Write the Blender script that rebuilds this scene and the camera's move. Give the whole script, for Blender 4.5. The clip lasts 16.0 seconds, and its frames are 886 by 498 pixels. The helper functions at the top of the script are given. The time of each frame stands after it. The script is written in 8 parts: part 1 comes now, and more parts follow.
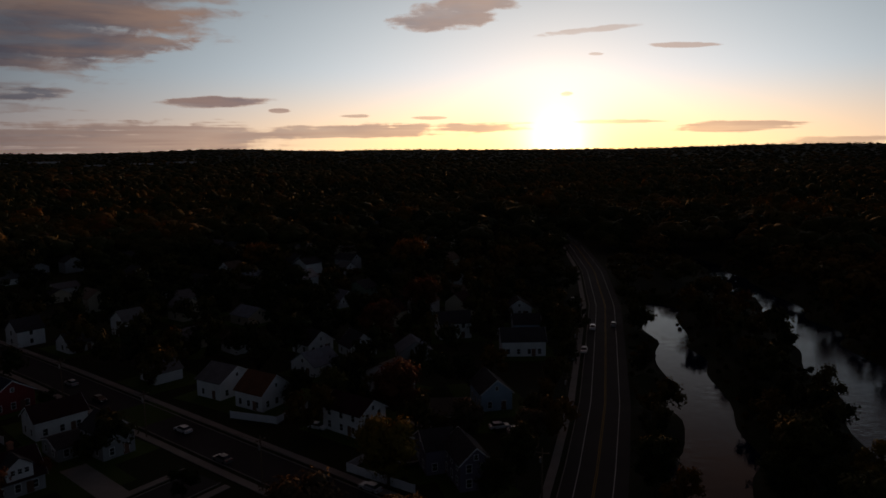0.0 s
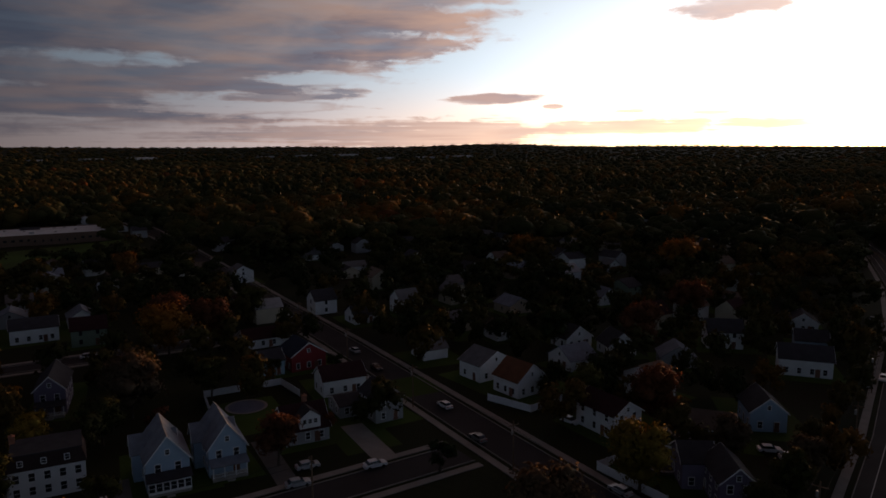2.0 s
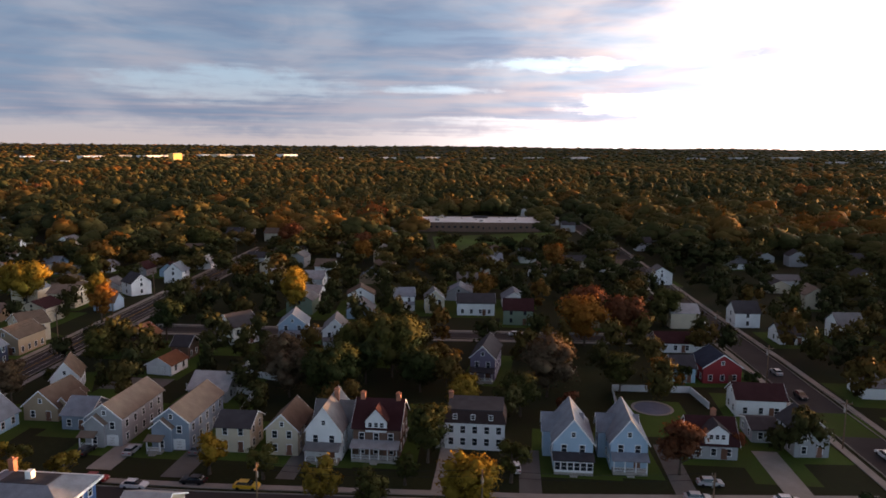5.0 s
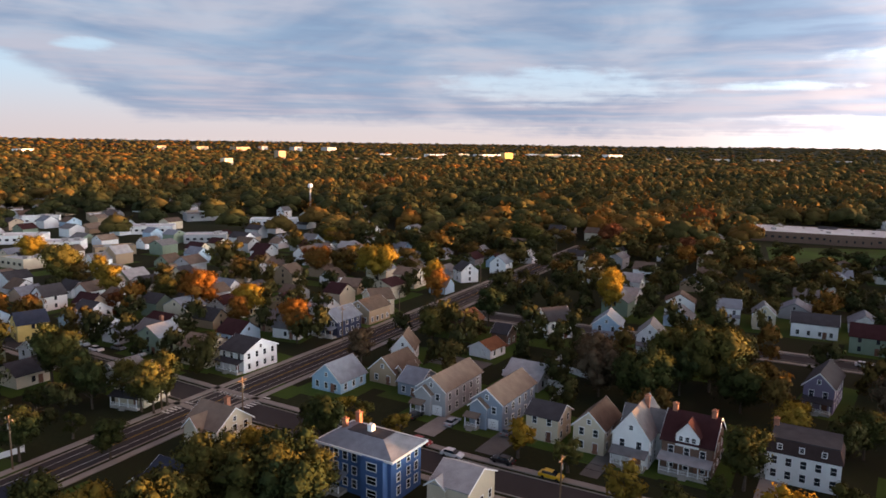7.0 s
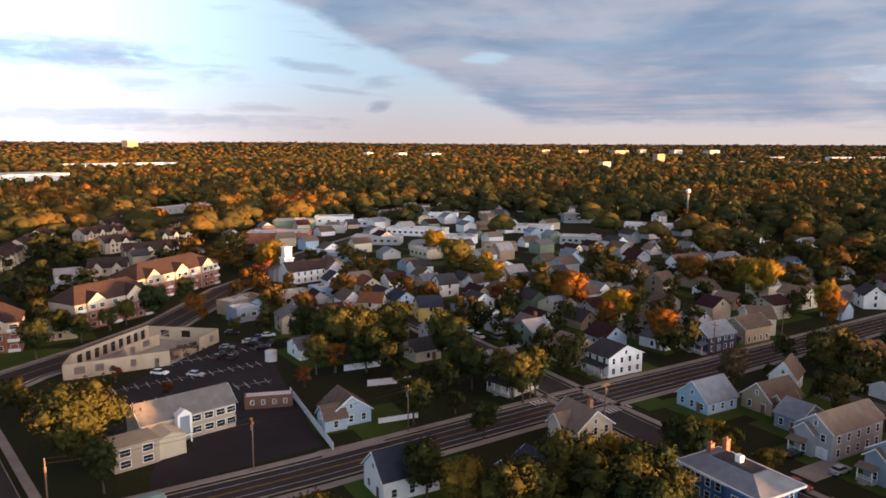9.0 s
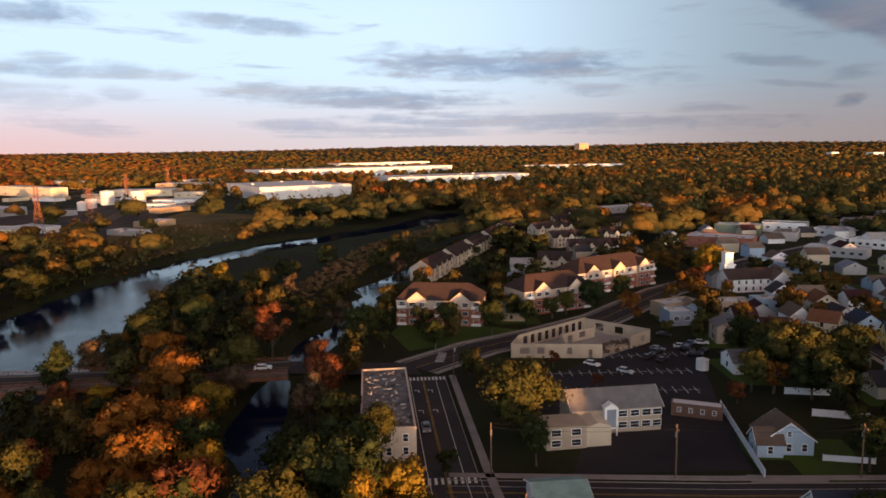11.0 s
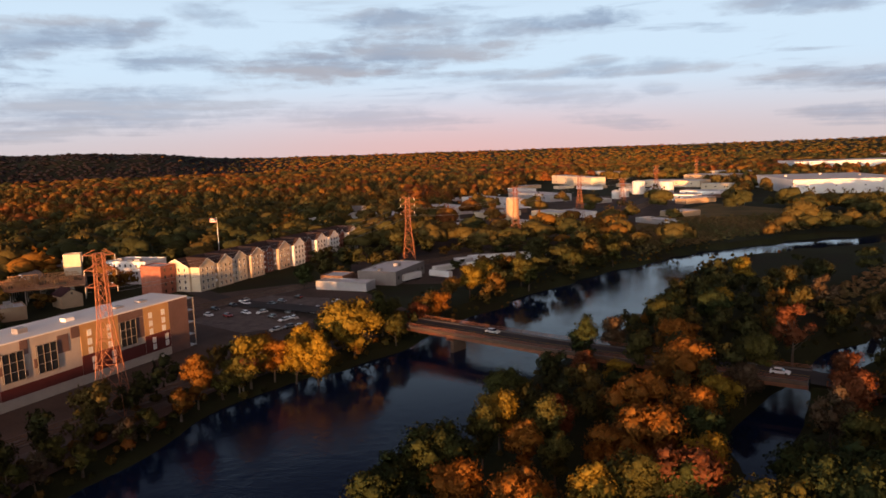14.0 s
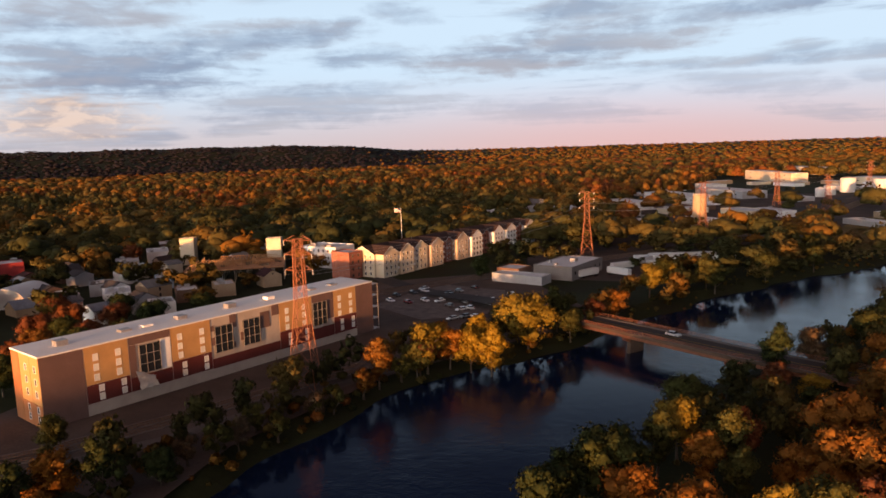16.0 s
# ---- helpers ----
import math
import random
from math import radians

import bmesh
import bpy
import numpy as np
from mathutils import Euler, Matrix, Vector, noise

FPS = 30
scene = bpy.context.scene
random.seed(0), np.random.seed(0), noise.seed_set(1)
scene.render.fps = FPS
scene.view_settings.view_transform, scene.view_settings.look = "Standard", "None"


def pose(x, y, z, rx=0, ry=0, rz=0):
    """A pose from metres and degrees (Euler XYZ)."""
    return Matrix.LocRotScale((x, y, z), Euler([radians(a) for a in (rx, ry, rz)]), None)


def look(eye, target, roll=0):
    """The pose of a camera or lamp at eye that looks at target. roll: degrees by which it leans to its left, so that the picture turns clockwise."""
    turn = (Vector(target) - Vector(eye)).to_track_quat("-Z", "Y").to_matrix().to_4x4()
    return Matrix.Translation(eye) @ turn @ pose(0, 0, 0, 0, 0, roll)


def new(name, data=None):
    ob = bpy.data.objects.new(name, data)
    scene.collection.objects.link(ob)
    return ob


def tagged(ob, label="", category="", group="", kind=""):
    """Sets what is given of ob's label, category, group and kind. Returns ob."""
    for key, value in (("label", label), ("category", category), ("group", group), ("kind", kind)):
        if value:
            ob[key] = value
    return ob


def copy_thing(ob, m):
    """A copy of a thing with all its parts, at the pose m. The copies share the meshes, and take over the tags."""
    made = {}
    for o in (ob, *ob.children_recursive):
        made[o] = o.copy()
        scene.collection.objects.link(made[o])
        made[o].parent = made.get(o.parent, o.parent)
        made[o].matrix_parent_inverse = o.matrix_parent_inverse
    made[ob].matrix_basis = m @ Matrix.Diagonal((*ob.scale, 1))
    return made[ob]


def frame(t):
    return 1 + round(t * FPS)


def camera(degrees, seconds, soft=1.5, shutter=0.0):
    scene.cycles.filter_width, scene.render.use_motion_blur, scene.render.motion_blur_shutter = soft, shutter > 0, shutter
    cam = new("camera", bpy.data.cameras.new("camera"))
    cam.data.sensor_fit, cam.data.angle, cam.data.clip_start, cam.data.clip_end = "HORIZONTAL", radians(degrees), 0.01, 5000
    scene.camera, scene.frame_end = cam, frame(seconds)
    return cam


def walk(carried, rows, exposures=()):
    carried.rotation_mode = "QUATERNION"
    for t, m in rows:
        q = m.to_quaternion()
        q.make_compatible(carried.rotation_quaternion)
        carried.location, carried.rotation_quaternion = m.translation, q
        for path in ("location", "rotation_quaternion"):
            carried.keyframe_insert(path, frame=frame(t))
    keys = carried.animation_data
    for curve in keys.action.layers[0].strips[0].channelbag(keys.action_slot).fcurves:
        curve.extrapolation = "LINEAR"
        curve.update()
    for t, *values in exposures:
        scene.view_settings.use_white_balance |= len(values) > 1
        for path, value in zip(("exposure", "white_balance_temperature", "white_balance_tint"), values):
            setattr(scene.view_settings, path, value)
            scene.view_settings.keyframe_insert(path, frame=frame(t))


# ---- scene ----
cam = camera(63.80, 16.0, soft=1.65)
PATH = [
    (0.0, pose(0.00, 0.00, 61.00, 82.05, 0.57, 6.80)),
    (0.5, pose(0.14, -0.18, 60.99, 82.03, 0.49, 11.87)),
    (1.0, pose(0.24, -0.19, 60.97, 81.91, 0.34, 17.24)),
    (1.5, pose(0.30, -0.05, 60.80, 81.86, 0.02, 22.72)),
    (2.0, pose(0.33, 0.19, 60.65, 81.82, 0.13, 28.16)),
    (2.5, pose(0.27, 0.28, 60.74, 81.86, 0.22, 33.58)),
    (3.0, pose(0.12, 0.21, 60.91, 81.90, 0.18, 39.01)),
    (5.5, pose(0.81, -0.23, 60.39, 81.77, -0.63, 67.45)),
    (6.0, pose(0.87, -0.36, 60.21, 81.73, -0.75, 73.62)),
    (6.5, pose(0.94, -0.44, 60.11, 81.63, -0.86, 80.23)),
    (7.0, pose(0.88, -0.41, 60.35, 81.57, -0.80, 87.05)),
    (7.5, pose(0.89, -0.40, 60.72, 81.54, -0.75, 94.20)),
    (8.0, pose(0.92, -0.34, 61.10, 81.51, -0.50, 101.51)),
    (10.5, pose(0.05, -0.82, 61.31, 81.76, 0.40, 141.62)),
    (11.0, pose(0.03, -0.90, 61.18, 81.88, 0.82, 151.00)),
    (11.5, pose(0.09, -0.87, 60.95, 82.03, 1.37, 160.81)),
    (12.0, pose(0.15, -0.71, 60.72, 82.24, 1.71, 170.96)),
    (12.5, pose(0.13, -0.53, 60.63, 82.43, 1.88, 181.21)),
    (13.0, pose(0.11, -0.51, 60.63, 82.47, 1.89, 190.07)),
    (13.5, pose(0.06, -0.51, 60.74, 82.29, 1.91, 190.65)),
    (14.0, pose(0.05, -0.35, 60.92, 82.20, 1.91, 191.52)),
    (14.5, pose(0.06, -0.20, 61.17, 82.17, 1.97, 193.74)),
    (15.0, pose(0.14, -0.17, 61.36, 82.16, 1.92, 196.93)),
    (15.5, pose(0.29, -0.13, 61.43, 82.11, 1.73, 200.65)),
    (16.0, pose(0.41, 0.02, 61.41, 82.06, 1.75, 205.76)),
]
walk(cam, PATH, exposures=((0.0, -2.6, 6850, 19), (1.5, -2.0, 6850, 21), (3.0, -0.35, 6750, 21), (4.2, 0.75, 6600, 15), (5.5, 1.3, 6900, 14), (8.0, 1.65, 6950, 14), (10.5, 0.8, 7050, 16), (12.5, 0.4, 7250, 19), (16.0, 0.45, 7250, 19)))

# ---------------- node helpers ----------------
class Nodes:
    def __init__(self, tree):
        self.tree = tree
        tree.nodes.clear()

    def add(self, kind, **inputs):
        n = self.tree.nodes.new(kind)
        for k, v in inputs.items():
            self.put(n.inputs[k.replace("_", " ")], v)
        return n

    def put(self, socket, v):
        if isinstance(v, bpy.types.NodeSocket):
            self.tree.links.new(v, socket)
        elif isinstance(v, (tuple, list)) and len(v) == 3 and socket.type == "RGBA":
            socket.default_value = (*v, 1)
        else:
            socket.default_value = v

    def m(self, op, a, b=0.0, c=0.0, clamp=False):
        n = self.tree.nodes.new("ShaderNodeMath")
        n.operation, n.use_clamp = op, clamp
        for i, v in enumerate((a, b, c)):
            self.put(n.inputs[i], v)
        return n.outputs[0]

    def step(self, x, lo, hi):
        n = self.tree.nodes.new("ShaderNodeMapRange")
        n.interpolation_type = "SMOOTHSTEP"
        for k, v in (("Value", x), ("From Min", lo), ("From Max", hi)):
            self.put(n.inputs[k], v)
        return n.outputs[0]

    def mix(self, f, a, b, blend="MIX"):
        n = self.tree.nodes.new("ShaderNodeMix")
        n.data_type, n.blend_type = "RGBA", blend
        self.put(n.inputs[0], f), self.put(n.inputs[6], a), self.put(n.inputs[7], b)
        return n.outputs[2]

    def noise(self, vec, scale, detail=3.0, rough=0.55, distortion=0.0):
        n = self.tree.nodes.new("ShaderNodeTexNoise")
        if vec is not None:
            self.tree.links.new(vec, n.inputs["Vector"])
        n.inputs["Scale"].default_value, n.inputs["Detail"].default_value = scale, detail
        n.inputs["Roughness"].default_value, n.inputs["Distortion"].default_value = rough, distortion
        return n.outputs[0]

    def xyz(self, x, y, z):
        n = self.tree.nodes.new("ShaderNodeCombineXYZ")
        for i, v in enumerate((x, y, z)):
            self.put(n.inputs[i], v)
        return n.outputs[0]

    def ramp(self, f, stops, interpolation="LINEAR"):
        n = self.tree.nodes.new("ShaderNodeValToRGB")
        n.color_ramp.interpolation = interpolation
        e = n.color_ramp.elements
        while len(e) < len(stops):
            e.new(0.5)
        for el, (p, c) in zip(e, stops):
            el.position, el.color = p, (*c, 1) if isinstance(c, tuple) else (c, c, c, 1)
        self.put(n.inputs[0], f)
        return n.outputs[0]


# ---------------- sky, sun ----------------
SUN_AZ, SUN_EL = -2.2, 1.2
world = bpy.data.worlds.new("sky")
scene.world = world
world.use_nodes = True
w = Nodes(world.node_tree)
gen = w.add("ShaderNodeTexCoord").outputs["Generated"]
sep = w.add("ShaderNodeSeparateXYZ", Vector=gen).outputs
# azimuth in degrees, counted to the left from +y; the seam lies at -90
az = w.m("ADD", w.m("MULTIPLY", w.m("ARCTAN2", w.m("MULTIPLY", sep[1], -1.0), w.m("MULTIPLY", sep[0], -1.0)), 57.2958), 90.0)
el = w.m("MULTIPLY", w.m("ARCSINE", sep[2]), 57.2958)
nishita = w.add("ShaderNodeTexSky")
nishita.sky_type, nishita.sun_disc = "NISHITA", False
nishita.sun_elevation, nishita.sun_rotation = radians(SUN_EL), radians(-SUN_AZ)
nishita.air_density, nishita.dust_density, nishita.ozone_density = 1.0, 1.5, 1.0
blue = w.mix(1.0, nishita.outputs[0], (0.12, 0.12, 0.12), "MULTIPLY")
# high thin veil that scatters the evening light
el_up = w.step(el, -0.5, 6.5)
toward = w.m("ABSOLUTE", w.m("SUBTRACT", az, SUN_AZ))
near_sun = w.m("SUBTRACT", 1.0, w.step(toward, 0.0, 75.0))
opposite = w.step(toward, 85.0, 175.0)
sun_side = w.m("SUBTRACT", 1.0, w.step(toward, 0.0, 48.0))
blush = w.m("EXPONENT", w.m("MULTIPLY", w.m("POWER", w.m("DIVIDE", w.m("ABSOLUTE", w.m("SUBTRACT", az, 190.0)), 20.0), 2.0), -1.0))
low = w.mix(sun_side, w.mix(opposite, (0.74, 0.66, 0.66), w.mix(blush, (0.54, 0.52, 0.56), (0.66, 0.46, 0.47))), (1.00, 0.74, 0.34))
high = w.mix(near_sun, (0.51, 0.73, 0.92), (0.60, 0.78, 0.92))
veil = w.mix(el_up, low, high)
veil = w.mix(w.m("MULTIPLY", w.step(toward, 55.0, 75.0), w.m("SUBTRACT", 1.0, w.step(toward, 126.0, 152.0))), veil, w.mix(1.0, veil, (0.70, 0.71, 0.73), "MULTIPLY"))
veil = w.mix(w.step(toward, 120.0, 158.0), veil, w.mix(1.0, veil, (1.70, 1.72, 1.74), "MULTIPLY"))
veil = w.mix(w.step(el, 9.5, 26.0), veil, w.mix(sun_side, (0.08, 0.135, 0.26), (0.34, 0.24, 0.21)))
clear = w.mix(0.88, blue, veil)
# the evening side of the sky is many times brighter, low down
boost = w.m("ADD", 1.0, w.m("MULTIPLY", w.m("MULTIPLY", w.m("EXPONENT", w.m("MULTIPLY", w.m("POWER", w.m("DIVIDE", toward, 33.0), 2.0), -1.0)), w.m("EXPONENT", w.m("MULTIPLY", w.m("MAXIMUM", el, 0.0), -1 / 14.0))), 19.0))
# unseen sector of the sky brightened, added fill light for east-facing sides
fill_side = w.m("MULTIPLY", w.m("SUBTRACT", 1.0, w.step(w.m("ABSOLUTE", w.m("ADD", az, 72.0)), 12.0, 42.0)), w.m("SUBTRACT", 1.0, w.step(el, 25.0, 65.0)))
boost = w.m("ADD", boost, w.m("MULTIPLY", fill_side, 2.2))
# cloud coordinates: streaks flatten towards the horizon
flat = w.m("MULTIPLY", w.m("LOGARITHM", w.m("ADD", w.m("MAXIMUM", el, 0.0), 1.5), 2.71828), 5.0)
spot = w.xyz(w.m("MULTIPLY", az, 0.055), flat, 0.0)
warp = w.noise(spot, 1.7, 4.0)
fine = w.noise(w.xyz(w.m("MULTIPLY", az, 0.16), w.m("MULTIPLY", flat, 1.5), 3.0), 1.3, 6.0, 0.52, 0.4)
puff = w.noise(w.xyz(w.m("MULTIPLY", az, 0.5), w.m("MULTIPLY", el, 1.1), 9.0), 1.0, 6.0, 0.6, 0.5)
jag = w.m("SUBTRACT", w.m("ADD", w.m("ADD", w.m("MULTIPLY", warp, 0.4), w.m("MULTIPLY", fine, 0.4)), w.m("MULTIPLY", puff, 0.35)), 0.575)


softness = w.step(toward, 25.0, 70.0)


def bank(a, e, ra, re, tilt=0.0, edge=1.6):
    """One cloud: a lens of half widths ra, re degrees round azimuth a, elevation e, with a ragged edge."""
    da = w.m("SUBTRACT", az, a)
    de = w.m("SUBTRACT", w.m("SUBTRACT", el, e), w.m("MULTIPLY", da, tilt))
    q = w.m("ADD", w.m("POWER", w.m("DIVIDE", w.m("ABSOLUTE", da), ra), 2.0), w.m("POWER", w.m("DIVIDE", w.m("ABSOLUTE", de), re), 2.0))
    d = w.m("ADD", w.m("SUBTRACT", 1.0, q), w.m("MULTIPLY", jag, edge * 2.9))
    return w.step(d, w.m("MULTIPLY", softness, -0.2), w.m("ADD", 0.55, w.m("MULTIPLY", softness, 0.6)))


wisp = w.noise(w.xyz(w.m("MULTIPLY", az, 0.10), w.m("MULTIPLY", el, 0.62), 4.0), 1.1, 5.0, 0.52, 0.6)
soft = w.m("ADD", w.m("MULTIPLY", warp, 0.7), w.m("MULTIPLY", fine, 0.3))
billow = w.noise(w.xyz(w.m("MULTIPLY", az, 0.05), w.m("MULTIPLY", el, 0.16), 12.0), 1.5, 4.0, 0.5, 0.8)
cover = None
for strength, *row in (
    (1, 32.6, 9.4, 7.4, 1.7, -0.08), (1, 33.0, 7.3, 7.8, 1.1, -0.082), (0.9, 36.5, 4.1, 3.0, 0.7, -0.042), (0.95, 24.2, 3.7, 4.3, 0.45, -0.03), (0.8, 19.5, 3.1, 0.9, 0.2, -0.002), (0.8, 30.6, 1.0, 14.6, 1.3, -0.011),
    (0.8, 13.7, 1.5, 14.6, 0.65, -0.021), (0.8, 6.2, 10.3, 4.8, 1.2, -0.113), (0.5, -3.9, 8.8, 4.4, 0.3, -0.067), (0.6, -11.3, 7.5, 2.4, 0.2, 0.052), (0.7, -2.9, 4.2, 0.6, 0.2, -0.057), (0.7, -15.3, 1.5, 4.6, 0.45, -0.006),
    (0.6, -7.0, 2.0, 4.0, 0.2, 0.008), (0.6, -21.9, 0.4, 4.2, 0.3, -0.024), (0.7, 13.7, 2.7, 1.3, 0.15, 0.004), (0.6, 7.8, 2.5, 1.4, 0.15, 0.009), (0.5, -5.1, 7.1, 0.7, 0.14, 0.036), (0.75, 36.9, 1.1, 16.3, 0.8, -0.019),
    (0.8, 40.1, 3.8, 6.2, 0.45, -0.033), (0.8, 24.2, 3.6, 4.2, 0.35, -0.029), (0.8, 31.8, 9.4, 5.7, 1.2, 0.016), (0.9, 30.2, 7.8, 4.6, 0.5, -0.046), (0.75, 76.6, 1.7, 11.4, 1.3, 0.011), (0.7, 63.6, 1.6, 11.7, 0.8, 0.024),
    (0.5, 46.5, 0.9, 5.8, 0.3, 0.008), (0.8, 121.7, 2.9, 1.1, 0.4, -0.141), (0.4, 131.4, 2.6, 3.0, 0.4, -0.036), (0.45, 129.4, 1.5, 5.1, 0.4, -0.016), (0.35, 132.4, 4.9, 1.7, 0.4, 0.03), (0.35, 124.9, 4.1, 4.1, 0.25, 0.112),
    (0.99, 146.2, 6.3, 12.8, 1.49, 0.023), (0.94, 157.1, 3.9, 13.1, 0.94, 0.022), (0.7, 138.9, 4.2, 2.7, 0.6, 0.014), (0.88, 142.2, 1.8, 19.6, 0.88, 0.024), (0.66, 153.1, 1.3, 13.5, 0.54, -0.001), (0.88, 180.1, 9.5, 4.2, 0.94, -0.045),
    (0.66, 177.4, 5.9, 7.7, 0.68, 0.028), (0.77, 165.1, 9.1, 5.7, 0.68, 0.016), (0.9, 121.7, 2.8, 1.1, 0.45, -0.166), (0.6, 130.7, 2.7, 2.8, 0.4, 0.001), (0.5, 126.6, 5.8, 3.5, 0.5, 0.132), (0.44, 175.0, 4.2, 2.1, 0.68, 0.069),
    (0.5, 177.9, 1.9, 4.5, 0.68, 0.11), (0.88, 217.3, 9.1, 6.4, 1.35, -0.058), (0.77, 213.0, 7.2, 3.5, 0.94, -0.134), (0.99, 201.6, 6.8, 9.2, 1.62, -0.017), (0.94, 193.4, 7.9, 11.1, 1.89, -0.071), (0.88, 184.9, 9.2, 9.9, 0.94, -0.04),
    (0.83, 194.9, 10.2, 5.8, 0.94, -0.04), (0.72, 182.7, 5.7, 13.6, 0.54, 0.021), (0.66, 214.8, 4.3, 9.9, 1.22, -0.044), (0.66, 220.9, 2.1, 3.1, 0.47, -0.012), (0.83, 163.2, 4.1, 6.5, 0.94, 0.052), (0.66, 161.6, 1.8, 4.7, 0.81, 0.018),
    (0.77, 165.3, 9.3, 6.1, 0.68, 0.066), (0.44, 197.6, 2.8, 9.6, 1.08, 0.053), (0.61, 208.7, 10.5, 3.4, 0.94, 0.119), (0.44, 181.8, 4.0, 7.5, 1.08, 0.076), (0.99, 229.7, 6.6, 11.2, 2.97, -0.038), (0.94, 231.1, 10.3, 8.5, 1.49, -0.091),
    (0.77, 221.7, 8.6, 11.4, 1.08, -0.064), (0.77, 211.4, 7.4, 5.6, 0.81, -0.026), (0.66, 214.3, 3.4, 10.8, 1.49, -0.036), (0.77, 228.2, 1.5, 3.3, 0.81, -0.049), (0.66, 221.5, 1.9, 3.7, 0.54, -0.017), (0.72, 232.9, 1.3, 7.4, 0.68, -0.015),
    (0.66, 194.1, 10.0, 7.3, 0.94, -0.004), (0.9, 246, 9, 14, 2, 0.0), (0.8, -40, 6, 14, 1.2, 0.0), (0.9, -66, 9, 16, 2, 0.0)):
    b = w.m("MULTIPLY", bank(*row), strength)
    cover = b if cover is None else w.m("MAXIMUM", cover, b)
streaks = w.m("MULTIPLY", w.step(wisp, 0.54, 0.72), w.m("MULTIPLY", w.step(el, 2.0, 6.0), w.step(toward, 100.0, 130.0)))
# unseen clouds overhead, added to shape the light from above
aloft = w.m("MULTIPLY", w.step(w.noise(w.xyz(w.m("MULTIPLY", az, 0.04), w.m("MULTIPLY", el, 0.10), 7.0), 1.4, 6.0), 0.34, 0.56), w.step(el, 19.0, 28.0))
cover = w.m("MAXIMUM", cover, w.m("MAXIMUM", w.m("MULTIPLY", streaks, 0.6), aloft))
# a broad soft deck of stratus over the town, with slanting edges and bright holes
floor_el = w.m("MAXIMUM", w.m("ADD", 1.0, w.m("MULTIPLY", warp, 0.8)), w.m("ADD", 0.6, w.m("MULTIPLY", w.m("SUBTRACT", az, 108.0), 0.47)))
deck = w.step(w.m("ADD", w.m("SUBTRACT", el, floor_el), w.m("MULTIPLY", jag, 2.6)), -0.3, 0.9)
sun_edge = w.m("ADD", 21.0, w.m("MULTIPLY", w.m("MAXIMUM", w.m("SUBTRACT", 11.0, el), 0.0), 1.9))
deck = w.m("MULTIPLY", deck, w.step(w.m("SUBTRACT", w.m("ADD", az, w.m("MULTIPLY", jag, 34.0)), sun_edge), -1.0, 6.0))
holes = None
for row in ((78, 4.5, 10, 1.5), (53, 6.3, 7, 0.6), (45, 3.2, 8, 1.0), (62, 4.4, 5, 0.4), (113, 6.6, 2.2, 0.5), (60, 2.0, 8, 0.4), (38, 5.2, 5, 0.6)):
    b = bank(*row)
    holes = b if holes is None else w.m("MAXIMUM", holes, b)
deck = w.m("MULTIPLY", deck, w.m("SUBTRACT", 1.0, w.m("MULTIPLY", holes, 0.9)))
cover = w.m("MAXIMUM", cover, w.m("MULTIPLY", deck, 0.95))
thick = w.m("MULTIPLY", cover, w.m("ADD", 0.80, w.m("MULTIPLY", w.step(w.m("ADD", w.m("MULTIPLY", wisp, 0.4), w.m("MULTIPLY", warp, 0.6)), 0.36, 0.6), 0.20)))
body = w.step(w.m("ADD", w.m("MULTIPLY", soft, 0.45), w.m("MULTIPLY", billow, 0.55)), 0.38, 0.62)
grey = w.mix(body, (0.13, 0.20, 0.32), (0.285, 0.32, 0.405))
grey = w.mix(w.step(toward, 128.0, 150.0), grey, w.mix(body, (0.30, 0.455, 0.69), (0.53, 0.63, 0.77)))
grey = w.mix(w.step(toward, 15.0, 75.0), w.mix(body, (0.38, 0.35, 0.42), (1.12, 0.78, 0.60)), grey)
# the unseen overhead clouds are coloured to tint shade and river reflections
grey = w.mix(w.step(el, 14.0, 28.0), grey, w.mix(w.step(toward, 90.0, 150.0), w.mix(sun_side, (0.19, 0.135, 0.14), (0.62, 0.30, 0.19)), (0.10, 0.115, 0.165)))
warm = w.m("MULTIPLY", near_sun, 0.75)
rim = w.m("MULTIPLY", w.m("SUBTRACT", 1.0, w.step(el, 1.0, 9.0)), w.m("ADD", 0.18, warm), clamp=True)
lit = w.mix(w.m("MULTIPLY", rim, w.step(warp, 0.35, 0.7)), grey, (0.66, 0.46, 0.42))
edge_glow = w.m("MULTIPLY", w.m("SUBTRACT", 1.0, w.step(cover, 0.5, 1.0)), w.m("MULTIPLY", near_sun, 0.9), clamp=True)
lit = w.mix(edge_glow, lit, (0.98, 0.56, 0.36))
# clouds are lit through, and gain less from the low sun than the clear air does
dim = w.m("POWER", boost, 0.6)
bright = w.mix(1.0, clear, w.xyz(boost, w.m("POWER", boost, 0.985), w.m("POWER", boost, 0.95)), "MULTIPLY")
sky = w.mix(thick, bright, w.mix(1.0, lit, w.xyz(dim, dim, dim), "MULTIPLY"))
# a sunlit cumulus low down
cumulus = w.m("MULTIPLY", bank(233, 3.0, 7, 1.9, 0.0, 1.0), 0.75)
sky = w.mix(cumulus, sky, w.mix(w.step(puff, 0.4, 0.6), (0.62, 0.52, 0.50), (1.1, 0.88, 0.72)))
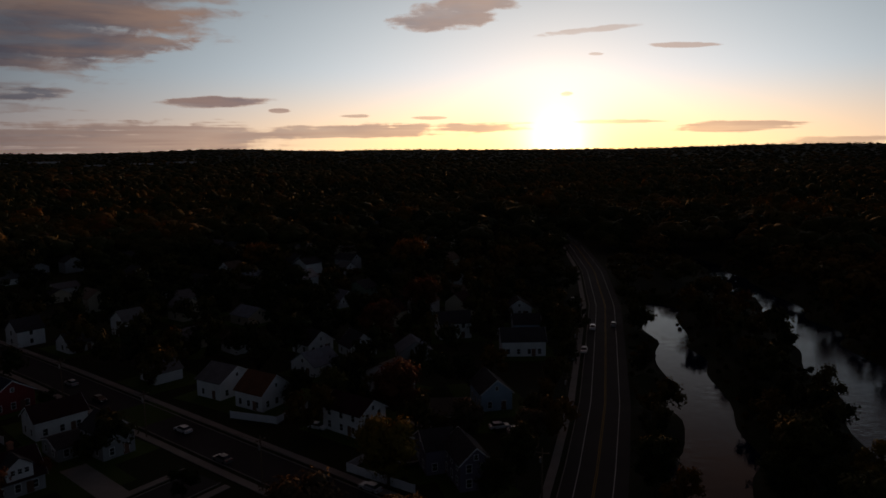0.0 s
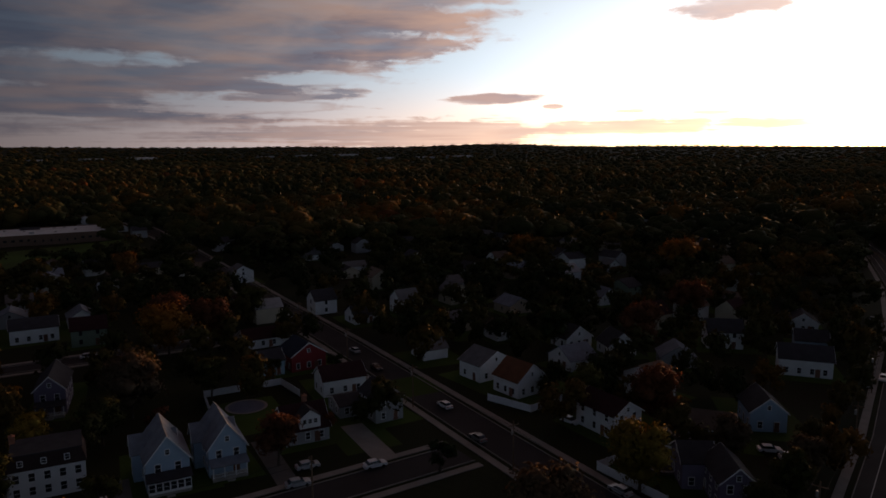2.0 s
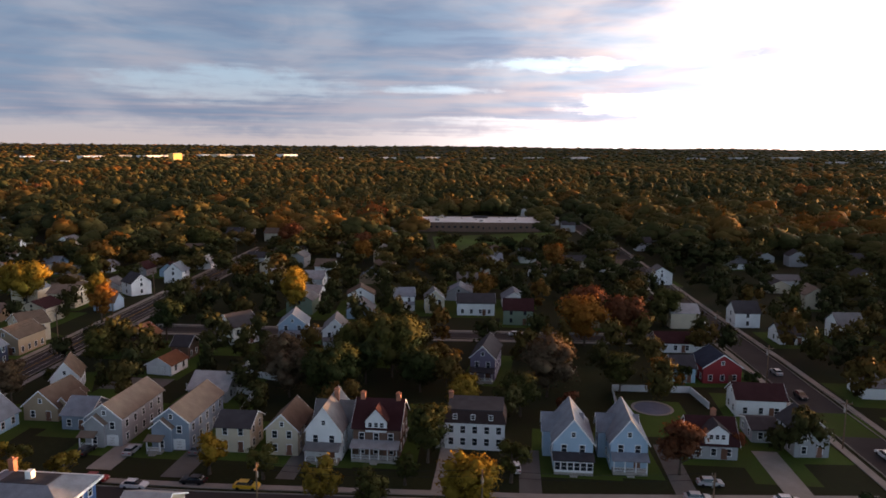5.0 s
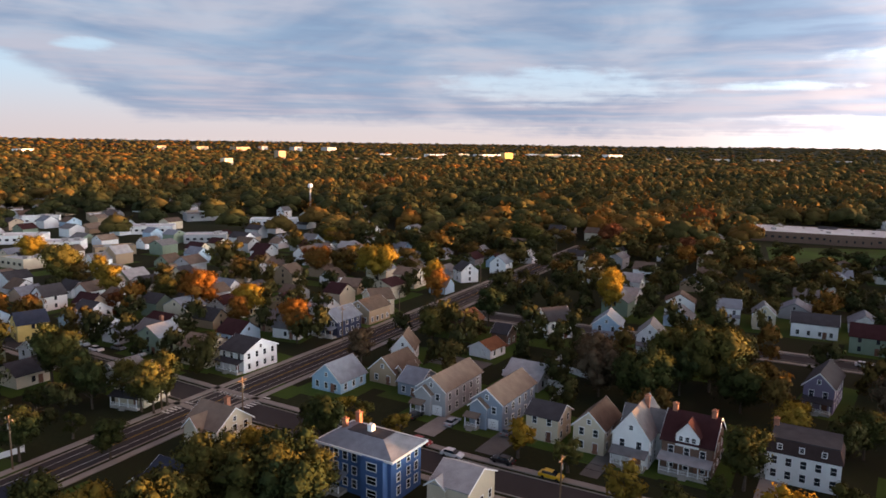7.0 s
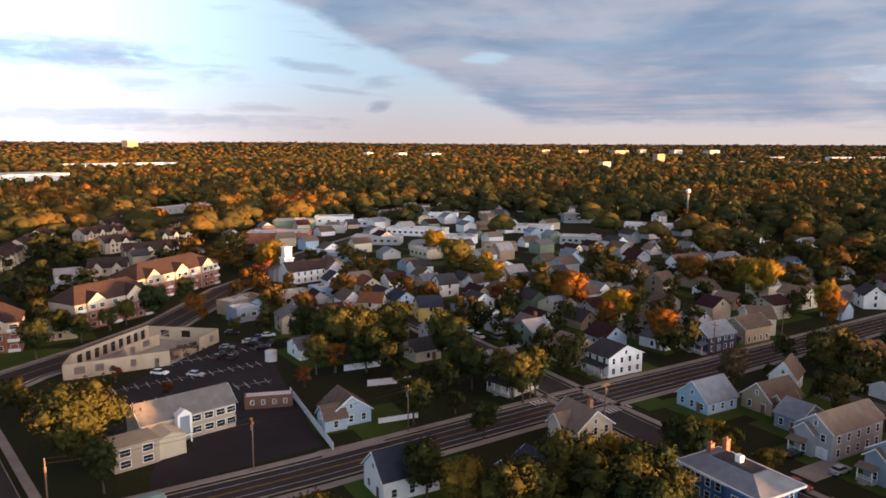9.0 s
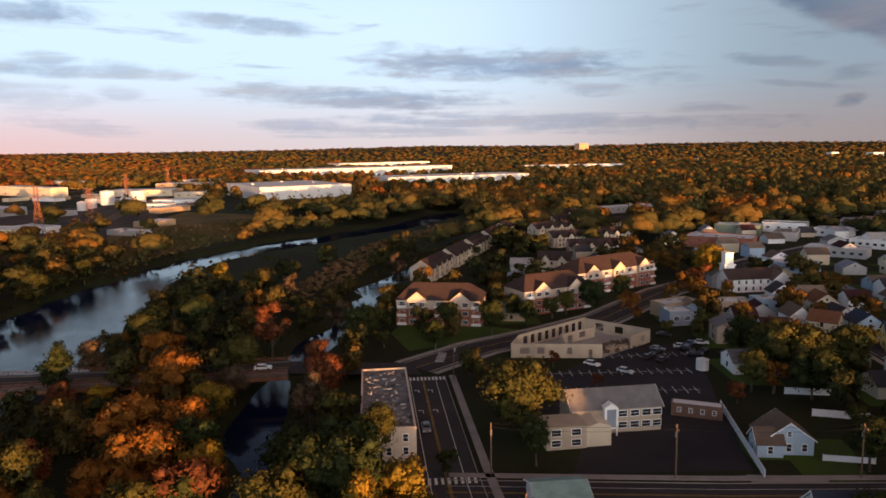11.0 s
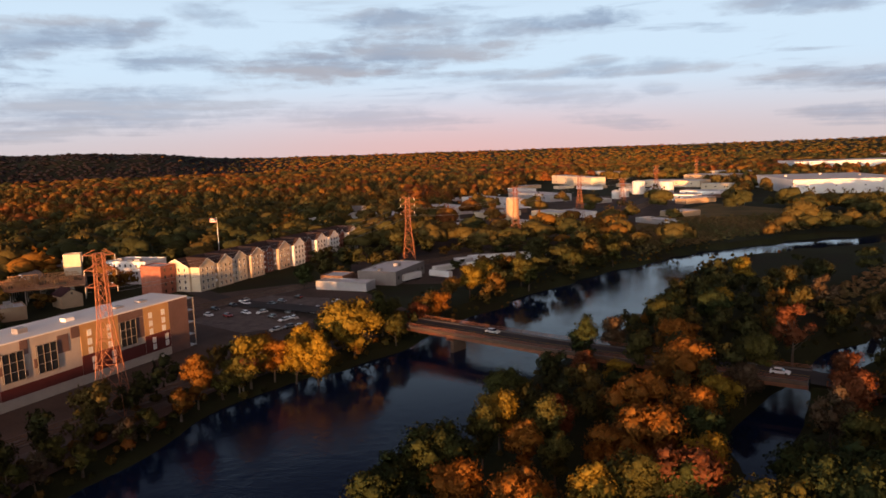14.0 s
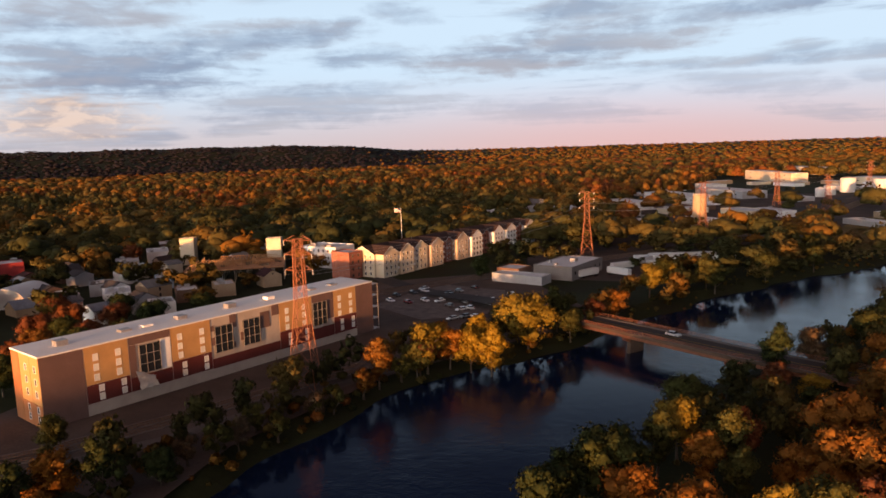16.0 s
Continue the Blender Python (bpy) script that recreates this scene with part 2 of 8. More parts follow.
# the sun's own brightness round its disc
sun_d = w.m("SQRT", w.m("ADD", w.m("POWER", toward, 2.0), w.m("POWER", w.m("ABSOLUTE", w.m("SUBTRACT", el, 0.6)), 2.0)))
glow = w.m("ADD", w.m("MULTIPLY", w.m("EXPONENT", w.m("MULTIPLY", sun_d, -0.80)), 70.0), w.m("MULTIPLY", w.m("EXPONENT", w.m("MULTIPLY", sun_d, -0.22)), 4.0))
sky = w.mix(1.0, sky, w.mix(1.0, (1.0, 0.72, 0.30), w.xyz(glow, glow, glow), "MULTIPLY"), "ADD")
below = w.mix(w.step(el, -1.5, -0.2), (0.03, 0.028, 0.025), sky)
w.tree.links.new(w.add("ShaderNodeBackground", Color=below, Strength=0.55).outputs[0], w.add("ShaderNodeOutputWorld").inputs[0])

sun_data = bpy.data.lights.new("sun", "SUN")
sun_data.energy, sun_data.angle, sun_data.color = 8.2, radians(0.6), (1.0, 0.46, 0.165)
a, e = radians(SUN_AZ), radians(SUN_EL)
new("sun", sun_data).matrix_world = look((-math.sin(a) * math.cos(e) * 900, math.cos(a) * math.cos(e) * 900, math.sin(e) * 900), (0, 0, 0))


# ---------------- materials ----------------
def material(name, colour, rough=0.8, vary=0.25, scale=0.6, grain=12.0, bump=0.02, metal=0.0, second=None, per_object=0.0, object_space=True, lines=None, spec=0.06):
    """Two scales of variation over a base colour; lines=(axis, per metre, depth) adds courses of siding or roofing."""
    mat = bpy.data.materials.new(name)
    mat.use_nodes = True
    n = Nodes(mat.node_tree)
    co = n.add("ShaderNodeTexCoord").outputs["Object"] if object_space else n.add("ShaderNodeNewGeometry").outputs["Position"]
    big, small = n.noise(co, scale, 4.0), n.noise(co, grain, 3.0)
    f = n.m("ADD", n.m("MULTIPLY", big, 0.65), n.m("MULTIPLY", small, 0.35))
    dark = second or tuple(c * (1 - vary) for c in colour)
    bright = tuple(min(1, c * (1 + vary)) for c in colour)
    col = n.ramp(f, [(0.32, dark), (0.5, colour), (0.68, bright)])
    if per_object:
        r = n.add("ShaderNodeObjectInfo").outputs["Random"]
        k = n.m("ADD", 1 - per_object, n.m("MULTIPLY", r, 2 * per_object))
        col = n.mix(1.0, col, n.xyz(k, k, k), "MULTIPLY")
    p = n.add("ShaderNodeBsdfPrincipled", Base_Color=col, Metallic=metal, Specular_IOR_Level=spec)
    n.put(p.inputs["Roughness"], n.m("ADD", rough - 0.08, n.m("MULTIPLY", small, 0.16), clamp=True))
    h = n.m("MULTIPLY", small, 0.5)
    if lines:
        axis, per, depth = lines
        c = n.add("ShaderNodeSeparateXYZ", Vector=co).outputs[axis]
        h = n.m("ADD", h, n.m("MULTIPLY", n.m("FRACT", n.m("MULTIPLY", c, per)), depth))
    if bump:
        n.put(p.inputs["Normal"], n.add("ShaderNodeBump", Height=h, Strength=0.6, Distance=bump).outputs[0])
    n.tree.links.new(p.outputs[0], n.add("ShaderNodeOutputMaterial").inputs[0])
    return mat


def leaf_material(name, stops, gain=1.0, mixed=False):
    """Foliage: the hue comes from each tree, the brightness from each leaf clump."""
    mat = bpy.data.materials.new(name)
    mat.use_nodes = True
    n = Nodes(mat.node_tree)
    tint = n.add("ShaderNodeAttribute")
    tint.attribute_name = "tint"
    r = n.add("ShaderNodeObjectInfo").outputs["Random"]
    f = tint.outputs["Fac"] if mixed else n.m("ADD", n.m("MULTIPLY", tint.outputs["Fac"], 0.45), n.m("MULTIPLY", r, 0.6))
    col = n.ramp(f, stops)
    isl = n.add("ShaderNodeNewGeometry").outputs["Random Per Island"]
    k = n.m("MULTIPLY", n.m("ADD", 0.90 if mixed else 0.80, n.m("MULTIPLY", isl, 0.20 if mixed else 0.40)), gain)
    col = n.mix(1.0, col, n.xyz(k, k, k), "MULTIPLY")
    d = n.add("ShaderNodeBsdfPrincipled", Base_Color=col, Roughness=0.8, Specular_IOR_Level=0.04)
    if mixed:
        at = n.add("ShaderNodeNewGeometry").outputs["Position"]
        n.put(d.inputs["Normal"], n.add("ShaderNodeBump", Height=n.noise(at, 0.42, 3.0, 0.6), Strength=0.7, Distance=1.0).outputs[0])
    t = n.add("ShaderNodeBsdfTranslucent", Color=col)
    mix = n.add("ShaderNodeMixShader", Fac=0.12)
    n.tree.links.new(d.outputs[0], mix.inputs[1]), n.tree.links.new(t.outputs[0], mix.inputs[2])
    n.tree.links.new(mix.outputs[0], n.add("ShaderNodeOutputMaterial").inputs[0])
    return mat


GREEN, OLIVE, MUSTARD, ORANGE, RUST, BROWN = (0.031, 0.037, 0.012), (0.066, 0.062, 0.018), (0.20, 0.138, 0.02), (0.205, 0.080, 0.016), (0.14, 0.046, 0.02), (0.08, 0.055, 0.034)
M_leaf = {
    "green": leaf_material("leaf_green", [(0.0, (0.030, 0.045, 0.018)), (0.5, GREEN), (1.0, (0.07, 0.08, 0.025))]),
    "olive": leaf_material("leaf_olive", [(0.0, GREEN), (0.5, OLIVE), (1.0, (0.125, 0.115, 0.03))]),
    "yellow": leaf_material("leaf_yellow", [(0.0, (0.14, 0.10, 0.02)), (0.5, MUSTARD), (1.0, (0.30, 0.165, 0.02))]),
    "orange": leaf_material("leaf_orange", [(0.0, (0.11, 0.065, 0.018)), (0.5, ORANGE), (1.0, (0.23, 0.11, 0.02))]),
    "rust": leaf_material("leaf_rust", [(0.0, (0.10, 0.045, 0.024)), (0.5, RUST), (1.0, (0.19, 0.075, 0.026))]),
    "brown": leaf_material("leaf_brown", [(0.0, (0.08, 0.06, 0.04)), (0.5, BROWN), (1.0, (0.13, 0.085, 0.045))]),
}
M_woods = leaf_material("leaf_mixed", [(0.0, (0.030, 0.034, 0.014)), (0.25, (0.052, 0.050, 0.017)), (0.45, (0.086, 0.064, 0.020)), (0.6, (0.12, 0.068, 0.018)), (0.75, (0.165, 0.078, 0.016)), (0.88, (0.155, 0.054, 0.016)), (1.0, (0.10, 0.037, 0.018))], mixed=True)
M_reed = leaf_material("dry_reeds", [(0.0, (0.085, 0.085, 0.034)), (0.5, (0.15, 0.105, 0.046)), (1.0, (0.20, 0.11, 0.055))], gain=1.15, mixed=True)
# ridge foliage darkened: cloud shade over the ridge is put into its colour
M_ridge = leaf_material("shaded_ridge_woods", [(0.0, (0.012, 0.012, 0.018)), (1.0, (0.019, 0.016, 0.02))], mixed=True)
M_bark = material("bark", (0.09, 0.07, 0.055), 0.9, 0.35, 3.0, 30.0, 0.03)
M_marsh = material("marsh_grass", (0.15, 0.105, 0.045), 0.95, 0.4, 0.04, 1.2, 0.1, second=(0.07, 0.075, 0.03), object_space=False)
M_grass = material("lawn", (0.052, 0.085, 0.018), 0.95, 0.35, 0.05, 2.5, 0.05, second=(0.048, 0.052, 0.02), object_space=False)
M_ground = material("soil_and_litter", (0.024, 0.027, 0.012), 0.95, 0.45, 0.03, 0.9, 0.08, second=(0.026, 0.021, 0.014), object_space=False)
M_asphalt = material("asphalt", (0.052, 0.047, 0.048), 0.85, 0.25, 0.08, 6.0, 0.01, object_space=False)
M_lot = material("parking_asphalt", (0.034, 0.030, 0.033), 0.85, 0.3, 0.06, 4.0, 0.01, object_space=False)
M_walk = material("concrete_walk", (0.28, 0.255, 0.235), 0.85, 0.2, 0.25, 5.0, 0.01, object_space=False)
M_drive = material("driveway", (0.13, 0.125, 0.12), 0.9, 0.25, 0.2, 5.0, 0.01, object_space=False)
M_dirt = material("bare_dirt", (0.085, 0.064, 0.056), 0.95, 0.35, 0.06, 1.5, 0.08, object_space=False)
M_ballast = material("ballast", (0.135, 0.112, 0.105), 0.95, 0.35, 0.3, 5.0, 0.06, object_space=False)
M_gravel_road = material("gravel_road", (0.105, 0.088, 0.082), 0.95, 0.3, 0.2, 3.0, 0.03, object_space=False)
M_mark = material("road_paint_white", (0.62, 0.62, 0.60), 0.7, 0.2, 0.6, 6.0, 0.0, object_space=False)
M_yellow_line = material("road_paint_yellow", (0.40, 0.25, 0.05), 0.7, 0.25, 0.6, 6.0, 0.0, object_space=False)
M_white_fence = material("white_vinyl", (0.74, 0.75, 0.77), 0.5, 0.08, 0.8, 8.0, 0.004)
M_trim = material("white_trim", (0.80, 0.80, 0.80), 0.55, 0.08, 1.0, 10.0, 0.004)
M_concrete = material("concrete", (0.34, 0.32, 0.29), 0.85, 0.2, 0.4, 6.0, 0.02)
M_steel = material("painted_steel", (0.26, 0.11, 0.065), 0.6, 0.3, 0.6, 8.0, 0.005, 0.1)
M_galv = material("galvanised_steel", (0.38, 0.36, 0.35), 0.45, 0.2, 0.8, 8.0, 0.003, 0.6)
M_wood = material("weathered_pole", (0.16, 0.11, 0.075), 0.9, 0.3, 1.5, 20.0, 0.01)
M_rust_rail = material("rail_steel", (0.16, 0.10, 0.075), 0.5, 0.3, 1.0, 8.0, 0.002, 0.7)
M_black = material("rubber", (0.02, 0.02, 0.02), 0.8, 0.3, 2.0, 20.0, 0.002)
M_brick = material("red_brick", (0.30, 0.12, 0.085), 0.85, 0.3, 0.5, 9.0, 0.01, lines=(2, 12.0, 0.6))
M_chimney = material("chimney_brick", (0.32, 0.15, 0.10), 0.85, 0.3, 1.0, 9.0, 0.01, lines=(2, 12.0, 0.6))


def glass_material(name, colour, rough=0.08):
    mat = bpy.data.materials.new(name)
    mat.use_nodes = True
    n = Nodes(mat.node_tree)
    co = n.add("ShaderNodeTexCoord").outputs["Object"]
    p = n.add("ShaderNodeBsdfPrincipled", Base_Color=colour, Roughness=rough, Specular_IOR_Level=0.8)
    n.put(p.inputs["Normal"], n.add("ShaderNodeBump", Height=n.noise(co, 1.2, 1.0), Strength=0.15, Distance=0.02).outputs[0])
    n.tree.links.new(p.outputs[0], n.add("ShaderNodeOutputMaterial").inputs[0])
    return mat


M_glass = glass_material("window_glass", (0.022, 0.026, 0.032))
M_car_glass = glass_material("car_glass", (0.015, 0.018, 0.022), 0.05)

M_water = bpy.data.materials.new("river_water")
M_water.use_nodes = True
n = Nodes(M_water.node_tree)
co = n.add("ShaderNodeNewGeometry").outputs["Position"]
rip = n.m("ADD", n.noise(co, 0.35, 4.0, 0.6), n.m("MULTIPLY", n.noise(co, 1.6, 3.0), 0.35))
calm = n.step(n.noise(co, 0.018, 3.0), 0.4, 0.65)
p = n.add("ShaderNodeBsdfPrincipled", Base_Color=(0.004, 0.011, 0.034), Specular_IOR_Level=0.12, Specular_Tint=(0.66, 0.84, 1.0))
n.put(p.inputs["Roughness"], n.m("ADD", 0.03, n.m("MULTIPLY", calm, 0.10)))
bp = n.add("ShaderNodeBump", Height=rip, Distance=0.22)
n.put(bp.inputs["Strength"], n.m("ADD", 0.10, n.m("MULTIPLY", calm, 0.50)))
n.put(p.inputs["Normal"], bp.outputs[0])
n.tree.links.new(p.outputs[0], n.add("ShaderNodeOutputMaterial").inputs[0])

PAINTS = {k: material("siding_" + k, c, 0.7, 0.10, 0.4, 6.0, 0.012, lines=(2, 5.5, 1.0)) for k, c in {
    "white": (0.76, 0.76, 0.76), "cream": (0.58, 0.50, 0.38), "beige": (0.42, 0.34, 0.26), "pale_blue": (0.36, 0.48, 0.60), "sky_blue": (0.34, 0.50, 0.62),
    "blue": (0.06, 0.12, 0.26), "grey_blue": (0.24, 0.28, 0.34), "grey": (0.36, 0.36, 0.37), "tan": (0.38, 0.28, 0.19), "red": (0.26, 0.04, 0.045),
    "purple": (0.20, 0.17, 0.24), "navy": (0.05, 0.06, 0.10), "yellow": (0.60, 0.44, 0.16), "brown": (0.16, 0.10, 0.075), "green": (0.20, 0.25, 0.19), "dull": (0.20, 0.18, 0.172), "stucco": (0.50, 0.41, 0.33)}.items()}
ROOFS = {k: material("shingles_" + k, c, 0.9, 0.22, 0.5, 5.0, 0.02, lines=(2, 7.0, 0.8)) for k, c in {
    "dark": (0.055, 0.052, 0.058), "grey": (0.16, 0.155, 0.16), "brown": (0.13, 0.095, 0.075), "tan": (0.20, 0.15, 0.12), "maroon": (0.046, 0.020, 0.022),
    "rust": (0.16, 0.07, 0.04), "navy": (0.035, 0.042, 0.065), "slate": (0.20, 0.22, 0.26), "pale": (0.34, 0.33, 0.34), "green": (0.24, 0.36, 0.33), "plum": (0.050, 0.034, 0.033)}.items()}
M_pale_matt = material("pale_matt", (0.70, 0.68, 0.64), 0.5, 0.1, 1.0, 6.0, 0.0)
M_flat_roof = material("membrane_roof", (0.58, 0.57, 0.58), 0.75, 0.15, 0.12, 2.0, 0.01)
M_gravel_roof = material("gravel_roof", (0.20, 0.17, 0.155), 0.95, 0.45, 0.25, 2.5, 0.06)
M_debris = material("roof_debris", (0.16, 0.15, 0.15), 0.9, 0.5, 0.35, 3.0, 0.06, second=(0.03, 0.03, 0.032))
M_metal_white = material("white_cladding", (0.62, 0.62, 0.62), 0.5, 0.08, 0.05, 1.5, 0.01, lines=(0, 1.0, 0.5))
M_bridge = material("stained_concrete", (0.115, 0.08, 0.062), 0.9, 0.35, 0.3, 3.0, 0.02)
M_pool = material("pool_cover", (0.14, 0.145, 0.20), 0.6, 0.15, 0.6, 5.0, 0.01)


# ---------------- mesh helpers ----------------
def mesh(name, bm, mat):
    me = bpy.data.meshes.new(name)
    bm.normal_update()
    bm.to_mesh(me)
    bm.free()
    me.materials.append(mat)
    return me


def part(name, bm, mat, parent, label=""):
    ob = new(name, mesh(name, bm, mat))
    ob.parent = parent
    return tagged(ob, label)


def piece(name, me, parent, m):
    ob = new(name, me)
    ob.parent = parent
    ob.matrix_basis = m
    return ob


def thing(name, m, label, category, group="", kind=""):
    ob = new(name)
    ob.empty_display_size = 0.2
    ob.matrix_basis = m
    return tagged(ob, label, category, group, kind)


def box(bm, x0, x1, y0, y1, z0, z1, m=None):
    vs = [Vector(c) for c in ((x0, y0, z0), (x1, y0, z0), (x1, y1, z0), (x0, y1, z0), (x0, y0, z1), (x1, y0, z1), (x1, y1, z1), (x0, y1, z1))]
    v = [bm.verts.new(m @ c if m else c) for c in vs]
    for f in ((3, 2, 1, 0), (4, 5, 6, 7), (0, 1, 5, 4), (1, 2, 6, 5), (2, 3, 7, 6), (3, 0, 4, 7)):
        bm.faces.new([v[i] for i in f])


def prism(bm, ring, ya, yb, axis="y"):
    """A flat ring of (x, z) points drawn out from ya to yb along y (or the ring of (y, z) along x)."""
    def at(p, t):
        return (p[0], t, p[1]) if axis == "y" else (t, p[0], p[1])
    a, b = [bm.verts.new(at(p, ya)) for p in ring], [bm.verts.new(at(p, yb)) for p in ring]
    bm.faces.new(a), bm.faces.new(b[::-1])
    for i in range(len(ring)):
        j = (i + 1) % len(ring)
        bm.faces.new((a[j], a[i], b[i], b[j]))


def tube(bm, p, q, r0, r1=None, sides=6):
    p, q = Vector(p), Vector(q)
    r1 = r0 if r1 is None else r1
    d = (q - p).normalized()
    u = d.orthogonal().normalized()
    v = d.cross(u)
    a, b = [], []
    for i in range(sides):
        t = 2 * math.pi * i / sides
        o = u * math.cos(t) + v * math.sin(t)
        a.append(bm.verts.new(p + o * r0)), b.append(bm.verts.new(q + o * r1))
    for i in range(sides):
        j = (i + 1) % sides
        bm.faces.new((a[i], a[j], b[j], b[i]))
    bm.faces.new(a[::-1]), bm.faces.new(b)


def fixed(bm):
    bmesh.ops.recalc_face_normals(bm, faces=bm.faces)
    return bm


def arrays(name, verts, tris, mat, tint=None, smooth=False, normals=None):
    me = bpy.data.meshes.new(name)
    me.vertices.add(len(verts)), me.loops.add(len(tris) * 3), me.polygons.add(len(tris))
    me.vertices.foreach_set("co", np.asarray(verts, np.float32).ravel())
    me.loops.foreach_set("vertex_index", np.asarray(tris, np.int32).ravel())
    me.polygons.foreach_set("loop_start", np.arange(0, len(tris) * 3, 3, dtype=np.int32))
    me.polygons.foreach_set("use_smooth", np.full(len(tris), smooth))
    if normals is not None:
        me.attributes.new("custom_normal", "FLOAT_VECTOR", "POINT").data.foreach_set("vector", np.asarray(normals, np.float32).ravel())
    me.update(calc_edges=True)
    if tint is not None:
        me.attributes.new("tint", "FLOAT", "FACE").data.foreach_set("value", np.asarray(tint, np.float32))
    me.materials.append(mat)
    return me


# ---------------- land and water ----------------
SIDE = ((52, 290, 5), (46, 230, 6), (43, 185, 7), (37, 128, 7), (28, 70, 8), (14, 10, 8), (-2, -50, 7), (-17, -95, 5.5), (-25, -122, 4.5), (-36, -154, 5), (-45, -176, 5.5), (-68, -212, 6), (-90, -240, 5),
        (-105, -258, 5), (-126, -297, 6), (-166, -338, 6), (-205, -362, 5), (-260, -400, 5))
MAIN = ((97, 420, 5), (99, 345, 6), (101, 295, 7), (97, 255, 8), (89, 185, 10), (80, 100, 20), (74, 20, 30), (71, -60, 31), (70, -105, 30), (69, -135, 28), (59, -160, 34), (50, -185, 25), (36, -213, 25), (24, -237, 30),
        (8, -281, 28), (-16, -338, 22), (-42, -385, 15), (-72, -427, 14), (-108, -449, 15), (-145, -475, 20), (-190, -495, 18), (-260, -530, 18), (-340, -600, 16))


def river_gap(x, y, line):
    """Distance in metres outside the water's edge (negative in the water)."""
    best = np.full(np.shape(x), 1e9)
    for (ax, ay, aw), (bx, by, bw) in zip(line, line[1:]):
        dx, dy = bx - ax, by - ay
        t = np.clip(((x - ax) * dx + (y - ay) * dy) / (dx * dx + dy * dy), 0, 1)
        best = np.minimum(best, np.hypot(x - ax - t * dx, y - ay - t * dy) - (aw + t * (bw - aw)))
    return best


def segments(line):
    return [(ax, ay, aw, bx - ax, by - ay, bw - aw, (bx - ax) ** 2 + (by - ay) ** 2) for (ax, ay, aw), (bx, by, bw) in zip(line, line[1:])]


SEGS = {SIDE: segments(SIDE), MAIN: segments(MAIN)}


def gap_at(x, y, line):
    best = 1e9
    for ax, ay, aw, dx, dy, dw, q in SEGS[line]:
        t = ((x - ax) * dx + (y - ay) * dy) / q
        t = 0.0 if t < 0 else 1.0 if t > 1 else t
        d = math.hypot(x - ax - t * dx, y - ay - t * dy) - (aw + t * dw)
        if d < best:
            best = d
    return best


def wobble(x, y):
    return 1.6 * np.sin(x * 0.21 + 1.3 * np.sin(y * 0.13)) + 1.4 * np.sin(y * 0.17 + 1.1 * np.sin(x * 0.11))


def height(x, y):
    x, y = np.asarray(x, float), np.asarray(y, float)
    gap = np.minimum(river_gap(x, y, SIDE), river_gap(x, y, MAIN)) + wobble(x, y)
    bankz = np.clip((gap - 0.0) * 0.42 - 3.0, -5.0, 0.0)
    r, az = np.hypot(x, y), np.degrees(np.arctan2(-x, y)) % 360
    rise = 57 * np.clip((r - 2300) / 2300, 0, 1) ** 1.5
    bump = np.zeros_like(r)
    for c, wd, h in ((24, 5.5, 20), (40, 3.0, 6), (60, 6, 6), (338, 6, 18), (345, 4, 8), (10, 5, 6), (152, 8, 14), (130, 10, 10)):
        bump += h * np.exp(-(((az - c + 180) % 360 - 180) / wd) ** 2)
    bump *= np.clip((r - 3300) / 1100, 0, 1) ** 1.2
    ridge = 62 * (1 / (1 + np.exp(-(az - 211.5) / 1.8))) * (1 / (1 + np.exp((az - 300) / 6))) * np.clip((r - 2500) / 1000, 0, 1) ** 1.3
    ridge *= 0.93 + 0.05 * np.sin(az * 1.1) + 0.03 * np.sin(az * 2.7 + 1)
    out = bankz + rise + bump + ridge
    return out - 140 * np.clip((r - 4650) / 400, 0, 2)


def spaced(lo, hi, step, reach):
    mid = list(np.arange(lo, hi + 0.1, step))
    s, a, b = step, [], []
    p, q = lo, hi
    while p > -reach or q < reach:
        s = min(s * 1.17, 110)
        if p > -reach:
            p -= s
            a.append(p)
        if q < reach:
            q += s
            b.append(q)
    return np.array(a[::-1] + mid + b)


gx, gy = spaced(-240, 140, 4.0, 5000), spaced(-540, 420, 4.5, 5000)
X, Y = np.meshgrid(gx, gy)
verts = np.stack([X, Y, height(X, Y)], -1).reshape(-1, 3)
i = (np.arange(len(gy) - 1)[:, None] * len(gx) + np.arange(len(gx) - 1)[None]).ravel()
k = len(gx)
tris = np.concatenate([np.stack([i, i + 1, i + k + 1], -1), np.stack([i, i + k + 1, i + k], -1)])
tagged(new("ground", arrays("ground", verts, tris, M_ground)), "brown and green earth with leaf litter, reaching to the horizon", "ground", kind="structure")
bm = bmesh.new()
for x0, x1, y0, y1 in ((-345, 140, -640, 430),):
    bm.faces.new([bm.verts.new(c) for c in ((x0, y0, -3), (x1, y0, -3), (x1, y1, -3), (x0, y1, -3))])
tagged(new("water", mesh("water", bm, M_water)), "dark calm river water reflecting the evening sky", "river", kind="structure")


def ribbon(bm, pts, w0, w1, z, lift=None):
    """A strip between the offsets w0 and w1 to the left of a line."""
    pts = [Vector(p[:2]) for p in pts]
    rows = []
    for i, p in enumerate(pts):
        d = ((pts[min(i + 1, len(pts) - 1)] - p).normalized() + (p - pts[max(i - 1, 0)]).normalized()).normalized()
        nrm = Vector((-d.y, d.x))
        zz = z + (lift[i] if lift else 0)
        rows.append((bm.verts.new((*(p + nrm * w0), zz)), bm.verts.new((*(p + nrm * w1), zz))))
    for (a, b), (c, d) in zip(rows, rows[1:]):
        bm.faces.new((a, c, d, b))


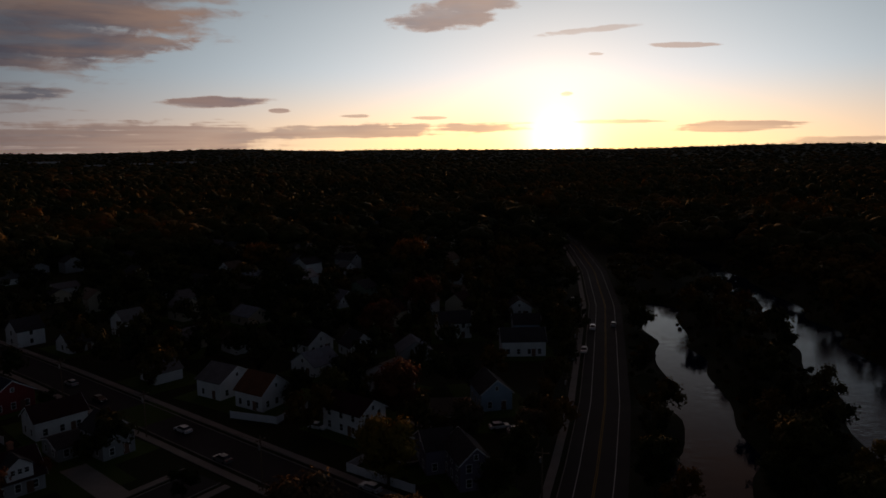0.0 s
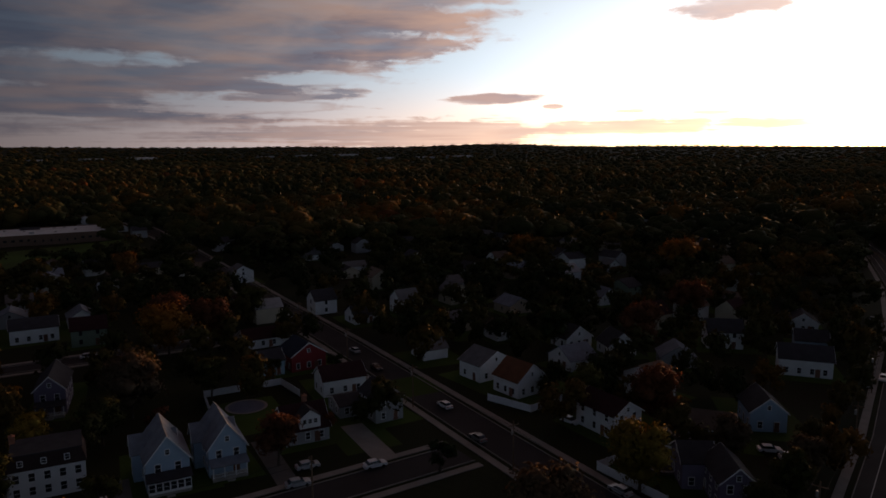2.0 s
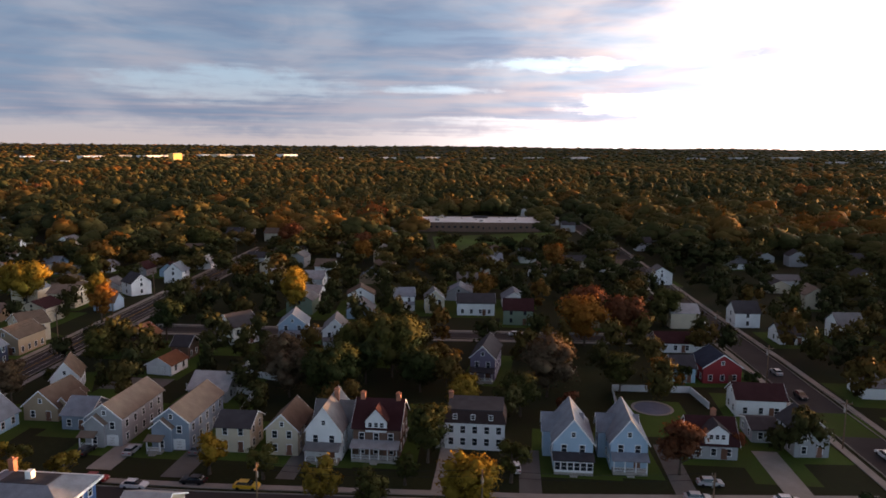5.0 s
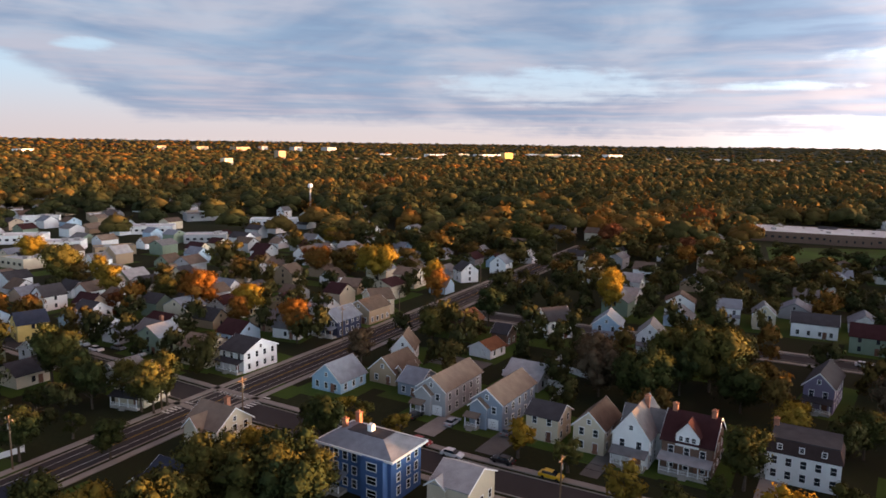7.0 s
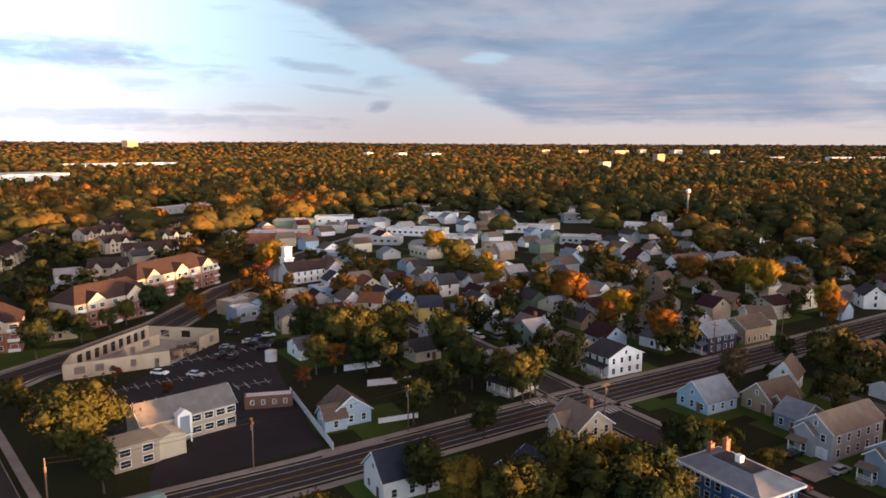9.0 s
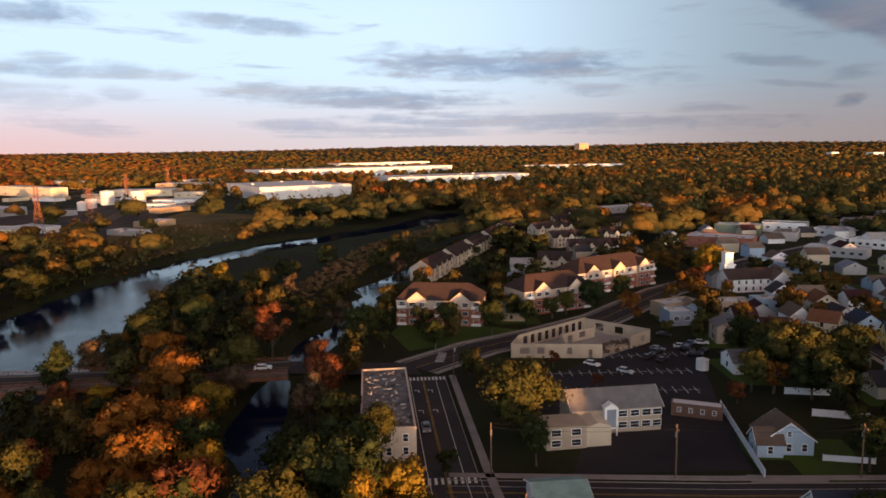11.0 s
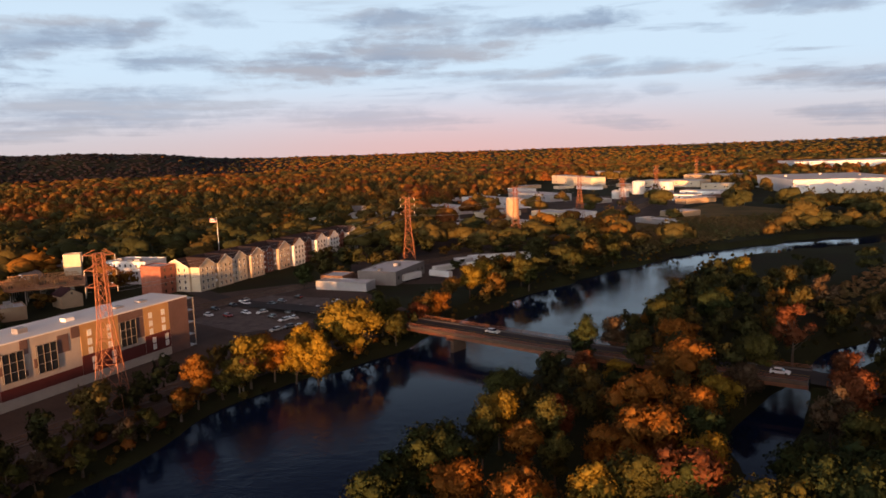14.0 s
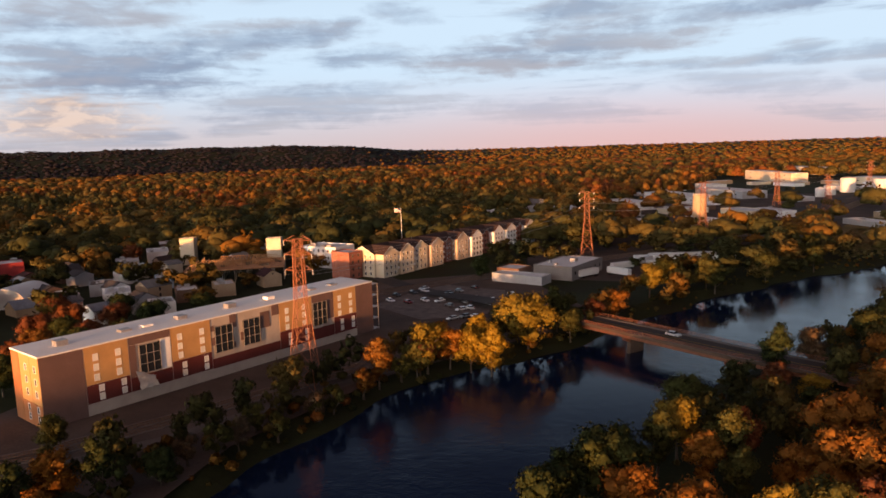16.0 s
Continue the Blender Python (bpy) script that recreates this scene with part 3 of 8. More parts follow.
def slab_line(bm, pts, w0, w1, z0, z1):
    """A raised strip with sides (pavement, kerb, ballast bed)."""
    pts = [Vector(p[:2]) for p in pts]
    rows = []
    for i, p in enumerate(pts):
        d = ((pts[min(i + 1, len(pts) - 1)] - p).normalized() + (p - pts[max(i - 1, 0)]).normalized()).normalized()
        nrm = Vector((-d.y, d.x))
        rows.append([bm.verts.new((*(p + nrm * o), zz)) for o, zz in ((w0, z0), (w0, z1), (w1, z1), (w1, z0))])
    for a, b in zip(rows, rows[1:]):
        for j in range(3):
            bm.faces.new((a[j], b[j], b[j + 1], a[j + 1]))


def along(pts, step):
    out = []
    for a, b in zip(pts, pts[1:]):
        a, b = Vector(a[:2]), Vector(b[:2])
        k = max(1, round((b - a).length / step))
        out += [a.lerp(b, j / k) for j in range(k)]
    return out + [Vector(pts[-1][:2])]


def road(pts, width, z=0.05, walks=(), centre="", edge=False, name="road", label="asphalt street", lanes=()):
    bm = bmesh.new()
    ribbon(bm, pts, -width / 2, width / 2, z)
    ob = tagged(new(name, mesh(name, fixed(bm), M_asphalt)), label, "road", kind="structure")
    for side in walks:
        bm = bmesh.new()
        o = side * (width / 2)
        a, b = sorted((o, o + side * 0.18))
        slab_line(bm, pts, a, b, 0.0, 0.20)
        part("kerb", fixed(bm), M_walk, ob)
        bm = bmesh.new()
        a, b = sorted((o + side * 1.3, o + side * 3.0))
        slab_line(bm, pts, a, b, 0.0, 0.17)
        part("sidewalk", fixed(bm), M_walk, ob, "pale concrete pavement")
    bm = bmesh.new()
    if centre:
        ribbon(bm, pts, -0.22, -0.10, z + 0.012), ribbon(bm, pts, 0.10, 0.22, z + 0.012)
        part("centre_line", fixed(bm), M_yellow_line, ob, "worn double yellow line")
        bm = bmesh.new()
    if edge:
        for s in (-1, 1):
            ribbon(bm, pts, s * (width / 2 - 2.2), s * (width / 2 - 2.08), z + 0.012)
    for o in lanes:
        ribbon(bm, pts, o - 0.07, o + 0.07, z + 0.012)
    if len(bm.verts):
        part("lane_line", fixed(bm), M_mark, ob, "white lane line")
    return ob


U, V = Vector((math.cos(radians(149)), math.sin(radians(149)))), Vector((math.cos(radians(56)), math.sin(radians(56))))
HWY = ((-84, -166), (-62, -114), (-50, -84), (-30, -42), (-8, 20), (5, 80), (13.5, 132), (18.7, 168), (24, 218), (30, 277), (33, 358), (30, 450), (14, 600), (-20, 760))
MAINRD = ((-58, -106), (-100, -79.5), (-157, -46.5), (-205, -17), (-300, 39), (-420, 110))
FRONT = ((-158, -40), (-120, 16.5), (-88, 69), (-60, 121))
SIDEST = ((0, 95), (-40, 120), (-62, 133.5), (-128, 174.5), (-190, 211), (-366, 318), (-534, 412))
MAINRD_S = ((-158, -40), (-182, -74), (-215, -122))
CURVE = ((-86, -174), (-112, -182), (-138, -184), (-168, -190), (-222, -213), (-262, -222), (-300, -240), (-420, -262))
BACKST = ((-255, 12), (-205, 92), (-160, 168))
road(HWY, 12.0, 0.06, walks=(1,), centre="y", lanes=(-3.4, 3.4), label="two-way riverside road with white lane lines")
road(MAINRD, 9.0, 0.05, walks=(1, -1), centre="y", edge=True, label="main street with double yellow line and parking lanes")
road(FRONT, 8.0, 0.04, walks=(1, -1), label="quiet residential street lined with houses")
road(SIDEST, 9.0, 0.03, walks=(1, -1), label="straight residential street")
road(MAINRD_S, 8.0, 0.035, walks=(1, -1), label="residential cross street")
road(CURVE, 11.0, 0.05, walks=(1, -1), centre="y", label="wide curving street past brick apartments")
road(BACKST, 7.0, 0.03, walks=(1, -1), label="residential back street among trees")


# crosswalks and turn marks
def crossing(x, y, deg, length, bars, name="crosswalk"):
    bm = bmesh.new()
    m = pose(x, y, 0.085, 0, 0, deg)
    for i in range(bars):
        o = (i + 0.5) / bars * length - length / 2
        vs = [bm.verts.new(m @ Vector(c)) for c in ((o - 0.28, -1.3, 0), (o + 0.28, -1.3, 0), (o + 0.28, 1.3, 0), (o - 0.28, 1.3, 0))]
        bm.faces.new(vs)
    tagged(new(name, mesh(name, bm, M_mark)), "white zebra crossing bars on asphalt", "crosswalk", kind="structure")


crossing(-60.5, -109.5, -25, 11, 9)
crossing(-84, -164, -25, 11, 11)
crossing(-97, -179, 55, 10, 8)
crossing(-166, -41, 56, 9, 8)
crossing(-160, -35, 149, 8, 7)
crossing(-157, -52, 149, 8, 7)
bm = bmesh.new()
for t, o in ((0.80, -1.7), (0.80, 1.7), (0.55, -1.7), (0.55, 1.7)):
    p = Vector((-62, -114)).lerp(Vector((-84, -166)), t)
    m = pose(p.x, p.y, 0.085, 0, 0, 67 + 90)
    for a, b, c, d in ((-0.1 + o, 0.1 + o, -1.2, 0.6), (-0.9 + o, -0.1 + o, 0.4, 0.65), (-1.0 + o, -0.7 + o, 0.1, 0.9)):
        bm.faces.new([bm.verts.new(m @ Vector(q)) for q in ((a, c, 0), (b, c, 0), (b, d, 0), (a, d, 0))])
tagged(new("turn_arrows", mesh("turn_arrows", bm, M_mark)), "white turn arrows painted on asphalt", "road marking", kind="structure")


def sheet(name, pts, mat, z, label, category):
    bm = bmesh.new()
    bm.faces.new([bm.verts.new((*p, z)) for p in pts])
    return tagged(new(name, mesh(name, fixed(bm), mat)), label, category, kind="structure")


sheet("parking_lot", ((-112, -84), (-134, -110), (-170, -150), (-152, -160), (-118, -150), (-92, -152), (-100, -116), (-86, -104), (-82, -100)), M_lot, 0.03, "dark asphalt car park with white bays", "car park")
BAYS = ((-115.1, -150.0), (-149.5, -132.3), (-105.6, -139.9), (-139.2, -120.4), (-135.2, -156.1), (-163.4, -142.7))
bm = bmesh.new()
for (ax, ay), (bx, by), deep in ((BAYS[0], BAYS[1], 5.0), (BAYS[2], BAYS[3], 5.0), (BAYS[4], BAYS[5], 4.6)):
    ln, ang = math.hypot(bx - ax, by - ay), math.degrees(math.atan2(by - ay, bx - ax))
    for i in range(int(ln / 2.7) + 1):
        m = pose(ax, ay, 0.05, 0, 0, ang) @ pose(i * 2.7, 0, 0)
        bm.faces.new([bm.verts.new(m @ Vector(c)) for c in ((-0.07, -deep / 2, 0), (0.07, -deep / 2, 0), (0.07, deep / 2, 0), (-0.07, deep / 2, 0))])
    m = pose(ax, ay, 0.052, 0, 0, ang)
    bm.faces.new([bm.verts.new(m @ Vector(c)) for c in ((0, -0.06, 0), (ln, -0.06, 0), (ln, 0.06, 0), (0, 0.06, 0))])
tagged(new("bay_lines", mesh("bay_lines", bm, M_mark)), "white parking bay lines", "road marking", kind="structure")
sheet("school_lawn", ((-423, 222), (-408, 321), (-338, 274), (-364, 194)), M_grass, 0.04, "mown school playing field", "lawn")
sheet("apartment_lawn", ((-92, -190), (-112, -190), (-136, -192), (-128, -203), (-104, -221), (-96, -212)), M_grass, 0.03, "lawn in front of brick apartments", "lawn")
sheet("rail_yard", ((172, -90), (100, -80), (106, -110), (98, -165), (70, -225), (85, -235), (70, -265), (125, -330), (215, -250), (190, -200)), M_dirt, 0.02, "bare dirt yard beside the tracks", "yard")
sheet("gravel_yard", ((150, -240), (120, -225), (95, -245), (110, -285), (145, -290)), M_ballast, 0.06, "dark gravel parking yard", "yard")
sheet("industrial_yard", ((110, -315), (60, -320), (40, -395), (-60, -560), (-120, -900), (60, -900), (200, -640), (150, -430)), M_dirt, 0.02, "pale worn industrial yard", "yard")
ISLE_MARSH = ((-71, -270), (-114, -340), (-166, -407), (-252, -478), (-316, -509), (-297, -469), (-214, -424), (-147, -344), (-105, -284), (-80, -246))
BANK_MARSH = ((-26, -400), (-59, -445), (-109, -492), (-162, -535), (-218, -560), (-194, -633), (-130, -620), (-82, -602), (-36, -532), (-22, -478))
sheet("marsh_grass", ((-35, -440), (-75, -475), (-150, -540), (-200, -640), (-120, -760), (-50, -620), (-10, -480)), M_marsh, 0.035, "rough marsh grass by the river", "grass")

# ---------------- trees ----------------
rng = np.random.default_rng(7)


def crown_arrays(seed, radius, tall, clumps, leaves, leaf, core=0.72):
    """Leaf quads scattered over clumps that fill an uneven egg shape; origin at the foot of the crown."""
    g = np.random.default_rng(seed)
    c = g.normal(size=(clumps, 3))
    c /= np.linalg.norm(c, axis=1, keepdims=True)
    c *= (g.random((clumps, 1)) ** 0.45) * np.array([radius * 0.74, radius * 0.74, tall * 0.40])
    c[:, 2] += tall * 0.52
    cr = radius * (0.22 + 0.20 * g.random(clumps))
    which = g.integers(0, clumps, leaves)
    d = g.normal(size=(leaves, 3))
    d /= np.linalg.norm(d, axis=1, keepdims=True)
    pos = c[which] + d * (cr[which] * (0.55 + 0.62 * g.random(leaves) ** 0.8))[:, None] * np.array([1, 1, 0.82])
    a = g.normal(size=(leaves, 3))
    a -= d * (a * d).sum(1, keepdims=True) * 0.6
    a /= np.linalg.norm(a, axis=1, keepdims=True)
    b = np.cross(d + g.normal(size=(leaves, 3)) * 0.35, a)
    b /= np.linalg.norm(b, axis=1, keepdims=True) + 1e-9
    s = leaf * (0.55 + 0.9 * g.random(leaves))[:, None]
    v = np.stack([pos + a * s, pos - a * s * 0.6 + b * s * 0.85, pos - a * s * 0.7 - b * s * 0.7], 1).reshape(-1, 3)
    i = np.arange(leaves) * 3
    t = np.stack([i, i + 1, i + 2], -1)
    out = (pos - np.array([0, 0, tall * 0.45])) / np.array([radius, radius, tall * 0.55])
    nrm = np.repeat(d * 0.75 + out * 0.6 + g.normal(size=(leaves, 3)) * 0.22, 3, 0)
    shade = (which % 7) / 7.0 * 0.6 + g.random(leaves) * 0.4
    # depth shade painted in: core balls take the dark end of the ramp
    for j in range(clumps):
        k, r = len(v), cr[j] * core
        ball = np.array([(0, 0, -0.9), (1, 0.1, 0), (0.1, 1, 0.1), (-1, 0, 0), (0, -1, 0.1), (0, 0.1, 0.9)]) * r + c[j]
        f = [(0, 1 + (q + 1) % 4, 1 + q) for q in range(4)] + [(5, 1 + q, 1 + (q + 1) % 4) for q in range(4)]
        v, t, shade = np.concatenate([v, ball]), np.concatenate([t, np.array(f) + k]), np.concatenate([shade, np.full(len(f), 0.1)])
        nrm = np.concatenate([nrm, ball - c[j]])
    return (*facing(v, t, nrm), shade)


def facing(v, t, nrm):
    """Unit normals, with every triangle wound to the side on which they point."""
    nrm = nrm / (np.linalg.norm(nrm, axis=1, keepdims=True) + 1e-9)
    flat = np.cross(v[t[:, 1]] - v[t[:, 0]], v[t[:, 2]] - v[t[:, 0]])
    turn = (flat * nrm[t].mean(1)).sum(1) < 0
    t = t.copy()
    t[turn] = t[turn][:, ::-1]
    return v, t, nrm


def trunk_mesh(seed, radius, stem, tall):
    g = random.Random(seed)
    bm = bmesh.new()
    tube(bm, (0, 0, -0.3), (0.1, 0.05, stem), 0.32, 0.22, 7)
    tube(bm, (0.1, 0.05, stem), (0.0, 0.15, stem + tall * 0.6), 0.22, 0.07, 6)
    for i in range(6):
        t = 2 * math.pi * i / 6 + g.random()
        z = stem + tall * (0.02 + 0.07 * i)
        tube(bm, (0.05, 0.05, z), (math.cos(t) * radius * 0.62, math.sin(t) * radius * 0.62, z + tall * (0.22 + 0.1 * g.random())), 0.12, 0.03, 5)
    return mesh("trunk", bm, M_bark)


SHAPES = {}
for k, (rad, tall, stem, clumps, leaves, leaf) in {
        "round": (5.2, 9.2, 2.2, 32, 3500, 0.26), "broad": (7.0, 10.0, 2.4, 46, 4800, 0.29), "tall": (4.2, 12.0, 2.2, 32, 3300, 0.26), "small": (2.6, 4.9, 1.0, 14, 1250, 0.20), "ragged": (5.0, 10.5, 2.6, 18, 1800, 0.25)}.items():
    SHAPES[k] = (crown_arrays(len(k) * 31 + leaves, rad, tall, clumps, leaves, leaf), trunk_mesh(len(k), rad, stem, tall), stem)
WORDS = {"green": "dark green leafy", "olive": "olive green leafy", "yellow": "golden yellow autumn", "orange": "orange autumn", "rust": "rust red autumn", "brown": "half-bare brown autumn"}
TEMPLATE, PLANTED = {}, []


def tree(x, y, shape="round", hue="olive", size=1.0, stands="among houses"):
    for k in range(1, 16):
        if height(x, y) > -2.2:
            break
        x += (2.0 if k % 2 else -2.0) * k
    z = float(height(x, y))
    size *= 1.18 if stands == "among houses" and shape != "small" and math.hypot(x, y) > 190 else 1.0
    size *= 1.12 if stands == "by the river" and x < 45 and shape != "small" else 1.0
    m = pose(x, y, z, 0, 0, (x * 37.7 + y * 91.3) % 360) @ Matrix.Diagonal((size, size, size * (0.92 + 0.16 * ((x * 7.3 + y * 3.1) % 1)), 1))
    PLANTED.append((x, y))
    if (shape, hue, stands) in TEMPLATE:
        base = TEMPLATE[shape, hue, stands]
        return copy_thing(base, m @ Matrix.Diagonal((1 / base.scale.x, 1 / base.scale.y, 1 / base.scale.z, 1)))
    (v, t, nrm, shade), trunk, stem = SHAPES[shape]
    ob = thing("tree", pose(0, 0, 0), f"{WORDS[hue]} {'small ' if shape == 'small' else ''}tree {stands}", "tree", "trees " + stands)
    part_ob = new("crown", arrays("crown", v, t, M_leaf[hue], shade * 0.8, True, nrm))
    part_ob.parent = ob
    part_ob.location.z = stem
    tr = new("trunk", trunk)
    tr.parent = ob
    ob.matrix_basis = m
    ob["copy_base"] = 1
    TEMPLATE[shape, hue, stands] = copy_base(ob, m)
    return TEMPLATE[shape, hue, stands]


def copy_base(ob, m):
    del ob["copy_base"]
    ob.scale = (1, 1, 1)
    ob.matrix_basis = m
    return ob


# ---------------- houses ----------------
def ring_of(w, eave, rise, base=-0.3):
    return [(-w / 2, base), (w / 2, base), (w / 2, eave), (0, eave + rise), (-w / 2, eave)]


def frame_mesh(w, h):
    bm = bmesh.new()
    t = 0.11
    box(bm, -w / 2 - t, w / 2 + t, -0.07, 0.02, -h / 2 - t, -h / 2)
    box(bm, -w / 2 - t, w / 2 + t, -0.09, 0.02, h / 2, h / 2 + t)
    box(bm, -w / 2 - t, -w / 2, -0.07, 0.02, -h / 2, h / 2), box(bm, w / 2, w / 2 + t, -0.07, 0.02, -h / 2, h / 2)
    box(bm, -w / 2, w / 2, -0.05, 0.02, -0.03, 0.03)
    return mesh("window", bm, M_trim)


def pane_mesh(w, h):
    bm = bmesh.new()
    box(bm, -w / 2, w / 2, -0.02, 0.015, -h / 2, h / 2)
    return mesh("pane", bm, M_glass)


WIN, WPANE = frame_mesh(0.95, 1.45), pane_mesh(0.95, 1.45)
WIDE, WIDEP = frame_mesh(1.9, 1.3), pane_mesh(1.9, 1.3)
# windows whose panes are plain pale instead of dark glass
PALEW, PALEP = frame_mesh(1.1, 1.5), pane_mesh(1.1, 1.5)
PALEP.materials[0] = M_pale_matt
SMALLW, SMALLP = frame_mesh(0.7, 0.9), pane_mesh(0.7, 0.9)
bm = bmesh.new()
box(bm, -0.6, 0.6, -0.06, 0.02, 0, 2.2)
box(bm, -0.45, 0.45, -0.09, -0.05, 0.05, 2.05)
DOORM = mesh("door", bm, material("door_paint", (0.20, 0.10, 0.07), 0.5, 0.2, per_object=0.3))
bm = bmesh.new()
box(bm, -1.25, 1.25, -0.08, 0.02, 0, 2.2)
for i in range(4):
    box(bm, -1.18, 1.18, -0.11, -0.07, 0.06 + i * 0.53, 0.52 + i * 0.53)
GARAGE_DOOR = mesh("garage_door", bm, M_trim)


def add_window(parent, m, kind="win", pane=True):
    f, p = {"win": (WIN, WPANE), "wide": (WIDE, WIDEP), "small": (SMALLW, SMALLP), "pale_win": (PALEW, PALEP)}[kind]
    ob = piece("window", f if pane else p, parent, m @ pose(0, 0 if pane else -0.03, 0))
    if pane:
        piece("pane", p, ob, pose(0, 0, 0))
    return ob


def volume(parent, cx, cy, w, d, eave, rise, axis, wall, roof, over=0.4, hip=0.0, floor=0.0, boards=True):
    """A gabled block: ridge along y (gable to the front) or along x; hip pulls the ridge ends in."""
    bm = bmesh.new()
    span, run = (w, d) if axis == "y" else (d, w)
    if hip:
        box(bm, -w / 2, w / 2, -d / 2, d / 2, floor - 0.3, eave)
    else:
        prism(bm, ring_of(span, eave, rise, floor - 0.3), -run / 2, run / 2, axis)
    bmesh.ops.translate(bm, verts=bm.verts, vec=(cx, cy, 0))
    part("wall", fixed(bm), wall, parent)
    bm = bmesh.new()
    k = rise / (span / 2)
    o, t, e = over, 0.16, run / 2 + over
    hx = hip * run / 2
    for s in (-1, 1):
        low_out, top_out = (s * (span / 2 + o), eave - o * k + 0.05), (0.0, eave + rise + 0.05)
        pts = []
        for (px, pz), ends in ((low_out, (-e, e)), (top_out, (-e + hx, e - hx))):
            for q in ends:
                for dz in (0.0, t):
                    pts.append((px, q, pz + dz) if axis == "y" else (q, px, pz + dz))
        v = [bm.verts.new((p[0] + cx, p[1] + cy, p[2])) for p in pts]
        # v: low-a bottom/top, low-b, top-a, top-b
        for f in ((0, 2, 6, 4), (1, 5, 7, 3), (0, 1, 3, 2), (4, 6, 7, 5), (0, 4, 5, 1), (2, 3, 7, 6)):
            bm.faces.new([v[i] for i in f])
    if hip:
        for s in (-1, 1):
            tri = [(-(span / 2 + o), s * e, eave - o * k + 0.06), ((span / 2 + o), s * e, eave - o * k + 0.06), (0, s * (e - hx), eave + rise + 0.06)]
            tri = [(p if axis == "y" else (p[1], p[0], p[2])) for p in tri]
            lo = [bm.verts.new((p[0] + cx, p[1] + cy, p[2])) for p in tri]
            hi = [bm.verts.new((p[0] + cx, p[1] + cy, p[2] + t)) for p in tri]
            bm.faces.new(lo), bm.faces.new(hi)
            for i in range(3):
                j = (i + 1) % 3
                bm.faces.new((lo[i], lo[j], hi[j], hi[i]))
    part("roof", fixed(bm), roof, parent)
    # pale barge boards on the gable ends
    if not hip and boards:
        for q in (-1, 1):
            bm = bmesh.new()
            for s in (-1, 1):
                y0 = q * (run / 2 + o + 0.005)
                y1 = y0 + q * 0.05
                a, b = (s * (span / 2 + o), eave - o * k - 0.10), (0.0, eave + rise - 0.06)
                ringp = [a, b, (b[0], b[1] + 0.28), (a[0], a[1] + 0.28)]
                prism(bm, ringp, y0, y1, axis)
            bmesh.ops.translate(bm, verts=bm.verts, vec=(cx, cy, 0))
            part("barge_board", fixed(bm), M_trim, parent)


def windows_on(parent, cx, cy, w, d, eave, floor=0.0, sides="fblr", pane=True, skip_front_ground=False, spread=4.6):
    storeys = max(1, round((eave - floor) / 2.8))
    for s in range(storeys):
        z = floor + 1.55 + s * 2.75
        if z + 0.75 > eave:
            break
        for side in sides:
            length = w if side in "fb" else d
            cols = max(1, int(length / (3.0 if pane else spread)))
            for c in range(cols):
                if side == "f" and s == 0 and skip_front_ground:
                    continue
                o = ((c + 0.5) / cols - 0.5) * (length - 0.6)
                m = {"f": pose(cx + o, cy - d / 2, z), "b": pose(cx + o, cy + d / 2, z, 0, 0, 180), "l": pose(cx - w / 2, cy + o, z, 0, 0, -90), "r": pose(cx + w / 2, cy + o, z, 0, 0, 90)}[side]
                add_window(parent, m, "win", pane)


def porch(parent, cx, y, w, depth, h, roofmat, posts=4, rail=True, glazed=False):
    """A porch in front of y: floor, roof, posts, rails."""
    bm = bmesh.new()
    box(bm, cx - w / 2, cx + w / 2, y - depth, y, -0.2, 0.55)
    part("porch_floor", bm, M_concrete, parent)
    bm = bmesh.new()
    prism(bm, [(y - depth - 0.3, h), (y, h + 0.7), (y, h + 0.86), (y - depth - 0.3, h + 0.16)], cx - w / 2 - 0.3, cx + w / 2 + 0.3, "x")
    part("porch_roof", fixed(bm), roofmat, parent)
    for i in range(posts):
        x = cx + ((i / max(1, posts - 1)) - 0.5) * (w - 0.3)
        bm = bmesh.new()
        box(bm, x - 0.09, x + 0.09, y - depth + 0.05, y - depth + 0.23, 0.55, h + 0.05)
        part("porch_post", bm, M_trim, parent)
    if rail:
        bm = bmesh.new()
        for z in (0.75, 1.35):
            box(bm, cx - w / 2 + 0.1, cx + w / 2 - 0.1, y - depth + 0.1, y - depth + 0.17, z, z + 0.07)
        k = int(w / 0.3)
        for i in range(k):
            x = cx - w / 2 + 0.2 + i * (w - 0.4) / max(1, k - 1)
            box(bm, x - 0.025, x + 0.025, y - depth + 0.11, y - depth + 0.16, 0.8, 1.36)
        part("porch_rail", bm, M_trim, parent)
    if glazed:
        k = int(w / 1.2)
        for i in range(k):
            x = cx - w / 2 + (i + 0.5) * w / k
            piece("porch_window", WIN, parent, pose(x, y - depth, 1.75))
            piece("porch_pane", WPANE, parent, pose(x, y - depth, 1.75))
        bm = bmesh.new()
        box(bm, cx - w / 2, cx + w / 2, y - depth + 0.02, y - depth + 0.12, 0.5, 1.0)
        part("porch_wall", bm, M_trim, parent)
    bm = bmesh.new()
    for i in range(3):
        box(bm, cx - 0.7, cx + 0.7, y - depth - 0.3 * (i + 1), y - depth - 0.3 * i, -0.2, 0.42 - 0.16 * i)
    part("step", bm, M_concrete, parent)


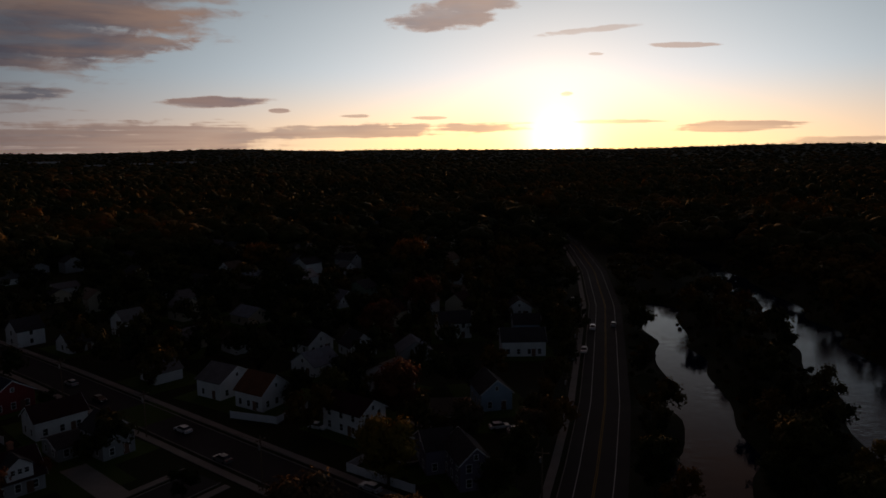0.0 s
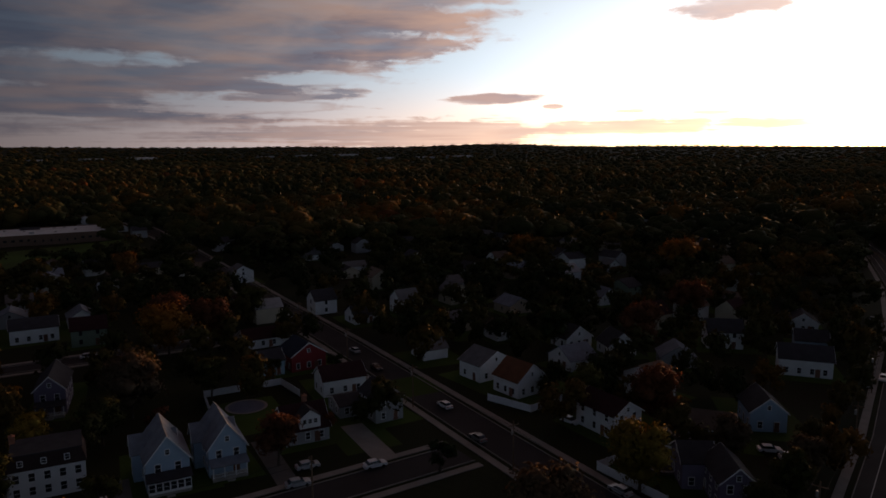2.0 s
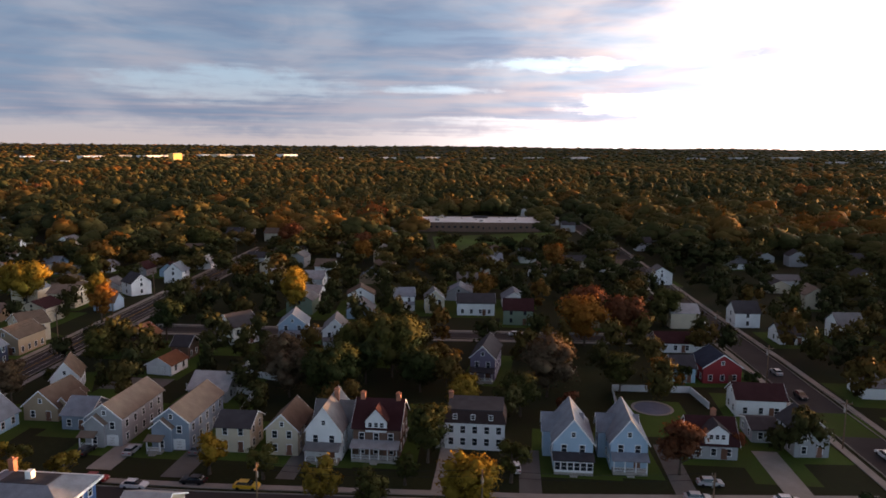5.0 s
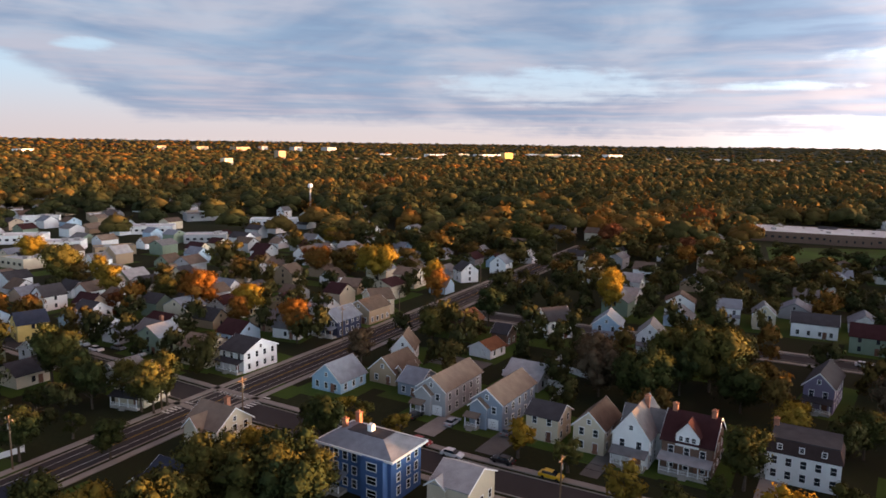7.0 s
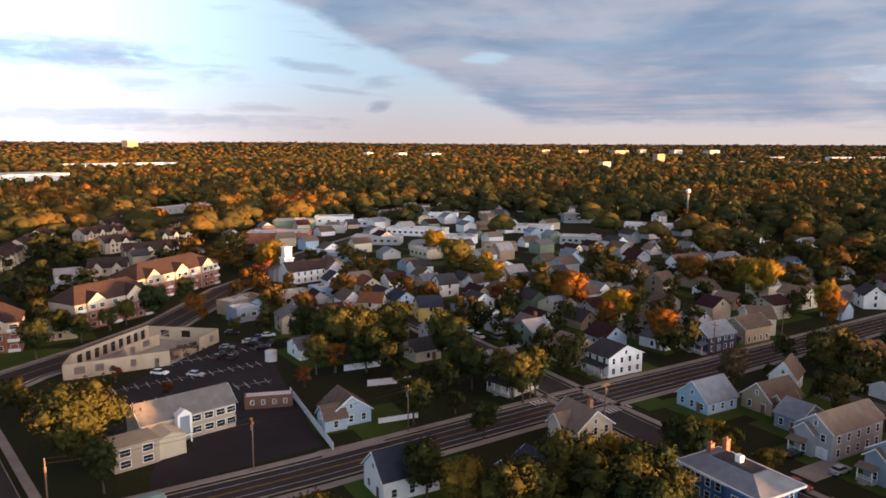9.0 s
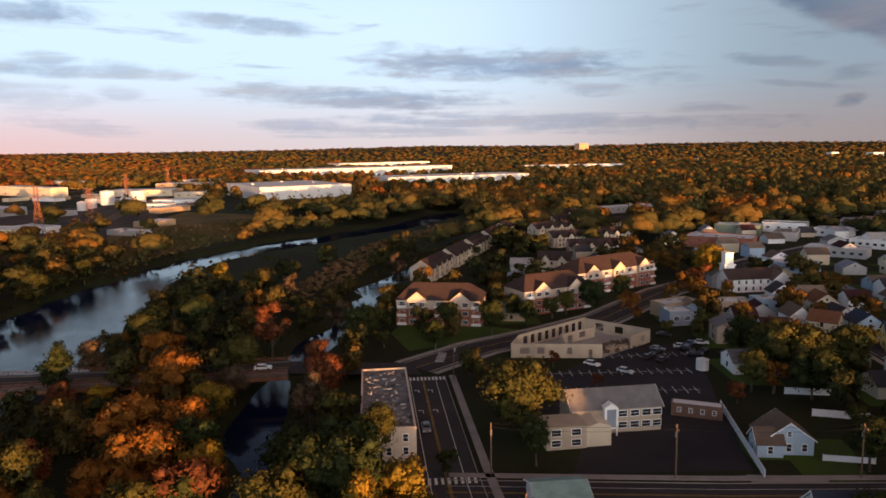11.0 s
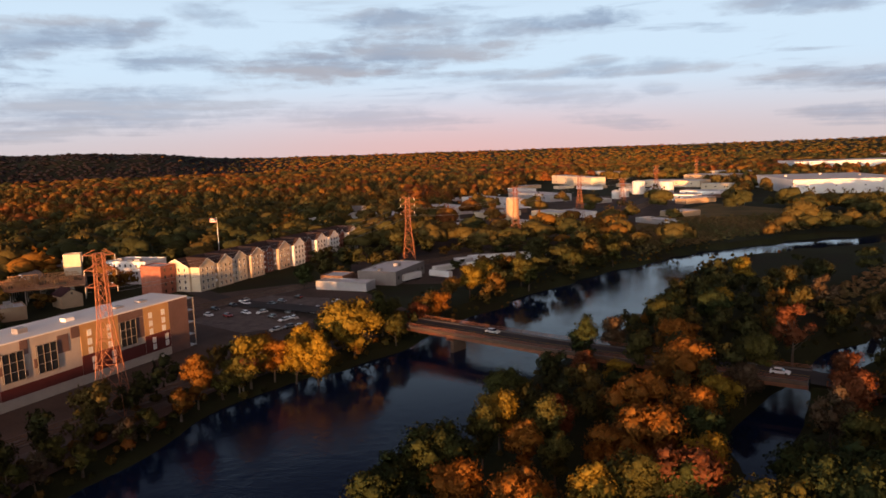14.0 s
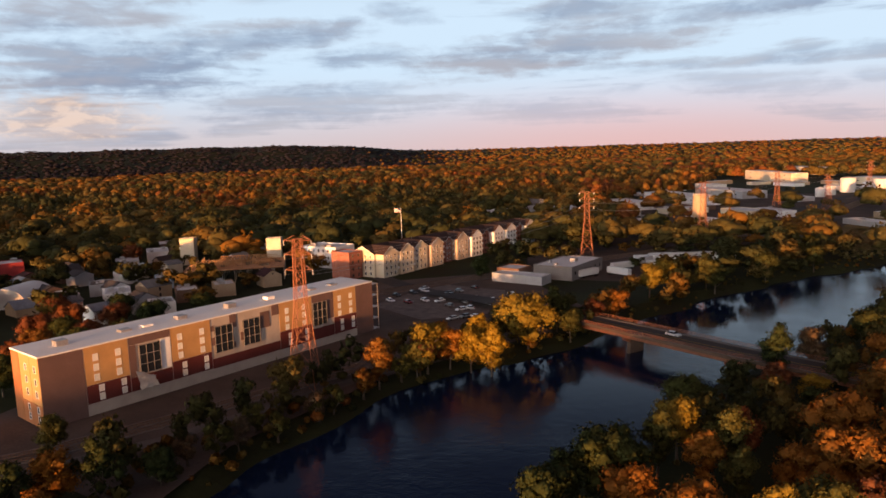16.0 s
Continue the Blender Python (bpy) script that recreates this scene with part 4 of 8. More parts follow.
def chimney(parent, x, y, z0, z1, s=0.45):
    bm = bmesh.new()
    box(bm, x - s, x + s, y - s, y + s, z0, z1), box(bm, x - s - 0.08, x + s + 0.08, y - s - 0.08, y + s + 0.08, z1, z1 + 0.18)
    box(bm, x - 0.15, x + 0.15, y - 0.15, y + 0.15, z1 + 0.18, z1 + 0.5)
    part("chimney", bm, M_chimney, parent, "red brick chimney")


def dormer(parent, cx, cy, z, w, d, eave, rise, wall, roof, windows=2):
    bm = bmesh.new()
    prism(bm, ring_of(w, eave, rise, -0.8), -d / 2, d / 2)
    dm = part("dormer_wall", fixed(bm), wall, parent)
    dm.matrix_basis = pose(cx, cy, z)
    bm = bmesh.new()
    k = rise / (w / 2)
    for s in (-1, 1):
        prism(bm, [(s * (w / 2 + 0.3), eave - 0.3 * k + 0.04), (0, eave + rise + 0.04), (0, eave + rise + 0.2), (s * (w / 2 + 0.3), eave - 0.3 * k + 0.2)], -d / 2 - 0.3, d / 2)
    rf = part("dormer_roof", fixed(bm), roof, parent)
    rf.matrix_basis = pose(cx, cy, z)
    for i in range(windows):
        add_window(parent, pose(cx + (i - (windows - 1) / 2) * 1.15, cy - d / 2, z + eave * 0.45), "small")


COLOUR_WORDS = {"pale_blue": "pale blue", "sky_blue": "sky blue", "grey_blue": "grey-blue"}


def house(x, y, yaw, w, d, eave, rise, wall="white", roof="dark", axis="y", with_porch=0, with_chimney=False, wings=(), hip=0.0, detail=True, note="", group="houses along the streets", sides="flr"):
    cw = COLOUR_WORDS.get(wall, wall)
    label = f"{cw} {'two-storey' if eave > 4.2 else 'one-storey'} house, {roof} gabled roof" + (", " + note if note else " among trees")
    ob = thing("house", pose(x, y, 0, 0, 0, yaw), label, "house", group)
    wm, rm = PAINTS[wall], ROOFS[roof]
    volume(ob, 0, 0, w, d, eave, rise, axis, wm, rm, hip=hip, boards=detail)
    if detail or math.hypot(x, y) < 340:
        windows_on(ob, 0, 0, w, d, eave, sides=sides, pane=detail, skip_front_ground=bool(with_porch), spread=5.0 if math.hypot(x, y) < 260 else 20.0)
    if axis == "y" and rise > 2.2 and not hip:
        add_window(ob, pose(0, -d / 2, eave + rise * 0.33), "small", detail)
    if axis == "x" and rise > 2.2 and not hip:
        add_window(ob, pose(w / 2, 0, eave + rise * 0.33, 0, 0, 90), "small", detail)
        if detail:
            add_window(ob, pose(-w / 2, 0, eave + rise * 0.33, 0, 0, -90), "small", detail)
    for wing in wings:
        volume(ob, *wing[:7], wm, rm, boards=detail)
        windows_on(ob, *wing[:5], sides="flr", pane=detail)
    if with_porch:
        porch(ob, 0, -d / 2, w * 0.92, with_porch, 2.75, rm, 4)
    if detail or math.hypot(x, y) < 250:
        piece("door", DOORM, ob, pose(w * 0.22, -d / 2, 0.55 if with_porch else 0.1))
    if with_chimney:
        chimney(ob, w * 0.12, d * 0.15, eave, eave + rise + 1.0)
    return ob


# ---------------- the houses ----------------
OCC = []
GARDENS = []


def at_front(fx, fy, yaw, d):
    a = radians(yaw)
    return fx - math.sin(a) * d / 2, fy + math.cos(a) * d / 2


def lot(fx, fy, yaw, w, d, eave, rise, wall, roof, axis="y", **k):
    x, y = at_front(fx, fy, yaw, d)
    OCC.append((x, y, max(w, d) / 2 + 1.0))
    GARDENS.append((x, y, yaw, w, d))
    return house(x, y, yaw, w, d, eave, rise, wall, roof, axis, **k)


F = 56
# row along the front street
h = lot(-99.6, 82.8, F, 7.4, 12, 5.6, 4.4, "pale_blue", "slate", note="glazed porch", wings=((-1.6, 2.0, 7.6, 4.5, 5.6, 2.6, "x"),))
porch(h, 0, -6.0, 7.2, 2.2, 2.8, ROOFS["dark"], 3, False, True)
h = lot(-94.6, 92.2, F, 6.9, 12, 5.6, 4.4, "pale_blue", "slate", with_porch=2.2, note="shaded porch", wings=((-1.4, 1.5, 7.6, 4.5, 5.6, 2.6, "x"),))
h = lot(-90.5, 110.5, F, 9.2, 9, 3.1, 4.0, "grey", "maroon", "x", note="white dormer", with_chimney=True)
dormer(h, 0.5, -2.6, 4.0, 4.4, 4.0, 1.5, 1.6, M_trim, ROOFS["dark"], 3)
h = lot(-121.8, 52.0, F, 9.2, 11, 6.0, 4.0, "brown", "maroon", "x", note="white wrap-around porch")
dormer(h, 0, -3.9, 6.0, 4.2, 3.4, 1.6, 2.4, PAINTS["white"], ROOFS["maroon"], 3)
porch(h, 0, -5.5, 9.0, 2.4, 2.8, ROOFS["pale"], 6)
chimney(h, -3.6, 0, 8, 11.2), chimney(h, 3.6, 0, 8, 11.2)
h = lot(-125.6, 42.6, F, 7.0, 12, 6.0, 4.6, "white", "grey", with_porch=2.3, with_chimney=True, note="columned porch", wings=((1.0, 2.0, 8.4, 5, 6.0, 3.2, "x"),))
h = lot(-137.2, 27.8, F, 7.0, 7.5, 5.2, 2.0, "cream", "dark", "x", note="joined to a gabled house")
h = lot(-131.3, 36.0, F, 6.4, 10, 5.4, 3.0, "cream", "brown", "y", note="lean-to side wing", wings=((4.2, 2.5, 3.0, 5, 4.0, 1.2, "x"),))
for fx, fy, wl in ((-144.0, 17.2, "grey_blue"), (-152.2, 5.6, "grey")):
    h = lot(fx, fy, F, 7.4, 17, 6.0, 2.7, wl, "tan", note="beige side walls", wings=((-1.6, -7.0, 4.0, 5.0, 5.0, 1.6, "y"),))
    piece("garage_door", GARAGE_DOOR, h, pose(1.6, -8.5, 0.1))
    porch(h, -2.6, -9.5, 3.0, 1.5, 2.6, ROOFS["tan"], 2)
h = lot(-167.5, -19.5, F, 9.0, 10, 3.0, 3.8, "sky_blue", "slate", note="beside the crossroads")
lot(-173, -6, F, 8, 11, 3.4, 3.4, "tan", "brown", "y", wings=((4.2, -1.0, 4, 6, 3.0, 2.0, "y"),))
lot(-164.0, 0.5, F, 6, 9, 3.2, 2.6, "grey_blue", "slate", "x")

# white mansard house
x, y = at_front(-116.0, 71.0, F, 9)
OCC.append((x, y, 7))
h = thing("house", pose(x, y, 0, 0, 0, F), "long white two-storey house with brown mansard roof", "house", "houses along the streets")
bm = bmesh.new()
box(bm, -6, 6, -4.5, 4.5, -0.3, 5.6)
part("wall", bm, PAINTS["white"], h)
bm = bmesh.new()
lo = [bm.verts.new(c) for c in ((-6.3, -4.8, 5.6), (6.3, -4.8, 5.6), (6.3, 4.8, 5.6), (-6.3, 4.8, 5.6))]
hi = [bm.verts.new(c) for c in ((-5.5, -3.9, 8.1), (5.5, -3.9, 8.1), (5.5, 3.9, 8.1), (-5.5, 3.9, 8.1))]
for i in range(4):
    bm.faces.new((lo[i], lo[(i + 1) % 4], hi[(i + 1) % 4], hi[i]))
bm.faces.new(hi), bm.faces.new(lo[::-1])
part("roof", fixed(bm), ROOFS["plum"], h)
bm = bmesh.new()
box(bm, -5.7, 5.7, -4.1, 4.1, 8.1, 8.3)
part("roof_cap", bm, ROOFS["dark"], h)
for i in range(5):
    for z in (1.7, 4.2):
        add_window(h, pose(-4.8 + i * 2.4, -4.5, z))
for i in range(3):
    add_window(h, pose(-4 + i * 3.6, -4.55, 6.9), "small")
chimney(h, -5.4, 2.5, 5, 9.5)
porch(h, -7.2, -1.0, 2.2, 2.5, 2.6, ROOFS["slate"], 2)

# big blue corner house with a stepped hip roof
h = thing("house", pose(-119.3, -6.2, 0, 0, 0, F), "large deep blue three-storey house with grey flat-topped hip roof", "house", "houses along the streets")
OCC.append((-119.3, -6.2, 11))
bm = bmesh.new()
prism(bm, [(-7.5, -0.3), (7.5, -0.3), (7.5, 8.2), (-7.5, 8.2)], -4.6, 4.6)
part("wall", fixed(bm), PAINTS["blue"], h)
bm = bmesh.new()
box(bm, 2.2, 6.8, -6.0, -4.6, -0.3, 8.1)
part("bay", bm, PAINTS["blue"], h, "blue projecting bay")
bm = bmesh.new()
lo = [bm.verts.new(c) for c in ((-8.3, -5.4, 8.2), (8.3, -5.4, 8.2), (8.3, 5.4, 8.2), (-8.3, 5.4, 8.2))]
hi = [bm.verts.new(c) for c in ((-4.2, -2.0, 9.9), (4.2, -2.0, 9.9), (4.2, 2.0, 9.9), (-4.2, 2.0, 9.9))]
for i in range(4):
    bm.faces.new((lo[i], lo[(i + 1) % 4], hi[(i + 1) % 4], hi[i]))
bm.faces.new(hi), bm.faces.new(lo[::-1])
part("roof", fixed(bm), ROOFS["slate"], h)
bm = bmesh.new()
for a in ((-8.4, 8.4, -5.55, -5.35), (-8.4, 8.4, 5.35, 5.55), (-8.45, -8.25, -5.5, 5.5), (8.25, 8.45, -5.5, 5.5)):
    box(bm, *a, 7.9, 8.28)
part("cornice", bm, M_trim, h)
bm = bmesh.new()
box(bm, -3.9, 3.9, -1.8, 1.8, 9.9, 10.0)
part("roof_deck", bm, ROOFS["dark"], h)
for i in range(5):
    for z in (1.9, 4.3, 6.7):
        add_window(h, pose(-6.2 + i * 2.0, -4.6, z))
for z in (1.9, 4.3, 6.7):
    add_window(h, pose(4.5, -6.0, z), "wide")
    for s in (-2.4, 0.6, 3.0):
        add_window(h, pose(7.5, s, z, 0, 0, 90)), add_window(h, pose(-7.5, s, z, 0, 0, -90))
bm = bmesh.new()
box(bm, -0.5, 0.5, -0.5, 0.5, 10.0, 11.2)
part("skylight_box", bm, M_trim, h)
chimney(h, -5.5, 3.6, 8.4, 11.0), chimney(h, -6.6, 1.0, 8.2, 10.4)
porch(h, -4.6, -4.6, 5.6, 2.4, 2.8, ROOFS["slate"], 4)
h = lot(-108.0, 7.0, F, 7.0, 9.5, 4.9, 2.2, "cream", "pale", "x", note="facing the quiet street", wings=((-2.4, -1.8, 3.4, 6.5, 4.6, 1.2, "y"),))

# houses south of the main street and round the crossroads
lot(-133.5, -40.0, 56, 9, 9, 5.2, 3.2, "cream", "tan", "x", wings=((-1, -3.4, 4.4, 5.0, 5.0, 2.2, "y"),), with_chimney=True)
lot(-112.5, -41, 56, 9, 8, 3.6, 2.4, "brown", "navy", "x", wings=((-4, -3, 4, 5, 3, 1.5, "y"),))
lot(-99.4, -64.0, 56, 8.4, 11, 4.2, 3.6, "white", "navy", "y")
lot(-121.8, -90.7, 56, 7.4, 9.5, 3.2, 3.4, "pale_blue", "brown", "x", wings=((2.6, -4.0, 5.0, 5.0, 2.9, 2.3, "y"),), note="white gabled wing")
lot(-183.5, -46, 149 - 93, 9, 12, 5.4, 2.6, "white", "dark", "x", with_porch=2.0)
lot(-158, -63, 70, 8, 9, 5.2, 2.6, "cream", "dark", "y", with_porch=2.0)
lot(-185, -99, 60, 8, 9, 5.2, 2.6, "white", "brown", "y", wings=((3.8, 1, 4, 6, 3.2, 2, "x"),))
lot(-209, -78, 58, 9, 9, 3.2, 3.2, "white", "grey", "x", with_chimney=True)
lot(-228, -105, 58, 8.5, 9, 5.2, 2.8, "white", "dark", "x")
lot(-172, -73, 58, 8, 8, 3.2, 2.6, "white", "grey", "y")
lot(-246, -8, 112, 8.2, 11, 5.6, 3.0, "cream", "brown", "x")
lot(-218, -25, 56, 9, 12, 5.2, 3.0, "navy", "slate", "y", with_porch=2.2)
lot(-234, -16, 56, 9, 12, 5.0, 2.8, "tan", "brown", "y")
lot(-190, -1, 80, 6.4, 9, 4.0, 3.8, "white", "brown", "y")
lot(-217, 17, 56, 7.6, 9, 5.0, 2.8, "brown", "rust", "y")
h = lot(-195, 21, 50, 7.2, 8.0, 2.7, 1.9, "white", "rust", "y", note="used as a double garage", sides="r")
piece("garage_door", GARAGE_DOOR, h, pose(-1.7, -4.0, 0.05)), piece("garage_door", GARAGE_DOOR, h, pose(1.7, -4.0, 0.05))
lot(-206.5, 28, 56, 5, 7, 4.0, 2.2, "brown", "dark", "x")
lot(-214.5, 48.5, 110, 9.0, 9, 6.0, 3.2, "white", "dark", "x")
lot(-211, 62, 66, 8.6, 9, 5.4, 3.4, "pale_blue", "slate", "y", with_porch=1.8)
lot(-197.5, 71, 66, 7.4, 10, 5.6, 3.4, "white", "grey", "y", with_porch=1.8)
lot(-233, 111, 66, 7.4, 9, 5.6, 2.4, "white", "slate", "x", with_porch=1.8)
lot(-225, 119.5, 66, 7, 8, 5.4, 3.0, "cream", "grey", "y")
lot(-215, 131, 60, 13.5, 9, 4.6, 2.6, "white", "dark", "x")
lot(-152, 95, 50, 6.4, 14, 6.2, 3.0, "purple", "dark", "y", with_porch=2.2)
lot(-121.5, 149.5, 62, 10, 10, 4.4, 3.2, "red", "navy", "y", note="seen over a white fence")
lot(-126.5, 141.0, 62, 6, 7, 4.0, 2.4, "sky_blue", "dark", "x")
lot(-101, 138, 56, 11, 7.5, 4.2, 2.6, "white", "maroon", "x")
lot(-90, 128, 56, 9, 8, 2.8, 1.2, "grey", "dark", "x", note="low garage wing")
lot(-147.5, 160, 60, 11, 8, 3.0, 2.4, "white", "maroon", "x")
lot(-82, 128.5, 150 - 90, 6.8, 8.5, 5.4, 2.6, "grey", "dark", "y")
# beyond the side street
lot(-40, 144, -31, 11.5, 8, 5.2, 2.4, "white", "maroon", "x", note="in a fenced yard")
lot(-66, 156.5, -25, 9, 9.5, 4.2, 3.6, "white", "rust", "x", note="wide dormer")
lot(-79, 163, -25, 8.6, 11, 4.4, 3.0, "white", "grey", "x")
lot(-62.5, 205, 55, 9.5, 8, 3.2, 3.4, "white", "dark", "y")
lot(-48.5, 202, 40, 8.6, 8.5, 3.2, 3.6, "white", "dark", "y")
lot(-9, 121, 24, 6.0, 10, 5.4, 2.6, "purple", "dark", "y", note="beside the riverside road")
lot(-16, 127, 24, 6, 8, 5.0, 2.4, "purple", "dark", "x")
lot(-7, 161, 20, 7.5, 10, 4.4, 3.0, "pale_blue", "dark", "y")
lot(-17, 150, 8, 9, 7, 3.0, 2.4, "grey", "brown", "x")
lot(-1, 206, 8, 13, 9, 4.6, 3.0, "white", "dark", "x")
lot(0, 232, 8, 9, 8, 3.4, 2.6, "pale_blue", "dark", "x")
lot(-3, 256, 8, 9, 9, 3.4, 2.8, "white", "dark", "y")
for x, y, yw, wl, rf in ((-158, 205, 60, "white", "dark"), (-137, 200, 60, "white", "dark"), (-131, 220, 60, "white", "grey"), (-128, 241, -30, "cream", "grey"), (-241, 302, 60, "white", "grey"), (-211, 352, 60, "white", "dark"),
                         (-182, 404, 60, "white", "grey"), (-117, 353, 60, "grey", "dark"), (-87, 339, 50, "white", "grey"), (-145, 303, 60, "white", "dark"), (-270, 234, -30, "white", "grey"), (-249, 230, 60, "cream", "brown"),
                         (-304, 217, 66, "white", "dark"), (-292, 187, 66, "white", "slate"), (-32, 198, 20, "grey", "slate"), (-70, 268, 50, "white", "slate"), (-310, 305, 60, "white", "dark"), (-228, 236, 60, "white", "grey"),
                         (-306, 28, 110, "white", "dark"), (-298, -52, 60, "tan", "brown"), (-327, 43, 60, "white", "slate"), (-328, 86, 60, "cream", "brown"), (-244, 98, 66, "white", "brown"), (-284, 182, 66, "white", "slate"),
                         (-263, -162, 56, "white", "slate"), (-275, -152, 56, "white", "brown"), (-236, -157, 56, "cream", "rust"), (-218, -131, 56, "pale_blue", "navy"), (-214, -118, 40, "yellow", "navy"), (-226, -108, 56, "sky_blue", "slate"),
                         (-252, -130, 56, "white", "dark"), (-212, -140, 20, "cream", "rust"), (-286, -108, 56, "white", "dark"), (-23, 224, 20, "white", "dark"), (-180, 310, 60, "white", "dark")):
    lot(x, y, yw, 8 + (x * 3.7) % 2.5, 8.5, 3.0 if (x * 1.3 + y) % 3 < 1 else 5.2, 2.6 + (y * 0.37) % 0.8, wl, rf, "y" if (x + y) % 2 < 1 else "x", detail=False)

# more houses along the farther blocks, row by row
g = random.Random(11)
WALLS, RFS = ["white", "white", "white", "cream", "grey", "pale_blue", "tan", "beige", "green"], ["dark", "grey", "brown", "slate", "tan", "maroon", "pale"]


def free(x, y, r):
    return all((x - a) ** 2 + (y - b) ** 2 > (r + c) ** 2 for a, b, c in OCC)


def road_gap(x, y):
    best = 1e9
    for line in (HWY, MAINRD, FRONT, SIDEST, MAINRD_S, CURVE, BACKST):
        for (ax, ay), (bx, by) in zip(line, line[1:]):
            dx, dy = bx - ax, by - ay
            t = max(0, min(1, ((x - ax) * dx + (y - ay) * dy) / (dx * dx + dy * dy)))
            best = min(best, math.hypot(x - ax - t * dx, y - ay - t * dy))
    return best


def water_gap(x, y):
    return min(gap_at(x, y, SIDE), gap_at(x, y, MAIN))


YARDS = ((-112, -200, 22), (-385, 262, 62), (-120, -120, 42), (-140, -165, 32), (-210, -255, 30), (-170, -215, 25))
made = 0
for i in range(-6, 17):
    for j in range(-13, 16):
        p = Vector((-160, -40)) + U * (i * 30 + g.uniform(-6, 6) + 45) + V * (j * 27 + g.uniform(-6, 6))
        if not (-720 < p.x < -20) or math.hypot(p.x, p.y) < 165 or p.y < -330 or made > 125:
            continue
        if road_gap(p.x, p.y) < 11 or water_gap(p.x, p.y) < 25 or not free(p.x, p.y, 6) or any((p.x - a) ** 2 + (p.y - b) ** 2 < c * c for a, b, c in YARDS) or g.random() < 0.22:
            continue
        made += 1
        lot(p.x, p.y, g.choice((56, 149, -31, 236, 60, 66)), g.uniform(7.5, 10.5), g.uniform(8, 11), g.choice((3.0, 3.2, 5.2, 5.4)), g.uniform(2.2, 3.4), g.choice(WALLS), g.choice(RFS), g.choice("xy"), detail=False, sides="fr" if math.hypot(p.x, p.y) < 240 else "f")


for i in range(22):
    for j in range(9):
        p = Vector((-165, -62)) + U * (i * 15 - 20 + g.uniform(-3, 3)) + V * (-j * 17 + g.uniform(-3, 3))
        if not (-420 < p.x < -160 and -205 < p.y < 60) or road_gap(p.x, p.y) < 10 or not free(p.x, p.y, 4.5) or any((p.x - a) ** 2 + (p.y - b) ** 2 < c * c for a, b, c in YARDS) or g.random() < 0.3 or made > 178:
            continue
        made += 1
        lot(p.x, p.y, g.choice((56, 149, -31)), g.uniform(7, 9), g.uniform(7.5, 9.5), g.choice((3.0, 3.2, 5.0)), g.uniform(2.2, 3.2), g.choice(WALLS), g.choice(RFS), g.choice("xy"), detail=False, sides="f")

# the farther blocks: too many and too small to count
bm = bmesh.new()
far_n = 0
for i in range(900):
    r, a = 330 + 900 * g.random() ** 1.15, radians(g.uniform(2, 124))
    px, py = -math.sin(a) * r, math.cos(a) * r
    if road_gap(px, py) < 9 or water_gap(px, py) < 30 or not free(px, py, 8) or any((px - c) ** 2 + (py - d) ** 2 < e * e for c, d, e in YARDS) or far_n > 330:
        continue
    far_n += 1
    OCC.append((px, py, 5.0))
    wd, dp, ev, rs, m = g.uniform(7, 11), g.uniform(8, 12), g.choice((3.2, 5.2, 5.6)), g.uniform(2.0, 3.2), pose(px, py, 0, 0, 0, g.choice((56, 149, -31, 236)))
    f0 = len(bm.faces)
    before = set(bm.verts)
    prism(bm, ring_of(wd, ev, rs), -dp / 2, dp / 2)
    bmesh.ops.transform(bm, matrix=m, verts=[v for v in bm.verts if v not in before])
    bm.faces.ensure_lookup_table()
    k = g.choice((0, 0, 1, 2))
    for f in bm.faces[f0:]:
        f.material_index = k
    f0, k = len(bm.faces), g.choice((3, 4, 5))
    for s in (-1, 1):
        q = [(0, -dp / 2 - 0.4, ev + rs + 0.1), (0, dp / 2 + 0.4, ev + rs + 0.1), (s * (wd / 2 + 0.5), dp / 2 + 0.4, ev - 0.15), (s * (wd / 2 + 0.5), -dp / 2 - 0.4, ev - 0.15)]
        f = bm.faces.new([bm.verts.new(m @ Vector(c)) for c in q])
        f.material_index = k
me = mesh("distant_houses", bm, PAINTS["white"])
for mt in (PAINTS["cream"], PAINTS["grey"], ROOFS["dark"], ROOFS["grey"], ROOFS["brown"]):
    me.materials.append(mt)
tagged(new("distant_houses", me), "pale small houses scattered among distant trees", "houses", kind="stuff")

